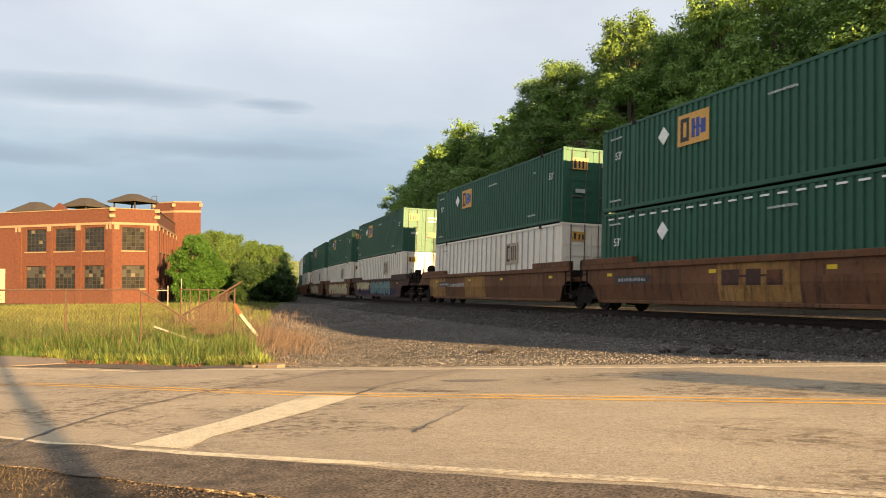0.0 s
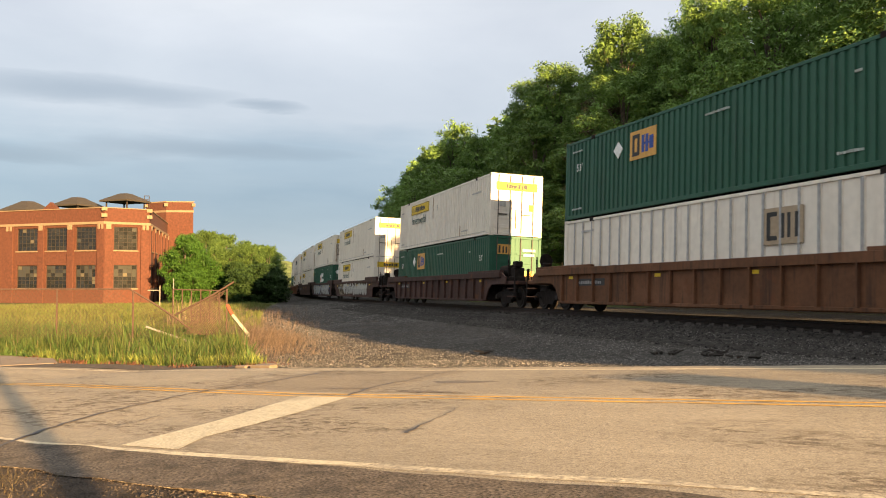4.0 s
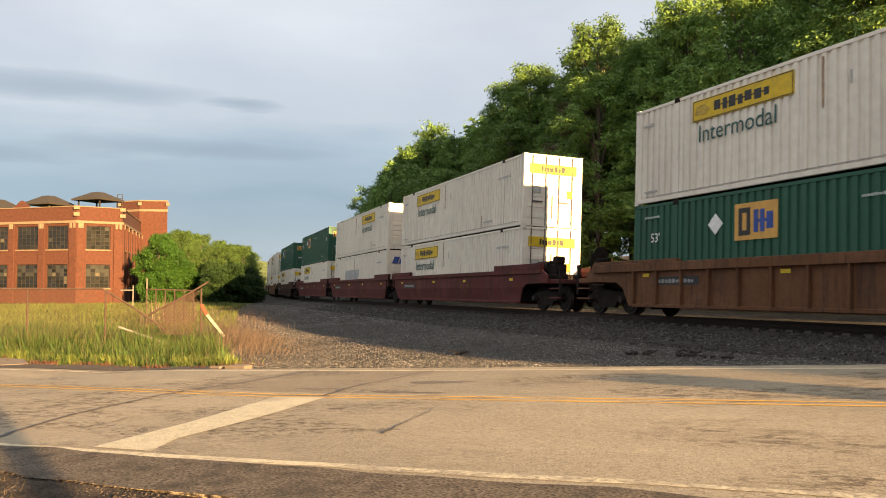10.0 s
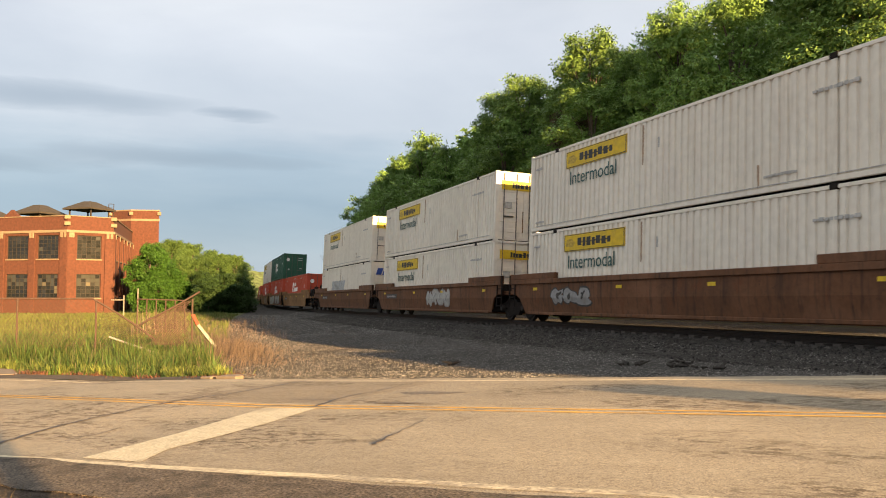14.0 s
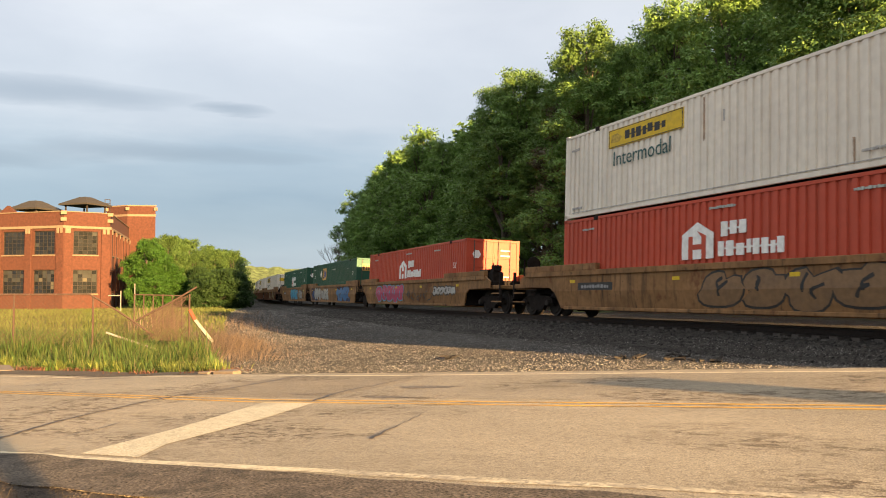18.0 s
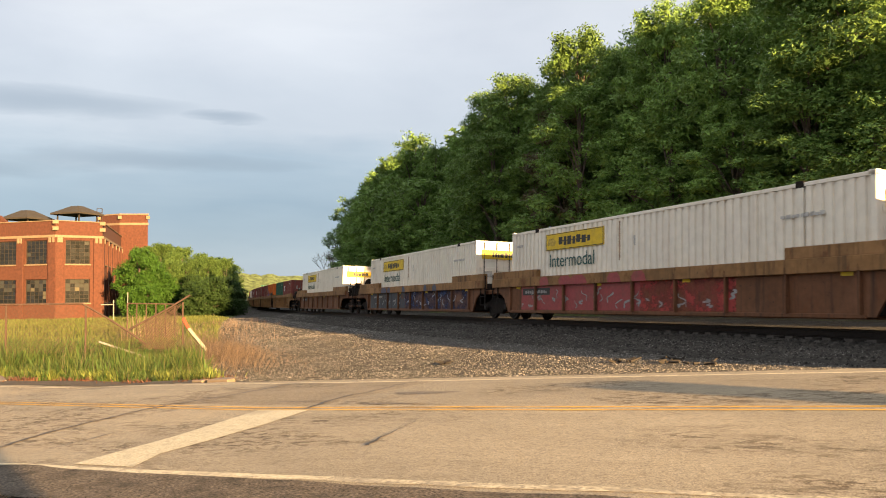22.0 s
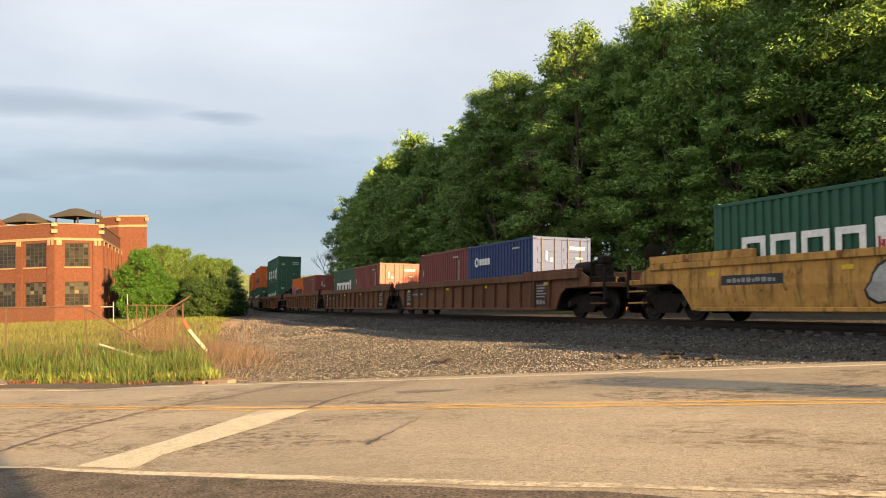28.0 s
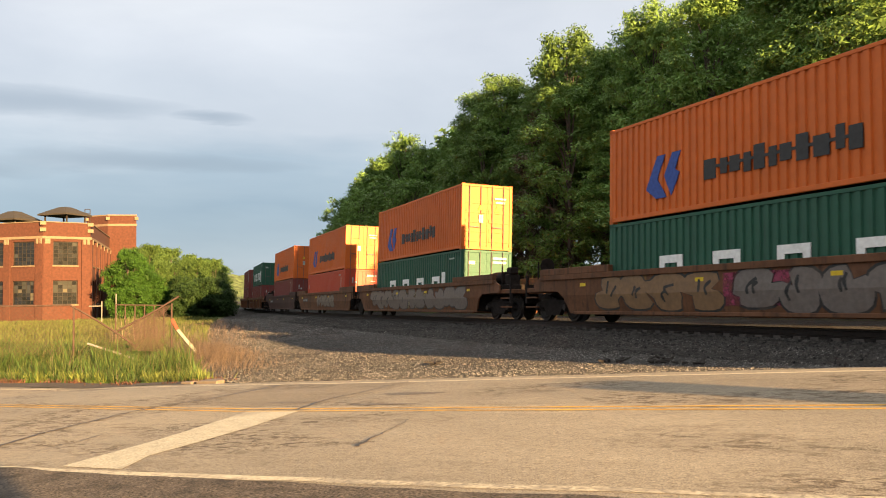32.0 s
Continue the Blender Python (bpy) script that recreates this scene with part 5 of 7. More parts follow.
# centre along the train, half well, left joint, right joint, colour, style, containers from the top down (20-foot pairs: rear, front)
U53 = 8.077
CARS = [
    (8.1, HW53, "a", "s", "brown", "smooth", ["E", "E"]),
    (-24.6 + U53, HW53, "a", "a", "brown", "smooth", ["E", "e"]), (-43.75 + U53, HW53, "s", "a", "brown", "smooth", ["E", "P"]),
    (-67.6 + U53, HW53, "a", "s", "dark", "smooth", ["E", "P"]), (-87.4 + U53, HW53, "a", "a", "brown", "smooth", ["E", "P"]), (-107.1 + U53, HW53, "s", "a", "brown", "smooth", ["E", "P"]),
    (-130.5 + U53, HW53, "s", "s", "brown", "ribbed", ["E", "P"]), (-154.1 + U53, HW53, "s", "s", "dark", "ribbed", ["J", "E"]),
    (-177.8 + U53, HW53, "a", "s", "dark", "smooth", ["J", "J"]), (-197.6 + U53, HW53, "a", "a", "dark", "smooth", ["K", "B"]), (-216.9 + U53, HW53, "s", "a", "dark", "smooth", ["K", "J"]),
    (-240.4 + U53, HW53, "a", "s", "brown", "ribbed", ["S", "J"]), (-260.2 + U53, HW53, "a", "a", "brown", "ribbed", ["J", "B"]), (-279.9 + U53, HW53, "s", "a", "brown", "ribbed", ["J", "E"]),
    (-303.7 + U53, HW53, "a", "s", "maroon", "smooth", ["J", "J"]), (-322.9 + U53, HW53, "a", "a", "maroon", "smooth", ["N", "F"]), (-342.5 + U53, HW53, "s", "a", "maroon", "smooth", ["E", "J"]),
    (-366.3 + U53, HW53, "s", "s", "dark", "smooth", ["E", "J"]),
    (-390.0 + U53, HW53, "a", "s", "brown", "smooth", ["J", "J"]), (-409.3 + U53, HW53, "a", "a", "brown", "smooth", ["J", "J"]), (-428.6 + U53, HW53, "s", "a", "brown", "smooth", ["J", "F"]),
    (-452.7 + U53, HW53, "a", "s", "tan", "smooth", ["R"]), (-471.8 + U53, HW53, "a", "a", "tan", "smooth", ["X", "R"]), (-490.8 + U53, HW53, "s", "a", "tan", "smooth", ["J", "R"]),
    (-515.6 + U53, HW53, "a", "s", "tan", "smooth", ["R"]), (-535.2 + U53, HW53, "a", "a", "tan", "smooth", ["E"]), (-554.6 + U53, HW53, "s", "a", "tan", "smooth", ["B"]),
    (-578.2 + U53, HW53, "a", "s", "rust", "ribbed", ["J"]), (-597.95 + U53, HW53, "a", "a", "rust", "ribbed", ["J"]), (-617.5 + U53, HW53, "s", "a", "rust", "ribbed", ["J"]),
    (-641.0 + U53, HW53, "s", "s", "rust", "ribbed", ["J"]),
    (-654.45, HW40, "a", "s", "tan", "ribbed", ["gm"]), (-669.95, HW40, "a", "a", "tan", "ribbed", ["to"]), (-685.35, HW40, "a", "a", "tan", "ribbed", ["mt"]), (-701.1, HW40, "a", "a", "tan", "ribbed", ["tm"]), (-716.8, HW40, "s", "a", "tan", "ribbed", ["ow"]),
    (-736.1, 6.6, "s", "s", "yellow", "smooth", ["vt"]),
    (-757.95, HW53, "a", "s", "rust", "ribbed", ["tn"]), (-777.35, HW53, "a", "a", "rust", "ribbed", ["vt"]), (-796.8, HW53, "s", "a", "rust", "ribbed", ["ot"]),
    (-820.35, HW53, "s", "s", "rust", "ribbed", ["U", "u"]), (-843.95, HW53, "s", "s", "brown", "smooth", ["H", "u"]),
    (-867.4, HW53, "a", "s", "brown", "smooth", ["H", "u"]), (-887.1, HW53, "a", "a", "brown", "smooth", ["H", "r"]), (-906.5, HW53, "s", "a", "dark", "smooth", ["H", "M"]),
    (-930.1, HW53, "a", "s", "rust", "ribbed", ["u", "M"]), (-949.8, HW53, "s", "a", "rust", "ribbed", ["M", "M"]),
]
SPRAY = {  # index: list of (x0, x1, z0, z1, fill, line, count)
    3: [(-7.3, -2.2, 0.72, 1.44, "cream", "black", 8), (-1.6, 5.2, 0.4, 1.42, "teal", "navy", 9)],
    4: [(-5.6, 7.0, 0.36, 1.32, "cream", "grey", 7)],
    5: [(-6.3, 3.2, 0.38, 1.34, "cream", "grey", 5)],
    8: [(-4.2, 6.4, 0.38, 1.36, "white", "black", 10)],
    9: [(-6.6, 0.0, 0.35, 1.4, "white", "blue", 4), (0.6, 6.6, 0.35, 1.4, "white", "black", 5)],
    19: [(0.2, 3.4, 0.5, 1.3, "white", "grey", 4)], 18: [(-6, -3.5, 0.6, 1.2, "grey", "black", 3)],
    22: [(-6.6, -0.4, 0.34, 1.36, "white", "black", 5), (0.4, 6.0, 0.34, 1.36, "white", "black", 5)],
    23: [(-0.8, 6.4, 0.38, 1.36, "ochre", "black", 5)],
    24: [(-5.9, -0.6, 0.38, 1.36, "pink", "sky", 5), (4.2, 7.2, 0.75, 1.15, "white", "black", 6)],
    25: [(-6.4, -3.8, 0.4, 1.35, "white", "grey", 3), (-3.4, -0.6, 0.4, 1.3, "white", "black", 4), (2.6, 6.6, 0.35, 1.35, "blue", "navy", 2)],
    26: [(-1.4, 3.4, 0.36, 1.36, "sky", "navy", 4), (4.2, 6.4, 0.45, 1.2, "grey", "black", 3)],
    27: [(-0.8, 6.8, 0.36, 1.25, "cream", "black", 6)],
    36: [(-1.2, 4.8, 0.42, 1.34, "white", "black", 4)],
    41: [(-6.5, -1.0, 0.38, 1.38, "ochre", "black", 4), (-0.6, 7.0, 0.36, 1.4, "dull", "black", 6)],
    42: [(-6.5, 7.2, 0.38, 1.4, "dull", "black", 11)],
    43: [(-1.5, 4.0, 0.5, 1.3, "dull", "black", 5)],
}
# older paint showing in panels: index: (x0, x1, z0, z1, colour, label)
PANELS = {
    27: [(4.0, 7.6, 0.36, 1.28, "dark", "dark stained panel")], 28: [(-7.0, 0.3, 0.36, 1.2, "redp", "flat dull red sprayed paint"), (0.3, 4.2, 0.36, 1.2, "haze_red", "faded red paint worn through in patches")], 29: [(-7.5, -1.0, 0.36, 1.2, "grey", "blue-grey overspray"), (-1.0, 7.6, 0.36, 1.2, "haze_dark_blue", "dark blue sprayed paint")],
    1: [(-1.64, 1.36, 0.36, 1.36, "amber", "amber panel with a worn dark mark"), (1.8, 5.6, 0.36, 1.0, "rust", "rusty patch")],
    2: [(-8.6, -5.8, 0.36, 1.42, "amber", "amber paint panel with a black 53"), (-5.3, -2.6, 0.86, 1.06, "grey", "pale worn strokes"), (-2.6, 0.26, 0.36, 1.36, "amber", "amber paint panel")],
    4: [(-5.7, 4.6, 0.36, 1.36, "amber", "cream and amber paint panel")],
    22: [(5.2, 7.9, 0.36, 1.36, "haze_pink", "pink sprayed haze"), (-1.2, 0.6, 0.36, 1.0, "haze_pink", "pink sprayed haze")], 3: [(-6.6, 7.0, 0.36, 0.8, "haze_navy", "violet sprayed haze")],
    8: [(-6.4, -4.0, 0.4, 1.3, "haze_cream", "pale faded paint")], 9: [(4.4, 7.6, 0.4, 1.3, "haze_blue", "blue sprayed haze")], 25: [(-7.8, -5.0, 0.34, 1.42, "haze_blue", "blue rolled paint block"), (2.6, 6.8, 0.34, 1.42, "haze_blue", "blue rolled paint block")],
    26: [(4.6, 7.4, 0.5, 1.3, "haze_cream", "pale yellow paint patch")], 41: [(-5.6, -4.0, 0.8, 1.4, "amber", "amber paint panel"), (-1.0, 1.6, 0.5, 1.3, "haze_pink", "pinkish worn paint")], 42: [(-3, 3, 0.4, 1.2, "haze_cream", "pale faded paint")],
    31: [(-5.9, -4.6, 0.36, 1.36, "dark", "dark end panel"), (4.6, 5.95, 0.36, 1.36, "dark", "dark end panel")],
}
for k in (32, 33, 34, 35):
    PANELS[k] = PANELS[31]
for k in (37, 38, 39):
    PANELS[k] = [(-7.75, -6.4, 0.36, 1.36, "dark", "dark end panel"), (6.3, 7.7, 0.36, 1.36, "dark", "dark end panel")]
# loose sprayed lines: index: (x0, x1, colour, count)
LINES = {28: [(-7.0, 4.0, "grey", 26)], 29: [(-6.8, 7.4, "grey", 26)], 24: [(-0.4, 4.2, "black", 16)]}
MOVING = []


def loose_lines(car, x0, x1, colour, count, seed):
    """Thin bowed sprayed lines that wander over a car's side and up over its chord."""
    r, lines = random.Random(seed), []
    for k in range(count):
        x, z = x0 + (x1 - x0) * (k + r.random()) / count, r.uniform(0.42, 0.8)
        dx, dz = r.uniform(-0.35, 0.45), r.uniform(0.05, 0.4)
        lines.append([(x + dx * q + r.uniform(-0.22, 0.22) * math.sin(math.pi * q), min(1.18, z + dz * q)) for q in (0, 0.25, 0.5, 0.75, 1)])
    for w, some in ((0.02, lines[::2]), (0.032, lines[1::2])):
        part("spray_line", fat_strokes("spray_line", some, w, -1.43), G_COL[colour], car)
    for k in range(count // 5 if colour == "grey" else 0):
        x = x0 + 0.8 * (x1 - x0) * (k + r.random()) / (count // 5)
        w = r.uniform(0.4, 1.1)
        part("spray_fill", prism("spray_fill", [(x, 1.205), (x + w, 1.205), (x + w * 0.9, 1.4), (x + w * 0.7, 1.5), (x + w * 0.15, 1.49), (x - 0.04, 1.36)], -1.531, -1.52), G_COL["redp" if seed % 2 == 0 else "navy"], car)


def panels(car, rows, y, fold):
    for x0, x1, z0, z1, col, label in rows:
        if label == "pale worn strokes":
            part("pale_print", fold(prism("pale_print", comb(x0, z0, z1 - z0, x1 - x0, 11), y - 0.003, y + 0.01)), G_COL["grey"], car, label)
            continue
        p_ = part("paint_panel", fold(prism("paint_panel", rect(x0, x1, z0, z1), y - 0.0015, y + 0.01)), CAR_PAINT[col], car, label)
        if label.endswith("53"):
            me = lettering("53", 0.42)
            me.transform(Matrix.Translation((x0 + 0.1, y - 0.02, z0 + 0.12)))
            part("length_mark", fold(me), M_LOGO_BLACK, p_, "black painted number")
        elif "mark" in label:
            shp = [comb(x0 + 0.15, z0 + 0.42, z1 - z0 - 0.52, 2.5, 3)]
            part("worn_mark", fold(join("worn_mark", [prism("s", s, y - 0.005, y + 0.01) for s in shp])), CAR_PAINT["dark"], p_, "worn dark brown strokes")
        elif "end panel" in label:
            for k in range(5):
                part("pale_print", prism("pale_print", rect(x0 + 0.2, x1 - 0.25 - 0.1 * (k % 3), 1.1 - 0.1 * k, 1.145 - 0.1 * k), y - 0.005, y + 0.01), G_COL["grey"], p_)
            part("pale_print", prism("pale_print", comb(x0 + 0.2, 0.45, 0.16, x1 - x0 - 0.5, 4), y - 0.005, y + 0.01), G_COL["grey"], p_)


def dist_to(i, side):
    """Distance from a unit's centre to its joint on that side."""
    j = i - 1 if side > 0 else i + 1
    if 0 <= j < len(CARS):
        gap = abs(CARS[i][0] - CARS[j][0])
        mine, other = CARS[i][1], CARS[j][1]
        return (gap + (mine - other)) / 2
    return S53


for i, (uc, hw, le, ri, colour, style, load) in enumerate(CARS):
    car = make_car(colour, style, hw, (le, dist_to(i, -1)), (ri, dist_to(i, 1)), (SMOOTH if style == "smooth" else RIBBED) % {"rust": "rusty brown", "dark": "dark brown", "amber": "amber and brown"}.get(colour, colour),
                   2.03 if i in (27, 28, 29, 30, 40, 45, 46) else (0.98 if hw == HW40 else 1.15), "tan" if 27 <= i <= 30 else None,
                   not any(g[0] < -hw + 3.0 and g[1] > -hw + 1.0 for g in SPRAY.get(i, ())))
    for k, (x0, x1, z0, z1, fill, line, cnt) in enumerate(SPRAY.get(i, ())):
        graffiti(car, x0, x1, z0, z1, fill, line, 100 * i + k, cnt, -1.422 if style == "smooth" else -1.425, style == "smooth")
    for row in LINES.get(i, ()):
        loose_lines(car, *row, i)
    panels(car, PANELS.get(i, ()), -1.4205, (lambda q: crease(q)) if style == "smooth" else (lambda q: q))
    MOVING.append((car, uc, 0.0, 0.0))
    z = 0.38
    for item in reversed(load):
        hgt = CONT[item[0]][2]
        if len(item) == 1:
            MOVING.append((copy_thing(CONT[item][0], Matrix()), uc, 0.0, z))
        else:
            for ch, dx in zip(item, (-3.05, 3.05)):
                MOVING.append((copy_thing(CONT[ch][0], Matrix()), uc, dx, z))
        z += hgt
for ob, *_ in CONT.values():
    for o in list(ob.children_recursive) + [ob]:
        bpy.data.objects.remove(o)


def motions():
    """Every car and container runs along the track at one speed."""
    for ob, u, dx, z in MOVING:
        walk(ob, [(t, track_frame(u + SPEED * t) @ pose(dx, 0, z)) for t in range(0, 33, 2)])

# ---- woods ----
M_LEAF = mat("leaf", (0.128, 0.216, 0.052), 0.5, spec=0.1, var=0.25, scale=0.9, bump=0, island=0.3, rand=0.2, translucent=0.1)
M_LEAF_PALE = mat("pale_leaf", (0.092, 0.152, 0.04), 0.55, spec=0.1, var=0.25, scale=0.8, bump=0, island=0.35, rand=0.15, translucent=0.45)
M_LEAF_RICH = mat("rich_leaf", (0.052, 0.12, 0.02), 0.5, spec=0.1, var=0.25, scale=0.9, bump=0, island=0.35, translucent=0.4)
# dark so that the bush reads as shaded: the shade is in this colour
M_LEAF_DARK = mat("shade_tinted_leaf", (0.036, 0.068, 0.02), 0.55, spec=0.1, var=0.25, scale=0.9, bump=0, island=0.35, translucent=0.35)
M_BARK = mat("bark", (0.09, 0.07, 0.055), 0.9, var=0.3, scale=8, stretch=(3, 3, 0.6), bump=0.6)


def leaf_cloud(name, lobes, n, size, rng, droop=0.0, core=0.2):
    """n pointed leaves in sprays over the upper and outer side of each lobe (centre, radii), with coarser foliage within."""
    cen0, rad0 = np.array([l[0] for l in lobes]), np.array([l[1] for l in lobes])
    weight = rad0[:, 0] ** 2; weight = weight / weight.sum()

    def scatter(m, lo, hi, under):
        pick = rng.choice(len(lobes), m, p=weight)
        d = rng.normal(size=(m, 3)); d /= np.linalg.norm(d, axis=1)[:, None]
        d[:, 2] = np.where(d[:, 2] < -under, -d[:, 2], d[:, 2])
        r = lo + (hi - lo) * rng.random(m) ** 0.6
        # ragged lobes: each direction has a reach of its own
        r *= 1 + 0.22 * np.sin(d[:, 0] * 5 + pick * 1.7) * np.sin(d[:, 1] * 6 + 2 * pick) + 0.14 * np.sin(d[:, 2] * 9 + d[:, 0] * 8 + pick)
        return cen0[pick] + d * rad0[pick] * r[:, None], d

    k = 6
    m = n // k
    c, d = scatter(m, 0.72, 1.08, 0.25)
    c = np.repeat(c, k, 0) + rng.normal(size=(m * k, 3)) * size * np.array([1.5, 1.5, 0.8])
    d = np.repeat(d, k, 0)
    m2 = int(n * core)
    c2, d2 = scatter(m2, 0.2, 0.9, 0.8)
    c, d = np.concatenate([c, c2]), np.concatenate([d, d2])
    total = len(c)
    nrm = d * 0.7 + rng.normal(size=(total, 3)) * 0.55 + np.array([0, 0, 0.55])
    nrm /= np.linalg.norm(nrm, axis=1)[:, None]
    a = np.cross(nrm, rng.normal(size=(total, 3))); a /= np.linalg.norm(a, axis=1)[:, None]
    if droop:
        a = a * (1 - droop) + np.array([0, 0, -droop]); a /= np.linalg.norm(a, axis=1)[:, None]
    b = np.cross(nrm, a)
    s = size * (0.6 + 0.8 * rng.random(total))
    s[-m2:] *= 1.7
    s = s[:, None]
    v = np.stack([c - a * s * 0.75 - b * s * 0.5, c - a * s * 0.75 + b * s * 0.5, c + a * s * 1.25], 1).reshape(-1, 3)
    me = bpy.data.meshes.new(name)
    me.from_pydata(v.tolist(), [], np.arange(3 * total).reshape(-1, 3).tolist())
    return me


def make_tree(seed, h, spread, n, size, leaf, low=0.06, lobes_n=50, label="tall leafy deciduous tree at the edge of the wood", group="trees of the wood", name="tree", droop=0.0, lobe=0.25):
    """A tapered trunk with limbs, each carrying a bough of leaves; the crown is a broad dome of separate boughs."""
    rng = np.random.default_rng(seed)
    root = tagged(empty(name), label, "tree" if name == "tree" else "bush", group)
    lobes = []
    top = (rng.normal() * 0.05 * spread, rng.normal() * 0.05 * spread, h * 0.86)
    limbs = [tube("trunk", [(0, 0, -1.5), (0.1, 0.1, h * 0.3), top], 0.018 * h, 0.05, 8)]
    for i in range(lobes_n):
        f = low + (0.95 - low) * ((i + rng.random()) / lobes_n) ** 0.85
        z = h * f
        w = spread * (0.62 + 0.4 * math.sin(math.pi * min(1, f + 0.1))) * math.sqrt(max(0.04, 1 - max(0, (f - 0.62) / 0.40) ** 2))
        ang = i * 2.4 + rng.random() * 1.2
        q = w * (0.45 + 0.5 * rng.random())
        c = (q * math.cos(ang), q * math.sin(ang), z)
        rr = spread * lobe * (0.7 + 0.7 * rng.random()) * (1.0 if f < 0.7 else 0.8)
        lobes.append((c, (rr, rr, rr * (0.6 + 0.25 * rng.random()))))
        if i % 3 == 0:
            limbs.append(tube("limb", [(0.05, 0.05, max(0.3, z * 0.72)), (c[0] * 0.5, c[1] * 0.5, z * 0.92), c], 0.006 * h, 0.015, 4))
    for k in range(5):
        ang = k * 1.3 + rng.random()
        q = spread * 0.32 * (0.4 + rng.random())
        rr = spread * lobe * (0.45 + 0.35 * rng.random())
        lobes.append(((q * math.cos(ang), q * math.sin(ang), h * (0.93 + 0.05 * rng.random()) - rr * 0.5), (rr, rr, rr * 0.95)))
    part("trunk", join("trunk", limbs), M_BARK, root)
    part("crown", leaf_cloud("crown", lobes, n, size, rng, droop), leaf, root)
    return root


def place_tree(src, x, y, h_src, height, turn, width=1.0):
    k = height / h_src
    w = (0.55 + 0.45 * k) * width
    t = copy_thing(src, Matrix())
    t.matrix_world = Matrix.LocRotScale((x, y, ground_z(x, y) - 0.2), Euler((0, 0, turn)), (w, w, k))
    return t


WOOD_TOP = [(-160, 8), (-105, 9.5), (-99, 10.2), (-93, 12.6), (-87.5, 14.2), (-78, 16.6), (-70, 15.9), (-65, 13.2), (-61, 13.2), (-57.5, 16.6), (-50.4, 16.5), (-45.4, 18.0), (-36.7, 17.4), (-33, 17.0), (-30, 14.8), (10, 14.8)]


def wood_top(x):
    return float(np.interp(x, [a for a, _ in WOOD_TOP], [b for _, b in WOOD_TOP]))


TREES = [make_tree(10 + i, 16.0, 3.4 + 0.35 * (i % 3), 30000, 0.08, M_LEAF, lobes_n=96, lobe=0.2) for i in range(4)]
FAR_TREES = [make_tree(20 + i, 16.0, 3.4 + 0.35 * (i % 3), 12500, 0.125, M_LEAF, lobes_n=70, lobe=0.22) for i in range(3)]
TOPS = [make_tree(40 + i, 16.0, 3.6 + 0.4 * (i % 2), 25000, 0.08, M_LEAF, low=0.4, lobes_n=72, lobe=0.2) for i in range(4)]
FAR_TOPS = [make_tree(50 + i, 16.0, 3.6 + 0.4 * (i % 2), 11500, 0.12, M_LEAF, low=0.4, lobes_n=52, lobe=0.22) for i in range(3)]
M_LEAF_BROWN = mat("withered_leaf", (0.09, 0.075, 0.035), 0.6, var=0.3, scale=0.9, bump=0, island=0.35, translucent=0.3)
BROWN = make_tree(60, 16.0, 3.0, 12000, 0.12, M_LEAF_BROWN, label="dull brownish tree with withered leaves in the wood")
rng = random.Random(5)
# the trees whose crowns stand out against the sky: x, y, top, width
for x, y, top, w in ((-115.3, 19.1, 12.2, 0.75), (-106.4, 18.1, 14.4, 0.75), (-98.5, 17.3, 15.6, 0.8), (-89.7, 16.3, 16.8, 0.8), (-79.5, 15.4, 17.6, 1.0), (-73.0, 15.0, 15.6, 0.7), (-64.6, 14.3, 15.0, 0.6),
                     (-58.9, 13.9, 17.4, 0.8), (-54.2, 13.7, 17.6, 0.95), (-44.6, 13.2, 17.9, 0.95), (-40.1, 12.9, 15.8, 0.6), (-35.4, 12.8, 16.6, 0.8), (-31.0, 12.6, 15.8, 0.9), (-25.5, 12.4, 15.0, 1.0)):
    place_tree(rng.choice(TOPS if x > -62 else FAR_TOPS), x, y, 16.0, top - ground_z(x, y), rng.uniform(0, 6.28), w)
for row, (off, dx, lim) in enumerate(((8.0, 3.8, -12.5), (12.5, 4.6, -16.0), (17.5, 6.0, -24.0))):
    x = -118.0
    while x < lim:
        yt = 0.5 * TRACK_K * x * x
        y = yt + off + rng.uniform(-0.9, 0.9)
        y += float(np.interp(x, (-120, -78, -66, -60, -32, -12), (1.0, 1.0, 1.3, 1.9, 1.9, 2.3))) if row == 0 else (1.0 if yt > 5.5 else 0.0)
        top = wood_top(x * 27.7 / (y + 15.7)) * (y + 15.7) / 27.7
        low_x = x < -27
        top *= rng.uniform(0.55, 0.8) if row == 0 else (rng.uniform(0.72, 0.88) if low_x else rng.uniform(0.9, 1.02))
        step = dx * rng.uniform(0.8, 1.2)
        if math.degrees(math.atan2(y + 15.67 - 2.2, -x)) > 16.0:
            brown = row == 0 and abs(x + 44) < 2
            place_tree(BROWN if brown else rng.choice((FAR_TOPS if row == 2 else TOPS if row else TREES) if x > -58 else (FAR_TOPS if row else FAR_TREES)), x, y, 16.0, max(4.0, top - ground_z(x, y)), rng.uniform(0, 6.28))
        x += step

THIN = make_tree(70, 16.0, 3.8, 4200, 0.27, M_LEAF, label="tall leafy tree added to screen the wood")
# trees added mostly out of view on the right, to shade the wood
for x in np.arange(-16, 46, 3.6):
    for off, base in ((12.4, 10.3), (17.4, 17.0)):
        yy = off + 0.175 * (x + 18) + rng.uniform(-0.4, 0.6)
        top = base + 0.166 * (x + 18)
        place_tree(TREES[0] if x < -6 else THIN, x + rng.uniform(-0.8, 0.8), yy, 16.0, min(22.5, top) * rng.uniform(0.95, 1.0) - ground_z(x, yy), rng.uniform(0, 6.28), 1.1)
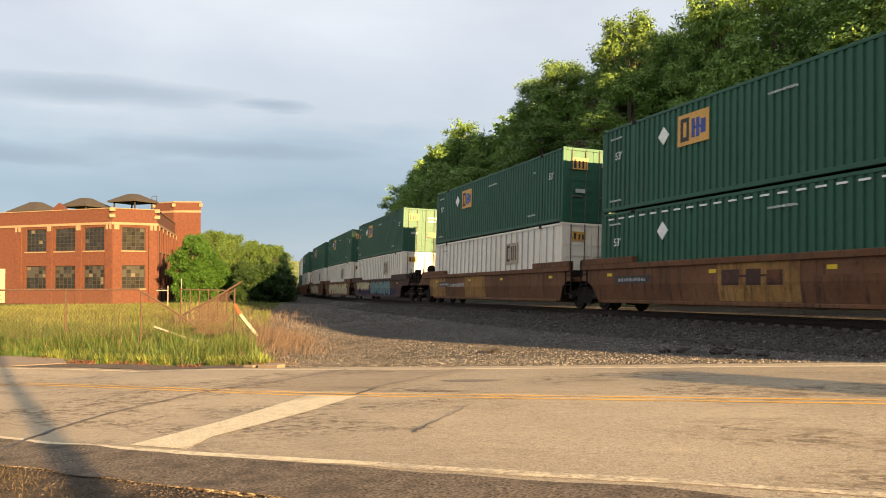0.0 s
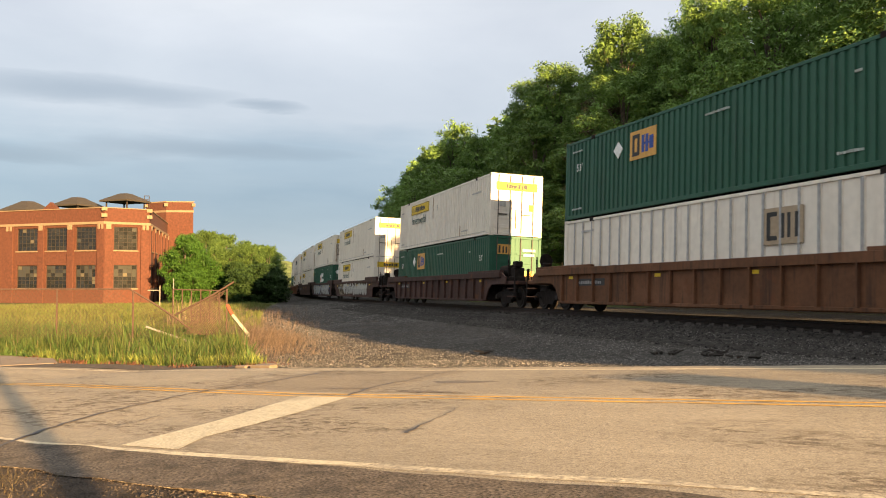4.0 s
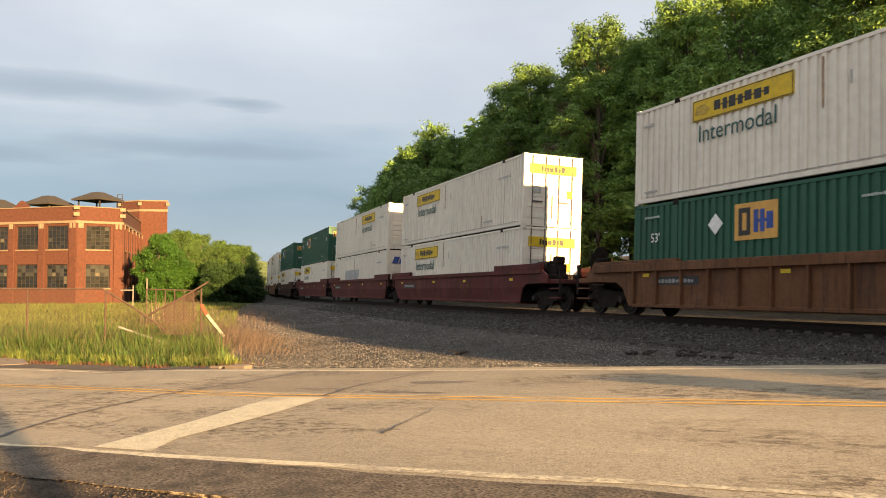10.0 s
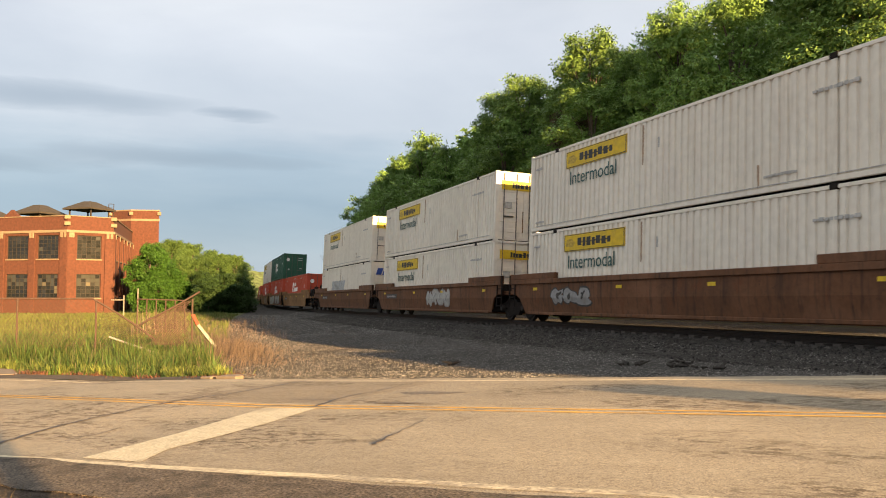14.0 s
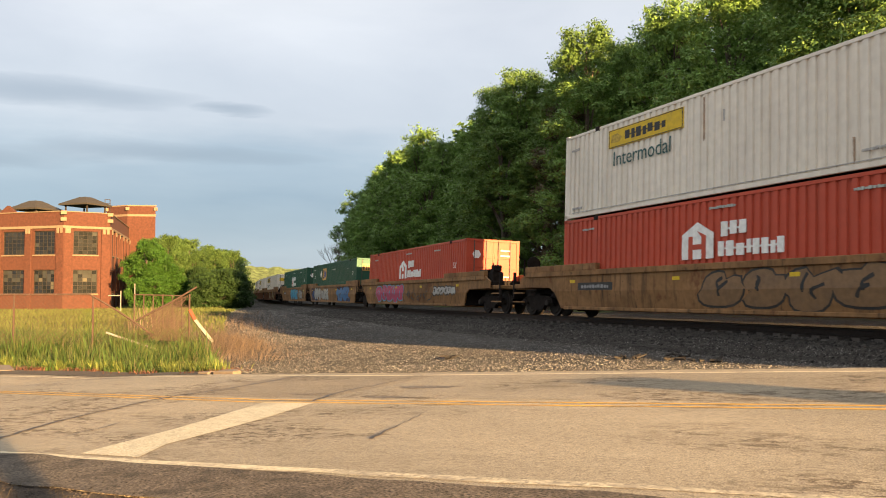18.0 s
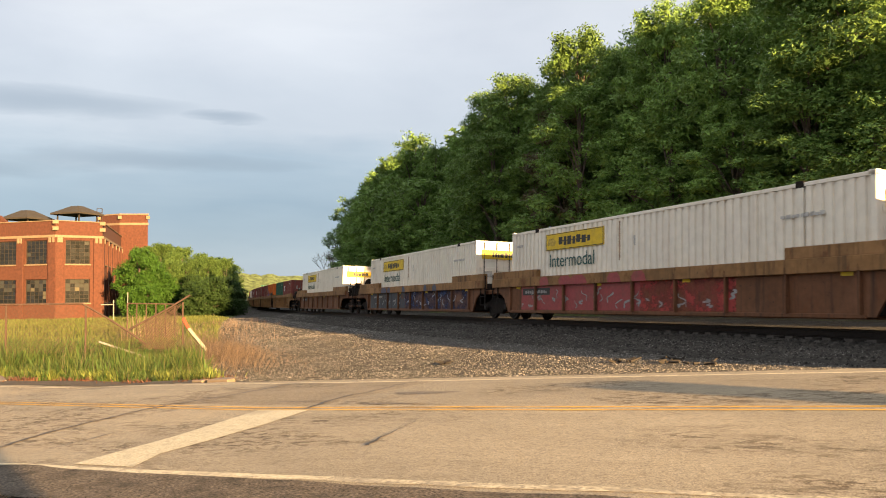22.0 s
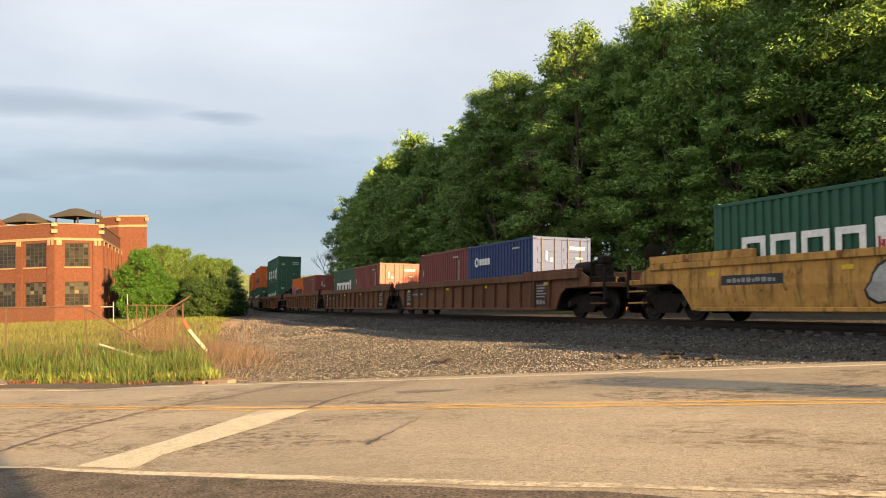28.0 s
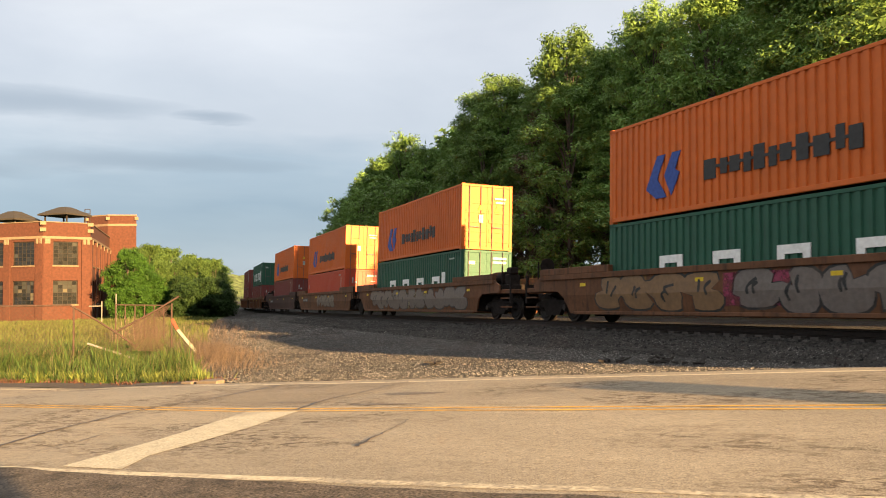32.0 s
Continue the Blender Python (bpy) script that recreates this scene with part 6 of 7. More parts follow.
# taller ones added unseen farther back, to keep sun off the treetops
for x in np.arange(8, 30, 4.4):
    for off, reach in ((21.5, 58), (26.5, 80)):
        yy = off + 0.175 * (x + 18) + rng.uniform(-0.6, 0.6)
        place_tree(THIN, x + rng.uniform(-0.8, 0.8), yy, 16.0, 15.6 + 0.164 * (x + reach) - ground_z(x, yy), rng.uniform(0, 6.28), 0.8)
# a back row added to fill the gaps between the trunks
for x in np.arange(-44, 8, 4.2):
    place_tree(THIN, x, 21.5 + rng.uniform(-1, 1), 16.0, 11.0 * rng.uniform(0.9, 1.1), rng.uniform(0, 6.28), 1.2)

# hidden taller trees added deep on the higher ground, to shade the crowns
for x, y, top in ((-84, 20.5, 16.6), (-78, 20.5, 17.4), (-72, 20.5, 18.0), (-66, 21.0, 18.4), (-60, 21.5, 18.8), (-54, 23.0, 19.6), (-48, 24.0, 20.4), (-42, 24.5, 21.0), (-36, 24.5, 21.0), (-30, 23.0, 20.0), (-24, 20.0, 17.5)):
    place_tree(THIN, x + rng.uniform(-1, 1), y, 16.0, top - ground_z(x, y), rng.uniform(0, 6.28), 1.15)

# low brush along the track's far side, with shade put into its leaf colour
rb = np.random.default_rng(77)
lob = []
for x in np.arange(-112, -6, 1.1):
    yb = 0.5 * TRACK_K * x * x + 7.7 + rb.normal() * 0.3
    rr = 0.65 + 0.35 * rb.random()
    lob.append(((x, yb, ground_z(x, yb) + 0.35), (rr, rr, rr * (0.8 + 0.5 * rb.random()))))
tagged(part("undergrowth", leaf_cloud("undergrowth", lob, 24000, 0.085, rb), mat("shade_tinted_brush", (0.045, 0.055, 0.025), 0.7, spec=0.1, var=0.3, scale=1.0, bump=0, island=0.4)), "low brush along the wood's edge, leaves darkened as shade", "brush", kind="stuff")

# bushes and trees beside the factory and along the far end of the line
BUSH = make_tree(31, 6.0, 2.6, 16000, 0.09, M_LEAF_RICH, low=0.03, lobes_n=60, label="dense bright green bush beside the factory", group="bushes", name="bush", lobe=0.26)
WILLOW = make_tree(32, 10.0, 4.0, 11000, 0.12, M_LEAF_PALE, low=0.05, lobes_n=64, lobe=0.22, label="pale green tree beyond the factory", group="trees beyond the factory", droop=0.3)
DARK_BUSH = make_tree(33, 5.0, 2.8, 10000, 0.11, M_LEAF_DARK, low=0.02, lobes_n=40, label="green bush beside the track, shade put into its leaf colour", group="bushes", name="bush", lobe=0.3)
for x, y, h, w in ((-92.0, -10.9, 7.4, 0.8), (-95.5, -9.6, 6.6, 0.75), (-93.5, -8.4, 5.0, 0.75), (-90.5, -10.2, 4.6, 0.7)):
    place_tree(BUSH, x, y, 6.0, h, rng.uniform(0, 6), w)
for x, y, h, w in ((-96.5, -7.4, 6.6, 0.55), (-98.0, -5.6, 6.4, 0.55), (-112, -7.4, 9.4, 0.75), (-116, -4.4, 9.2, 0.75), (-110, -5.8, 8.2, 0.6), (-113, -2.2, 8.2, 0.6), (-104, -3.4, 7.0, 0.6), (-98.0, -3.2, 6.9, 0.6), (-97.4, -1.2, 6.8, 0.5), (-104, -1.2, 7.0, 0.55),
                   (-115, -0.6, 7.4, 0.65), (-124, 1.0, 8.2, 0.65), (-133, 3.0, 8.4, 0.7), (-145, 4.6, 8.5, 0.8), (-160, 7.5, 9.0, 0.9), (-180, 11.0, 9.4, 0.9), (-205, 16.0, 10.0, 1.0), (-106, -9.4, 8.6, 0.7), (-150, -4.0, 11.2, 1.1), (-175, 0.0, 12.0, 1.2)):
    place_tree(WILLOW, x, y, 10.0, h, rng.uniform(0, 6), w)
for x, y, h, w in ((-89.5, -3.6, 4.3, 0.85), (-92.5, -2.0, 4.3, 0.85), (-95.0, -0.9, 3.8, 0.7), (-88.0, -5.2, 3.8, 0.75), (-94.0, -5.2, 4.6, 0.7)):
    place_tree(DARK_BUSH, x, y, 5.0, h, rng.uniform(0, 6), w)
# low bushes added unseen beside the line, past the crossing, to shade its bed
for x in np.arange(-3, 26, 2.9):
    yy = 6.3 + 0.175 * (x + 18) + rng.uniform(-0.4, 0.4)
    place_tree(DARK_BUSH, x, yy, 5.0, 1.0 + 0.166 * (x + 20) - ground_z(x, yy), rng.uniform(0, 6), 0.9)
for ob in TREES + TOPS + FAR_TREES + FAR_TOPS + [THIN, BROWN, BUSH, WILLOW, DARK_BUSH]:
    for o in list(ob.children_recursive) + [ob]:
        bpy.data.objects.remove(o)


def dead_tree(x, y, h):
    rg = random.Random(8)
    meshes = []

    def grow(p, d, ln, r, depth):
        q = p + d * ln
        meshes.append(tube("branch", [tuple(p), tuple((p + q) / 2 + Vector((rg.uniform(-1, 1), rg.uniform(-1, 1), 0)) * ln * 0.06), tuple(q)], r, r * 0.6, 5))
        if depth:
            for k in range(3 if depth > 1 else 4):
                nd = (d + Vector((rg.uniform(-1, 1), rg.uniform(-1, 1), rg.uniform(-0.1, 0.7))) * 0.75).normalized()
                grow(p + d * ln * rg.uniform(0.6, 1.0), nd, ln * rg.uniform(0.5, 0.72), r * 0.55, depth - 1)

    grow(Vector((0, 0, -0.5)), Vector((0, 0, 1)), h * 0.45, 0.14, 4)
    root = tagged(empty("dead_tree", pose(x, y, ground_z(x, y))), "bare grey dead tree at the end of the wood", "tree")
    part("bare_crown", join("bare_crown", meshes), M_BARK, root)
    return root


dead_tree(-110.0, 14.6, 9.5)


def ridge():
    """Low wooded ridge along the horizon."""
    v, f = [], []
    n = 360
    for i in range(n + 1):
        a = radians(20 + 140 * i / n)
        for rad, h in ((560, 0.0), (600, 1.0), (680, 0.85)):
            top = 14.0 + 4 * noise.noise(Vector((i * 0.07, 0, 0))) + 2.2 * noise.noise(Vector((i * 0.45, 5, 0))) + 1.8 * noise.noise(Vector((i * 1.7, 9, 0)))
            v.append((-rad * math.sin(a), rad * math.cos(a), -3 + h * (top + 3)))
    for i in range(n):
        for j in range(2):
            f.append((i * 3 + j, i * 3 + j + 1, (i + 1) * 3 + j + 1, (i + 1) * 3 + j))
    me = bpy.data.meshes.new("ridge")
    me.from_pydata(v, [], f)
    return me


tagged(part("backdrop", ridge(), mat("far_woods", (0.075, 0.10, 0.035), 0.9, var=0.6, scale=0.35, bump=1.0, bump_scale=0.5)), "low wooded ridge along the horizon", "backdrop", kind="structure")

# ---- brick factory ----
M_BRICK = mat("brick_wall", (0.068, 0.0245, 0.0145), 0.9, var=0.25, scale=4.0, dirt=0.35, dirt_col=(0.06, 0.022, 0.014), dirt_scale=1.4, bump=0.3)
M_STONE = mat("pale_stone", (0.17, 0.125, 0.08), 0.85, var=0.15, scale=6, dirt=0.4, dirt_col=(0.11, 0.07, 0.045))
M_ROOF = mat("grey_roof", (0.032, 0.027, 0.021), 0.85, var=0.2, scale=3)
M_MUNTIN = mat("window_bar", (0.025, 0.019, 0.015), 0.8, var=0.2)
M_CREAM = mat("cream_board", (0.28, 0.22, 0.14), 0.85, var=0.1)


def pane_material(name, pale):
    """Grimy factory glass; a few panes are pale boards or frosted."""
    m = bpy.data.materials.new(name)
    m.use_nodes = True
    nt = m.node_tree
    N, L = nt.nodes.new, nt.links.new
    p = nt.nodes["Principled BSDF"]
    oi = N("ShaderNodeObjectInfo")
    r = N("ShaderNodeValToRGB")
    r.color_ramp.interpolation = "CONSTANT"
    e = r.color_ramp.elements
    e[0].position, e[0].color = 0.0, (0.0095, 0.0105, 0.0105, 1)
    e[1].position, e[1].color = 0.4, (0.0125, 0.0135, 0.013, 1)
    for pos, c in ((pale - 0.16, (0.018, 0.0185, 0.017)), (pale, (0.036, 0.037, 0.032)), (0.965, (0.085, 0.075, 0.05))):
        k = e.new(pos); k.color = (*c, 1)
    L(oi.outputs["Random"], r.inputs[0]); L(r.outputs[0], p.inputs["Base Color"])
    p.inputs["Roughness"].default_value = 0.2
    p.inputs["Specular IOR Level"].default_value = 0.5
    return m


M_PANE, M_PANE_LOW = pane_material("grimy_pane", 0.92), pane_material("dusty_pane", 0.42)
FACTORY = tagged(empty("factory_building", pose(-96.27, -19.07, 0)), "two-storey derelict red brick factory with large windows", "building")
P_M, P_0, P_1, P_2, P_3 = (-125.1, -52.7), (-105.61, -29.97), (-96.27, -19.07), (-97.71, -14.43), (-132.96, -10.25)
Z_BASE, SILLS, HEADS, Z_TOP = -1.7, (-0.03, 4.18), (2.56, 6.74), 8.75


def pierced(name, x0, x1, z0, z1, y0, y1, holes):
    """One upright plate with rectangular holes (x0, x1, z0, z1) cut through it."""
    xs = sorted({x0, x1, *[h[0] for h in holes], *[h[1] for h in holes]})
    zs = sorted({z0, z1, *[h[2] for h in holes], *[h[3] for h in holes]})
    v, f, seen = [], [], {}

    def at(i, j, k):
        if (i, j, k) not in seen:
            seen[(i, j, k)] = len(v)
            v.append((xs[i], y1 if k else y0, zs[j]))
        return seen[(i, j, k)]

    def solid(i, j):
        if not (0 <= i < len(xs) - 1 and 0 <= j < len(zs) - 1):
            return False
        cx, cz = (xs[i] + xs[i + 1]) / 2, (zs[j] + zs[j + 1]) / 2
        return not any(h[0] < cx < h[1] and h[2] < cz < h[3] for h in holes)

    for i in range(len(xs) - 1):
        for j in range(len(zs) - 1):
            if not solid(i, j):
                continue
            f.append((at(i, j, 0), at(i + 1, j, 0), at(i + 1, j + 1, 0), at(i, j + 1, 0)))
            f.append((at(i, j, 1), at(i, j + 1, 1), at(i + 1, j + 1, 1), at(i + 1, j, 1)))
            for di, dj, p, q in ((-1, 0, (i, j), (i, j + 1)), (1, 0, (i + 1, j + 1), (i + 1, j)), (0, -1, (i + 1, j), (i, j)), (0, 1, (i, j + 1), (i + 1, j + 1))):
                if not solid(i + di, j + dj):
                    f.append((at(*p, 0), at(*q, 0), at(*q, 1), at(*p, 1)))
    me = bpy.data.meshes.new(name)
    me.from_pydata(v, [], f)
    return me


M_BARS = mat("steel_glazing_bar", (0.022, 0.018, 0.014), 0.8, var=0.2)


def facade(a, b, openings, pilasters, cols=5):
    """A brick wall from a to b (outside on the right), with window openings through both storeys."""
    d = Vector((b[0] - a[0], b[1] - a[1], 0))
    ln, ang = d.length, math.atan2(d.y, d.x)
    m = Matrix.Translation((a[0], a[1], 0)) @ Matrix.Rotation(ang, 4, "Z")
    inv = FACTORY.matrix_world.inverted()

    def put(name, me, material, parent=None, label=""):
        o = part(name, me, material, parent or FACTORY, label)
        if parent is None:
            o.matrix_basis = inv @ m
        return o

    holes = [(x0, x1, z0, z1) for x0, x1 in openings for z0, z1 in zip(SILLS, HEADS)]
    put("wall", pierced("wall", 0.0, ln, Z_BASE, Z_TOP, 0.0, 0.4, holes), M_BRICK)
    put("coping", boxes("coping", [(-0.06, ln + 0.06, -0.1, 0.5, Z_TOP, Z_TOP + 0.1)], 0.02), M_STONE, None, "pale stone coping")
    put("cornice", boxes("cornice", [(-0.08, ln + 0.08, -0.14, 0.0, 7.0, 7.28)], 0.02), M_STONE, None, "pale stone band")
    for x0, x1 in pilasters:
        put("pilaster", boxes("pilaster", [(x0, x1, -0.16, 0.0, Z_BASE, 6.98)], 0.02), M_BRICK)
        for xx in ((x0 + 0.12), (x1 - 0.42)):
            put("bracket", boxes("bracket", [(xx, xx + 0.3, -0.26, -0.16, 6.45, 7.0)], 0.03), M_STONE, None, "pale stone bracket")
    for x0, x1 in openings:
        for z0, z1 in zip(SILLS, HEADS):
            w = put("window", boxes("window", [(x0, x0 + 0.07, 0.16, 0.24, z0, z1), (x1 - 0.07, x1, 0.16, 0.24, z0, z1), (x0, x1, 0.16, 0.24, z1 - 0.07, z1), (x0, x1, 0.16, 0.24, z0, z0 + 0.07)]), M_MUNTIN, None, "steel-framed factory window with grimy panes")
            put("sill", boxes("sill", [(x0 - 0.1, x1 + 0.1, -0.1, 0.2, z0 - 0.14, z0)], 0.015), M_STONE, w, "pale stone sill")
            rows = 6
            cw, rh = (x1 - x0 - 0.14) / cols, (z1 - z0 - 0.14) / rows
            pm = boxes("pane", [(0.02, cw - 0.02, 0.0, 0.015, 0.02, rh - 0.02)]); pm.materials.append(M_PANE)
            pl = pm.copy(); pl.materials.clear(); pl.materials.append(M_PANE_LOW)
            for i in range(cols):
                for j in range(rows):
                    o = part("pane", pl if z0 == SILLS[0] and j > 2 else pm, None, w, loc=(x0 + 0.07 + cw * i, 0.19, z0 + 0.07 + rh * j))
                    o.rotation_euler = (radians(random.uniform(-2, 2)), 0, radians(random.uniform(-2, 2)))
            gaps = [(x0 + 0.07 + cw * i + 0.02, x0 + 0.07 + cw * (i + 1) - 0.02, z0 + 0.07 + rh * j + 0.02, z0 + 0.07 + rh * (j + 1) - 0.02) for i in range(cols) for j in range(rows)]
            put("glazing_grid", pierced("glazing_grid", x0 + 0.05, x1 - 0.05, z0 + 0.05, z1 - 0.05, 0.165, 0.215, gaps), M_BARS, w)
            # a flat dark sheet stands in for the unlit room
            put("dark_room", boxes("dark_room", [(x0 - 0.02, x1 + 0.02, 0.5, 0.55, z0 - 0.05, z1 + 0.05)]), M_MUNTIN, w, "dark sheet behind the panes in place of the unlit interior")


L01 = math.dist(P_0, P_1)
opn = [(L01 - 12.48, L01 - 9.44), (L01 - 8.2, L01 - 5.22), (L01 - 3.98, L01 - 1.13)]
facade(P_0, P_1, opn, [(0.35, 1.4), (5.15, 5.95), (9.3, 10.2), (13.5, L01 + 0.16)])
LM0 = math.dist(P_M, P_0)
facade(P_M, P_0, [], [(LM0 - 4.0, LM0 - 3.2)])
L12 = math.dist(P_1, P_2)
facade(P_1, P_2, [(1.03, 3.56)], [(0.0, 0.8), (3.9, L12)])
facade(P_2, P_3, [(x, x + 3.0) for x in np.arange(1.4, 20, 4.3)], [(x - 1.05, x - 0.3) for x in np.arange(1.4, 35, 4.3)])
FI = FACTORY.matrix_world.inverted()


def fpart(name, me, material, label=""):
    o = part(name, me, material, FACTORY, label)
    o.matrix_basis = FI.copy()
    return o


fpart("roof", prism("roof", [(P_M[0], P_M[1]), (P_0[0], P_0[1]), (P_1[0], P_1[1]), (P_2[0], P_2[1]), (P_3[0], P_3[1])], 0, 0.2), M_ROOF, "flat grey roof")
rm = FACTORY.children[-1].data
for vtx in rm.vertices:
    vtx.co = (vtx.co.x, vtx.co.z, 7.9 + vtx.co.y)
for x, y in (P_1, P_2):
    for z in (7.75, 8.45):
        fpart("stone_block", boxes("stone_block", [(x - 0.3, x + 0.28, y - 0.3, y + 0.3, z, z + 0.4)], 0.02), M_STONE, "pale stone block at the corner")


def tower():
    """Square stair tower that rises above the roof."""
    c = Vector((-120.2, -12.0, 0))
    # corner facing the camera, and the two faces that run from it
    a, b = c + Vector((-3.0, -2.6, 0)), c + Vector((0.9, 3.6, 0))
    far = a + b - c
    ring_ = [c, b, far, a]
    v = [(p.x, p.y, z) for z in (-1.7, 11.75) for p in ring_]
    me = bpy.data.meshes.new("tower_wall")
    me.from_pydata(v, [], [(0, 1, 5, 4), (1, 2, 6, 5), (2, 3, 7, 6), (3, 0, 4, 7), (4, 5, 6, 7)])
    fpart("tower_wall", me, M_BRICK, "brick stair tower")
    for z, t, o in ((10.35, 0.3, 1.02), (11.75, 0.16, 1.035)):
        mid = (a + b) / 2
        rr = [mid + (p - mid) * o for p in ring_]
        v = [(p.x, p.y, q) for q in (z, z + t) for p in rr]
        m2 = bpy.data.meshes.new("tower_band")
        m2.from_pydata(v, [], [(0, 1, 5, 4), (1, 2, 6, 5), (2, 3, 7, 6), (3, 0, 4, 7), (4, 5, 6, 7), (3, 2, 1, 0)])
        fpart("tower_band", m2, M_STONE, "pale stone band")
    for p in ring_[:2] + ring_[3:]:
        fpart("stone_block", boxes("stone_block", [(p.x - 0.25, p.x + 0.25, p.y - 0.25, p.y + 0.25, 11.15, 11.6)], 0.02), M_STONE, "pale stone block")


tower()


def ventilator(x, y, w, z_eave, z_top):
    """A hipped roof on short posts."""
    h = w / 2
    v = [(-h, -h, z_eave), (h, -h, z_eave), (h, h, z_eave), (-h, h, z_eave), (-0.5, -0.5, z_top), (0.5, -0.5, z_top), (0.5, 0.5, z_top), (-0.5, 0.5, z_top),
         (-h, -h, z_eave - 0.18), (h, -h, z_eave - 0.18), (h, h, z_eave - 0.18), (-h, h, z_eave - 0.18)]
    f = [(0, 1, 5, 4), (1, 2, 6, 5), (2, 3, 7, 6), (3, 0, 4, 7), (4, 5, 6, 7), (8, 9, 1, 0), (9, 10, 2, 1), (10, 11, 3, 2), (11, 8, 0, 3), (11, 10, 9, 8)]
    me = bpy.data.meshes.new("hipped_roof")
    me.from_pydata(v, [], f)
    me.transform(Matrix.Translation((x, y, 0)) @ Matrix.Rotation(radians(48), 4, "Z"))
    o = fpart("hipped_roof", me, M_ROOF, "dark hipped ventilator roof on posts")
    for sx in (-0.75, 0.75):
        for sy in (-0.7, 0.7):
            pm = boxes("roof_post", [(sx * h - 0.07, sx * h + 0.07, sy * h - 0.07, sy * h + 0.07, 7.9, z_eave)])
            pm.transform(Matrix.Translation((x, y, 0)) @ Matrix.Rotation(radians(48), 4, "Z"))
            part("roof_post", pm, M_MUNTIN, o)


ventilator(-107.1, -17.1, 4.2, 10.55, 11.45)
ventilator(-109.3, -22.6, 4.2, 10.0, 11.0)
ventilator(-111.5, -28.3, 4.6, 9.35, 10.55)
gable = prism("gable", [(-1.6, 8.6), (1.6, 8.6), (0.0, 9.75)], 0, 0.4)
gable.transform(Matrix.Translation((-102.5, -25.0, 0)) @ Matrix.Rotation(math.atan2(10.9, 9.34), 4, "Z"))
fpart("gable", gable, M_BRICK, "small brick gable on the parapet")
lad = [tube("l", [(-113.5, -14.6 + dy, 8), (-113.5, -14.6 + dy, 11.9)], 0.05, sides=5) for dy in (-0.3, 0.3)] + [tube("l", [(-113.5, -14.9, z), (-113.5, -14.3, z)], 0.04, sides=5) for z in np.arange(8.4, 12, 0.5)]
fpart("roof_ladder", join("roof_ladder", lad), M_MUNTIN, "dark caged roof ladder")
fpart("boarded_door", boxes("boarded_door", [(-106.6, -106.4, -31.6, -29.6, -1.6, 2.3)]), M_CREAM, "cream boarded doorway")

# ---- roadside: grass, weeds, fence, stones ----


def near_ground(x, y):
    a, c = road_ac(x, y)
    if -4.5 < c < 3.75:
        return road_z(a, c)
    return ground_z(x, y)


def blades(name, spots, material, label, category, curl=0.35):
    """Thin bent blades: (x, y, height, width, lean direction, lean)."""
    v, f = [], []
    for x, y, h, w, ang, lean in spots:
        z = near_ground(x, y) - 0.02
        ca, sa = math.cos(ang), math.sin(ang)
        dx, dy = -sa * w / 2, ca * w / 2
        o = len(v)
        m, t = lean * h * curl, lean * h
        v += [(x - dx, y - dy, z), (x + dx, y + dy, z), (x + ca * m + dx * 0.8, y + sa * m + dy * 0.8, z + h * 0.6), (x + ca * m - dx * 0.8, y + sa * m - dy * 0.8, z + h * 0.6), (x + ca * t, y + sa * t, z + h)]
        f += [(o, o + 1, o + 2, o + 3), (o + 3, o + 2, o + 4)]
    me = bpy.data.meshes.new(name)
    me.from_pydata(v, [], f)
    return tagged(part(name, me, material), label, category, kind="stuff")


M_GRASS = mat("tall_grass", (0.125, 0.148, 0.044), 0.6, spec=0.1, var=0.35, scale=0.9, bump=0, island=0.45, translucent=0.4, dirt=0.9, dirt_col=(0.045, 0.085, 0.035), dirt_scale=0.9)
M_HERB = mat("broad_weeds", (0.075, 0.125, 0.035), 0.6, spec=0.1, var=0.3, scale=1.2, bump=0, island=0.35, translucent=0.35)
M_LAWN = mat("field_grass", (0.118, 0.135, 0.04), 0.7, spec=0.1, var=0.3, scale=0.35, bump=0, island=0.22, translucent=0.35)
M_DRY = mat("dry_weeds", (0.165, 0.122, 0.09), 0.8, spec=0.1, var=0.3, scale=1.0, bump=0, island=0.4, translucent=0.25)
M_RED_WEED = mat("leaf_litter", (0.10, 0.045, 0.026), 0.8, var=0.35, bump=0, island=0.5)
M_STRAW = mat("straw", (0.1, 0.077, 0.04), 0.8, spec=0.1, var=0.2, bump=0, island=0.35)



def grass_edge(a):
    """How far from the centre line the verge begins."""
    return float(np.interp(a, (-30, -19.6, -16.7, -15.0, -12.0, -9.7, -8.0), (9.5, 7.7, 6.5, 5.6, 5.35, 4.85, 4.7)))


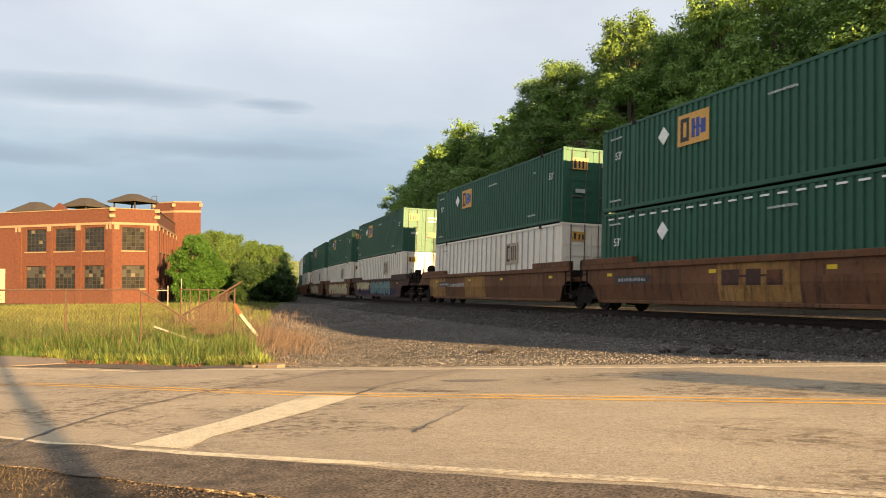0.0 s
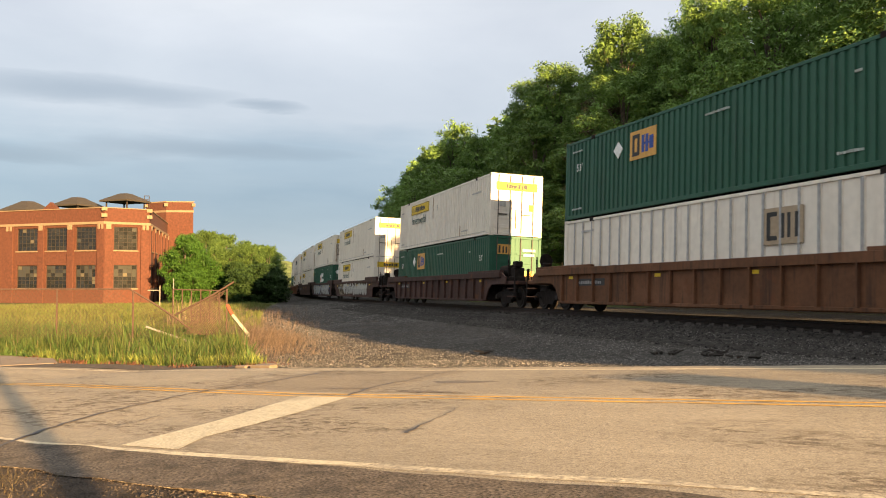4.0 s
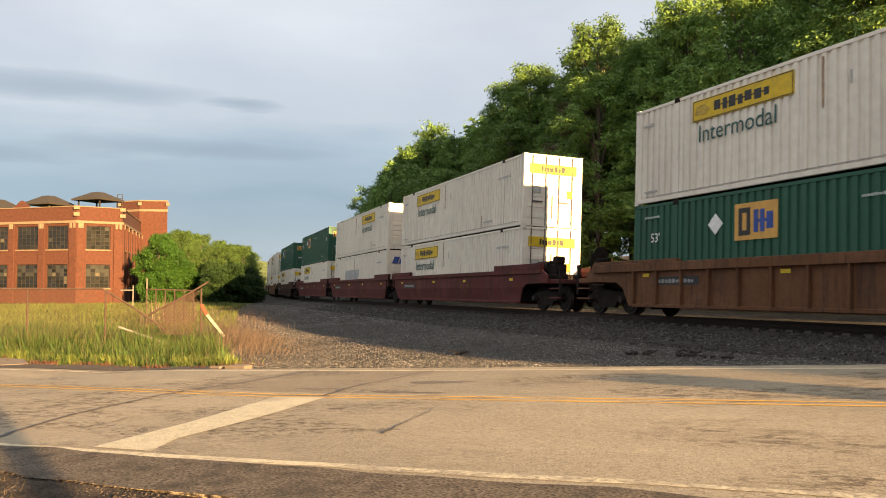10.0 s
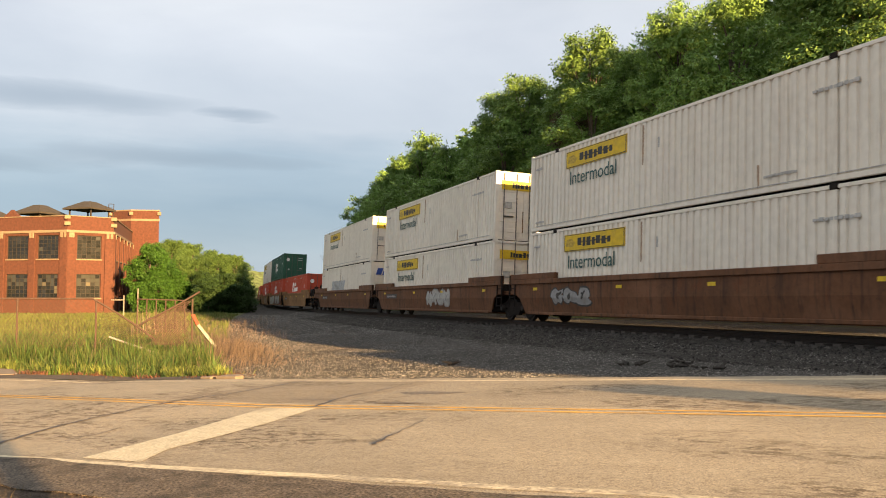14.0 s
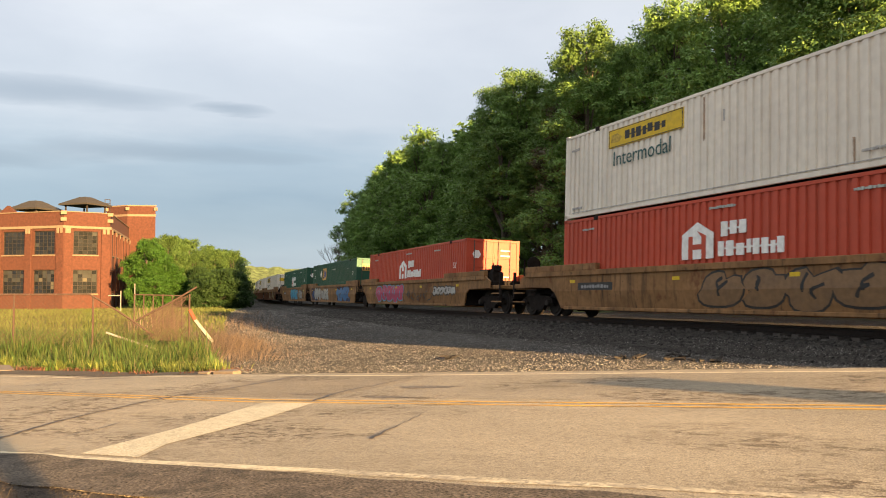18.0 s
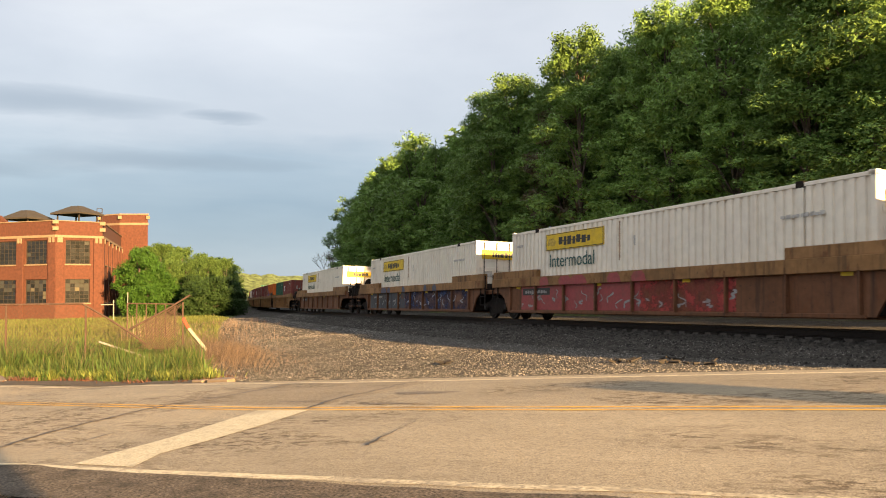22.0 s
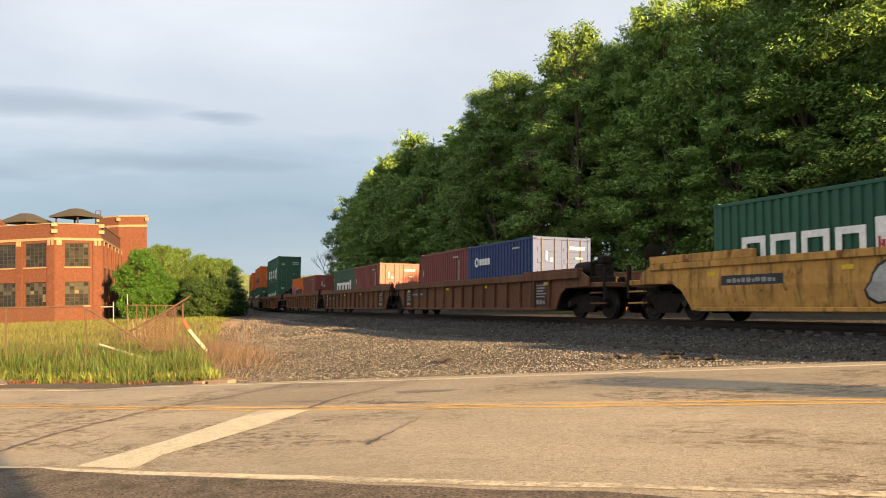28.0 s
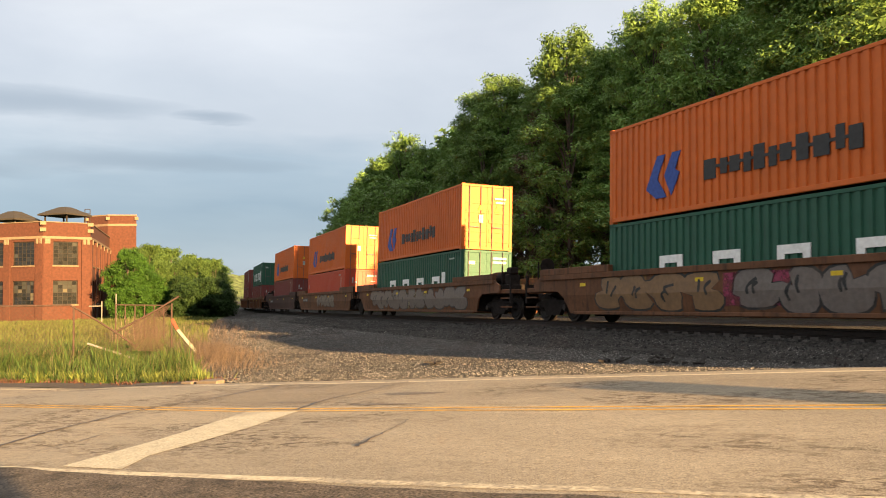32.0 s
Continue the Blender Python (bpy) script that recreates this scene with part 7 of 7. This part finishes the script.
rg = random.Random(21)
tall, herb, lawn, dry, redw, straw = [], [], [], [], [], []
n_try = 0
while len(tall) < 22000 and n_try < 500000:
    n_try += 1
    x, y = rg.uniform(-40, -17), rg.uniform(-27, -11.5)
    a, c = road_ac(x, y)
    edge = grass_edge(a) + 0.25 * noise.noise(Vector((a * 0.8, 0, 0))) + 0.2 * noise.noise(Vector((a * 3, 4, 0)))
    if c < edge or c > 17 or gravel_at(x, y) > 0.5:
        continue
    clump = noise.noise(Vector((x * 0.7, y * 0.7, 1.0))) + 0.55 * noise.noise(Vector((x * 2.1, y * 2.1, 4.0)))
    if rg.random() > math.exp(-max(0, c - grass_edge(a) - 3.0) / 2.6) or rg.random() < 0.25 - 0.8 * clump:
        continue
    rise = 0.4 + 0.6 * min(1, max(0.1, (c - edge) / 1.1))
    h = (0.42 + 0.45 * clump) * rg.triangular(0.35, 1.9, 0.7) * rise
    tall.append((x, y, max(0.1, h), rg.uniform(0.005, 0.014), rg.uniform(0, 6.28), rg.uniform(0.05, 0.7)))
    if clump > -0.1 and rg.random() < 0.7:
        # leafy weeds: short broad leaves along an upright stem
        hh = h * rg.uniform(0.6, 1.0)
        for k in range(3):
            herb.append((x + rg.uniform(-0.06, 0.06), y + rg.uniform(-0.06, 0.06), max(0.08, hh * rg.uniform(0.3, 1.0)), rg.uniform(0.02, 0.055), rg.uniform(0, 6.28), rg.uniform(0.3, 1.2)))
while len(lawn) < 34000:
    x, y = -24 - 66 * rg.random() ** 1.3, rg.uniform(-36, -4)
    a, c = road_ac(x, y)
    if c < grass_edge(a) + 2.5 or gravel_at(x, y) > 0.4:
        continue
    k = 0.8 + 0.5 * noise.noise(Vector((x * 0.15, y * 0.15, 3)))
    lawn.append((x, y, rg.uniform(0.12, 0.4) * k, rg.uniform(0.012, 0.026) * (1 - x / 60), rg.uniform(0, 6.28), rg.uniform(0.1, 0.7)))
while len(dry) < 7600:
    x, y = -28.0 + rg.gauss(0, 3.6), -11.7 + rg.gauss(0, 1.0)
    if road_ac(x, y)[1] < 4.7 or y > -8.6 or y < -13.5:
        continue
    k = math.exp(-((x + 28.5) / 4.4) ** 2) * math.exp(-((y + 12.2) / 1.5) ** 2)
    dry.append((x, y, rg.uniform(0.1, 1.1) * (0.12 + 0.88 * k), rg.uniform(0.003, 0.008), rg.gauss(0.9, 1.2), rg.uniform(0.4, 1.9)))
while len(dry) < 8400:
    # low dead tufts that creep out over the gravel
    x, y = rg.uniform(-40, -20), rg.uniform(-12.5, -5.5)
    if road_ac(x, y)[1] < 4.7 or noise.noise(Vector((x * 0.35, y * 0.5, 6))) < 0.12 or rg.random() > 0.3 + 0.05 * (-20 - x):
        continue
    for q in range(4):
        dry.append((x + rg.gauss(0, 0.12), y + rg.gauss(0, 0.12), rg.uniform(0.04, 0.16), rg.uniform(0.004, 0.01), rg.uniform(0, 6.28), rg.uniform(0.6, 2.0)))
while len(dry) < 10200:
    # thin fringe of dead stalks where the field meets the gravel
    x = rg.uniform(-62, -30)
    y = rg.uniform(-14.5, -3)
    if not 0.05 < gravel_at(x, y + rg.gauss(0, 1.3)) < 0.95:
        continue
    dry.append((x, y, rg.uniform(0.1, 0.5), rg.uniform(0.006, 0.014), rg.uniform(0, 6.28), rg.uniform(0.3, 1.2)))
for i in range(2600):
    a = rg.uniform(-18.5, -7.6)
    c = grass_edge(a) - 0.1 + rg.gauss(0, 0.28) + 0.3 * noise.noise(Vector((a * 1.5, 2, 0)))
    if noise.noise(Vector((a * 1.3, c, 7))) < 0.0:
        continue
    redw.append((*road_xy(a, c), rg.uniform(0.02, 0.16), rg.uniform(0.02, 0.05), rg.uniform(0, 6.28), rg.uniform(0.5, 1.6)))
for i in range(2600):
    x, y = -7.3 + rg.gauss(0, 0.7), -17.0 + rg.gauss(0, 0.45)
    if road_ac(x, y)[1] > -4.75:
        continue
    straw.append((x, y, rg.uniform(0.02, 0.10), rg.uniform(0.003, 0.006), rg.uniform(0, 6.28), rg.uniform(0.8, 3.0)))
fresh = []
for i in range(4200):
    a = rg.uniform(-20, -8.2)
    c = grass_edge(a) + abs(rg.gauss(0, 0.45)) + 0.15 * noise.noise(Vector((a * 1.5, 2, 0)))
    if noise.noise(Vector((a * 0.9, c * 0.7, 11))) < -0.15:
        continue
    fresh.append((*road_xy(a, c), rg.uniform(0.06, 0.34), rg.uniform(0.012, 0.04), rg.uniform(0, 6.28), rg.uniform(0.3, 1.3)))
blades("fresh_weeds", fresh, mat("fresh_weeds", (0.17, 0.2, 0.05), 0.6, spec=0.1, var=0.3, scale=1.5, bump=0, island=0.35, translucent=0.3), "low bright yellow-green weeds along the verge", "weeds", 0.5)
blades("broad_weeds", herb, M_HERB, "leafy dark green weeds among the tall grass", "weeds", 0.6)
blades("tall_grass", tall, M_GRASS, "tall sunlit green grass and weeds by the road", "grass")
blades("field_grass", lawn, M_LAWN, "short yellow-green grass across the field", "grass")
for k in range(1100):
    x, y, h, w, g_, l = tall[rg.randrange(len(tall))]
    dry.append((x + 0.05, y, h * rg.uniform(0.9, 1.35), rg.uniform(0.005, 0.01), g_, l * 0.6))
for k in range(170):
    f_ = rg.random()
    dry.append((-40.1 + 0.8 * f_ + rg.gauss(0, 0.5), -14.2 + 2.2 * f_ + rg.gauss(0, 0.3), rg.uniform(0.5, 1.6), rg.uniform(0.012, 0.025), rg.uniform(0, 6.28), rg.uniform(0.1, 0.5)))
blades("dry_weeds", dry, M_DRY, "dry reddish-tan weeds beside the gravel", "weeds")
blades("red_weeds", redw, M_RED_WEED, "low reddish-brown leaves at the road's edge", "weeds")
blades("straw_grass", straw, M_STRAW, "matted straw-coloured dead grass on the near shoulder", "grass")


def stones(name, spots, material, label):
    """Small angular stones: (x, y, radius)."""
    v, f = [], []
    r = random.Random(3)
    for x, y, s in spots:
        z = near_ground(x, y) + s * 0.2
        o = len(v)
        for dx, dy, dz in ((1, 0, -0.3), (-1, 0, -0.3), (0, 1, -0.3), (0, -1, -0.3), (0, 0, 0.55)):
            k = s * r.uniform(0.65, 1.3)
            v.append((x + dx * k + r.uniform(-0.5, 0.5) * s, y + dy * k + r.uniform(-0.5, 0.5) * s, z + dz * k))
        f += [(o, o + 2, o + 4), (o + 2, o + 1, o + 4), (o + 1, o + 3, o + 4), (o + 3, o, o + 4)]
    me = bpy.data.meshes.new(name)
    me.from_pydata(v, [], f)
    return tagged(part(name, me, material), label, "gravel", kind="stuff")


M_STONES = mat("gravel_stone", (0.15, 0.143, 0.13), 0.9, var=0.3, scale=6, bump=0, island=0.85, wear=((0.35, (0.07, 0.06, 0.05), 0.35, (1, 1, 1), 0.42, 0.5),))
M_BALLAST = mat("ballast_stone", (0.036, 0.032, 0.028), 0.9, var=0.25, scale=6, bump=0, island=0.85)
gr1, gr2, gr3 = [], [], []
while len(gr1) < 54000:
    x, y = rg.uniform(-36, -5), rg.uniform(-13.5, -2)
    if road_ac(x, y)[1] < 3.85 or rg.random() > gravel_at(x, y):
        continue
    gr1.append((x, y, rg.triangular(0.006, 0.023, 0.01) * (1.0 if rg.random() < 0.985 else 1.9)))
for i in range(9000):
    x = rg.uniform(-75, -34)
    y = 0.5 * TRACK_K * x * x - rg.uniform(1.8, 11.0)
    if rg.random() < gravel_at(x, y):
        gr1.append((x, y, rg.uniform(0.018, 0.042)))
while len(gr2) < 24000:
    s = rg.uniform(-60, 2); o = rg.uniform(-4.2, -0.4)
    p, d = track_point(s)
    gr2.append((p.x, p.y + o, rg.triangular(0.02, 0.06, 0.03)))
while len(gr3) < 10000:
    a = rg.uniform(-9, 9)
    c = -4.55 - abs(rg.gauss(0, 0.8))
    gr3.append((*road_xy(a, c), rg.uniform(0.003, 0.011) * (1.0 if rg.random() < 0.97 else 2.4)))
for i in range(6000):
    a = rg.uniform(-6, 7)
    gr3.append((*road_xy(a, rg.uniform(-4.85, -4.5) if i % 2 else rg.uniform(-4.6, -3.95)), rg.uniform(0.003, 0.009)))
stones("gravel", gr1, M_STONES, "loose pale grey gravel between road and track")
stones("ballast", gr2, M_BALLAST, "dark grey track ballast stones")
stones("shoulder_gravel", gr3, mat("shoulder_grit", (0.055, 0.043, 0.033), 0.9, var=0.3, scale=6, bump=0, island=0.6), "fine gravel on the near road shoulder")

# dark crumbling shoulder outside the near line
M_SHOULDER = mat("dark_shoulder", (0.105, 0.083, 0.062), 0.95, var=0.9, scale=45, dirt=1.0, dirt_col=(0.022, 0.018, 0.014), dirt_scale=3.0, bump=0.9)
tagged(part("road_shoulder", strip("road_shoulder", -30, 12, -4.68, -3.8, 0.006, wobble=0.1, step=0.25), M_SHOULDER), "dark crumbling asphalt shoulder", "road", kind="structure")
tagged(part("road_shoulder", strip("road_shoulder", -16, -7.5, 3.78, 5.0, 0.006, wobble=0.22, step=0.25), mat("wet_dirt", (0.06, 0.042, 0.025), 0.85, var=0.6, scale=9, bump=0.4)), "dark dirt strip along the road edge", "road", kind="structure")

# cracks sealed with tar


def crack(pts, w0, w1):
    r = random.Random(len(pts) * 7 + int(abs(pts[0][0]) * 10))
    path = []
    for (x0, y0), (x1, y1) in zip(pts, pts[1:]):
        k = max(2, int(math.dist((x0, y0), (x1, y1)) / 0.16))
        for i in range(k):
            t = i / k
            path.append((x0 + (x1 - x0) * t + r.uniform(-1, 1) * 0.03, y0 + (y1 - y0) * t + r.uniform(-1, 1) * 0.03))
    path.append(pts[-1])
    v, f = [], []
    for i, (x, y) in enumerate(path):
        q = path[min(i + 1, len(path) - 1)]; p = path[max(i - 1, 0)]
        d = Vector((q[0] - p[0], q[1] - p[1])).normalized()
        w = (w0 + (w1 - w0) * i / len(path)) * r.uniform(0.5, 1.3)
        for s in (-1, 1):
            xx, yy = x - d.y * w * s, y + d.x * w * s
            v.append((xx, yy, road_z(*road_ac(xx, yy)) + 0.008))
        if i:
            f.append((2 * i - 2, 2 * i - 1, 2 * i + 1, 2 * i))
    me = bpy.data.meshes.new("tar_seam")
    me.from_pydata(v, [], f)
    if me.polygons[0].normal.z < 0:
        me.flip_normals()
    tagged(part("tar_seam", me, M_TAR), "dark sealed crack across the asphalt", "crack", kind="structure")


crack([(-8.6, -17.0), (-9.9, -16.65), (-10.99, -16.14), (-11.68, -15.71), (-12.66, -14.97), (-13.1, -14.55), (-13.66, -13.63), (-14.83, -12.46), (-15.1, -12.1)], 0.024, 0.036)
crack([(-10.6, -13.05), (-10.94, -12.8), (-11.49, -12.37), (-11.87, -11.82), (-12.49, -11.14), (-12.87, -10.6)], 0.024, 0.012)
crack([(-8.35, -12.38), (-8.06, -12.55), (-7.5, -13.01)], 0.004, 0.008)
crack([(-7.5, -13.01), (-7.16, -13.3), (-6.97, -13.42)], 0.012, 0.034)
crack([(-10.37, -15.41), (-9.97, -15.65), (-9.54, -16.03)], 0.016, 0.006)
crack([(-12.4, -15.0), (-11.8, -13.98), (-11.2, -13.5), (-10.4, -12.95)], 0.008, 0.012)

for x, y, ra, rc, turn in ((-10.85, -11.31, 0.5, 0.16, 0.2), (-10.01, -12.12, 0.5, 0.07, 0.0), (-11.6, -12.9, 0.4, 0.05, 0.1)):
    a0, c0 = road_ac(x, y)
    ringed = [(a0 + ra * (1 + 0.2 * math.sin(5 * q)) * math.cos(q), c0 + rc * (1 + 0.25 * math.sin(3 * q + 1)) * math.sin(q) + turn * ra * 0.2 * math.cos(q)) for q in np.arange(18) * math.pi / 9]
    me = bpy.data.meshes.new("tar_spot")
    me.from_pydata([(*road_xy(a, c), road_z(a, c) + 0.007) for a, c in ringed], [], [tuple(range(18))])
    tagged(part("tar_spot", me, mat("tar_spot", (0.13, 0.105, 0.08), 0.8, var=0.5, scale=24)), "dark worn tar patch on the asphalt", "road patch", kind="structure")

# low slabs and stones at the far road edge
M_CONCRETE = mat("old_concrete", (0.17, 0.13, 0.09), 0.9, var=0.15, scale=7, dirt=0.4, dirt_col=(0.2, 0.16, 0.12))


def slab(name, ac, thick, material, label, category):
    """A flat slab whose outline is given along and across the road."""
    top = [(*road_xy(a, c), road_z(a, c)) for a, c in ac]
    n = len(top)
    v = [(x, y, z + thick) for x, y, z in top] + [(x, y, z - 0.12) for x, y, z in top]
    f = [tuple(range(n)), tuple(range(2 * n - 1, n - 1, -1))] + [(i, (i + 1) % n, (i + 1) % n + n, i + n) for i in range(n)]
    me = bpy.data.meshes.new(name)
    me.from_pydata(v, [], f)
    bm = bmesh.new(); bm.from_mesh(me); bmesh.ops.recalc_face_normals(bm, faces=bm.faces[:])
    bmesh.ops.bevel(bm, geom=bm.edges[:], offset=0.02, segments=1, affect="EDGES"); bm.to_mesh(me); bm.free()
    return tagged(part(name, me, material), label, category)


slab("concrete_slab", [(-26, 3.9), (-15.9, 3.85), (-15.3, 5.0), (-17.2, 6.7), (-19.2, 7.2), (-26, 8.2)], 0.02, M_CONCRETE, "pale concrete drive slab at the road's edge", "slab")
slab("kerb_stone", [(-7.95, 3.88), (-7.55, 3.85), (-7.6, 4.1), (-7.9, 4.16)], 0.05, M_CONCRETE, "small broken pale kerb stone beside the road", "stone")
slab("kerb_stone", [(-7.4, 3.86), (-6.7, 3.83), (-6.75, 4.1), (-7.3, 4.5), (-7.6, 4.35)], 0.06, M_CONCRETE, "long pale kerb stone beside the gravel", "stone")


def branch_litter(x, y, seed):
    r = random.Random(seed)
    ms = []
    for i in range(7):
        a = r.uniform(0, 6.28); ln = r.uniform(0.1, 0.28)
        px, py = x + r.uniform(-0.25, 0.25), y + r.uniform(-0.2, 0.2)
        z = ground_z(px, py) + 0.03
        ms.append(tube("twig", [(px, py, z), (px + ln * math.cos(a), py + ln * math.sin(a), z + r.uniform(0, 0.08))], 0.03, 0.014, 5))
    tagged(part("branch_litter", join("branch_litter", ms), mat("dark_wood", (0.03, 0.025, 0.02), 0.9)), "dark broken branches lying on the gravel", "debris")


for i, (x, y) in enumerate(((-13.9, -5.85), (-13.1, -5.3), (-13.48, -4.77), (-17.5, -8.2), (-12.2, -5.2))):
    branch_litter(x, y, i)

# the broken chain-link fence
M_RUSTY = mat("rusty_pipe", (0.055, 0.033, 0.024), 0.85, var=0.3, scale=14, bump=0.2)
M_GALV = mat("grey_pipe", (0.2, 0.185, 0.165), 0.6, var=0.2, scale=10)
M_ORANGE = mat("orange_paint", (0.22, 0.026, 0.008), 0.7, var=0.15)
M_WHITEP = mat("weathered_white", (0.2, 0.18, 0.15), 0.8, var=0.15)
FENCE = tagged(empty("chain_link_fence", pose(-28.3, -15.8, -1.2)), "rusty broken chain-link fence in tall grass", "fence")
FINV = FENCE.matrix_world.inverted()


def fence_part(name, me, material, label="", kind=""):
    me.transform(FINV)
    return tagged(part(name, me, material, FENCE, label), kind=kind)


for x, y, top in ((-32.4, -26.0, 0.55), (-30.6, -22.0, 0.55), (-29.15, -18.08, 0.55), (-28.3, -15.78, 0.52), (-27.26, -12.95, 0.56)):
    fence_part("post", tube("post", [(x, y, ground_z(x, y) - 0.3), (x + 0.02, y, top)], 0.03, sides=8), M_RUSTY)
fence_part("top_rail", tube("top_rail", [(-32.4, -26.0, 0.55), (-29.83, -20.08, 0.55), (-28.31, -15.9, 0.55)], 0.026, sides=8), M_RUSTY)
fence_part("bent_rail", tube("bent_rail", [(-28.31, -15.9, 0.56), (-28.1, -15.2, 0.12), (-27.9, -14.6, -0.3), (-27.68, -14.02, -0.75)], 0.03, sides=8), M_RUSTY, "rusty rail bent to the ground")
fence_part("tilted_rail", tube("tilted_rail", [(-27.84, -14.52, -0.29), (-27.4, -13.4, 0.35), (-27.16, -12.74, 0.78)], 0.03, sides=8), M_RUSTY)
fence_part("fallen_pipe", tube("fallen_pipe", [(-28.17, -15.38, -0.66), (-27.67, -13.93, -1.2)], 0.035, sides=8), M_GALV, "grey fallen pipe")


def chain(name, p0, p1, z0a, z1a, z0b, z1b, step=0.1, sag=0.0):
    """Crossing wires between two edges."""
    ms = []
    ln = math.dist(p0, p1)
    n = int(ln / step)
    h = max(z1a - z0a, z1b - z0b)
    k = max(1, int(h / step))

    def at(u, w):
        u = max(0, min(1, u))
        lo, hi = z0a + (z0b - z0a) * u, z1a + (z1b - z1a) * u
        return (p0[0] + (p1[0] - p0[0]) * u + sag * math.sin(3 * u + w * 2) * 0.1, p0[1] + (p1[1] - p0[1]) * u, lo + (hi - lo) * w - sag * 0.3 * math.sin(math.pi * u))

    for i in range(-k, n + 1):
        for s in (1, -1):
            a0, a1 = (i, i + k) if s > 0 else (i + k, i)
            pts = []
            for j in range(5):
                q = a0 + (a1 - a0) * j / 4
                if 0 <= q <= n:
                    pts.append(at(q / n, j / 4))
            if len(pts) > 1:
                ms.append(tube("wire", pts, 0.0048 if step > 0.1 else 0.009, sides=3))
    return fence_part(name, join(name, ms), M_RUSTY, "rusty chain-link wire", "stuff")


chain("chain_link", (-30.6, -22.0), (-28.31, -15.9), -1.0, 0.54, -1.0, 0.54, 0.13)
chain("chain_link", (-27.75, -14.3), (-27.26, -12.95), -0.9, -0.1, -0.95, 0.55, 0.06)
chain("chain_link", (-28.31, -15.85), (-27.75, -14.2), -1.1, 0.5, -1.2, -0.6, 0.11)
brd = tagged(empty("marker_board", pose(-27.2, -12.8, -1.0)), "leaning orange and white striped board at the fence", "marker")
for i, (q0, q1, m_) in enumerate((((-27.26, -12.94, 0.05), (-27.2, -12.78, -0.28), M_ORANGE), ((-27.2, -12.78, -0.28), (-27.03, -12.25, -0.98), M_WHITEP))):
    me = tube("board", [q0, q1], 0.07, sides=4)
    me.transform(Matrix.Translation((27.2, 12.8, 1.0)))
    part("board", me, m_, brd)
# the older fence and gate behind
FB = tagged(empty("old_fence", pose(-39.5, -13.1, -1.2)), "dark rusty old fence overgrown with brush", "fence")
for i in range(6):
    x, y = -39.9 + 0.14 * i, -14.1 + 0.4 * i
    me = tube("post", [(x, y, ground_z(x, y) - 0.2), (x, y, 0.42 - 0.03 * (i % 3))], 0.03, sides=6)
    me.transform(Matrix.Translation((39.5, 13.1, 1.2)))
    part("post", me, M_RUSTY, FB)
me = tube("top_rail", [(-39.9, -14.1, 0.42), (-39.2, -12.1, 0.36)], 0.028, sides=6); me.transform(Matrix.Translation((39.5, 13.1, 1.2)))
part("top_rail", me, M_RUSTY, FB)
GT = tagged(empty("pipe_gate", pose(-74, -14.2, -1.2)), "white pipe gate frame at the factory yard", "gate")
for nm, q in (("gate_post", [(-73.9, -13.83, -1.3), (-73.9, -13.83, 0.4)]), ("gate_bar", [(-73.9, -13.83, 0.0), (-74.2, -14.8, 0.0)]), ("gate_post", [(-73.5, -12.75, -1.3), (-73.5, -12.75, 1.0)])):
    me = tube(nm, q, 0.045, sides=6); me.transform(Matrix.Translation((74, 14.2, 1.2)))
    part(nm, me, M_WHITEP, GT)

# a utility pole behind the camera and a signal cabinet by the crossing, known by their shadows on the road
M_POLE = mat("pole_wood", (0.12, 0.085, 0.06), 0.9, var=0.3, scale=6, stretch=(4, 4, 0.5), bump=0.4)
pole = tagged(empty("utility_pole", pose(7.5, -13.63, ground_z(7.5, -13.63))), "tall weathered wooden utility pole at the roadside", "utility pole")
part("pole", tube("pole", [(0, 0, -0.5), (0, 0, 9.5)], 0.15, 0.11, 12), M_POLE, pole)
part("crossarm", boxes("crossarm", [(-0.06, 0.06, -1.1, 1.1, 8.7, 8.82)], 0.01), M_POLE, pole)
cab = tagged(empty("signal_cabinet", pose(5.5, -6.66, ground_z(5.5, -6.66), 0, 0, 8)), "grey metal railway signal cabinet by the crossing", "cabinet")
M_CAB = mat("cabinet_grey", (0.4, 0.41, 0.41), 0.5, var=0.08, dirt=0.3)
part("body", boxes("body", [(-0.45, 0.45, -0.4, 0.4, 0.0, 1.88)], 0.02), M_CAB, cab)
part("roof", boxes("roof", [(-0.5, 0.5, -0.46, 0.46, 1.88, 1.95)], 0.02), M_CAB, cab)
part("door", boxes("door", [(0.45, 0.475, -0.34, 0.34, 0.12, 1.78)], 0.01), M_CAB, cab)

motions()
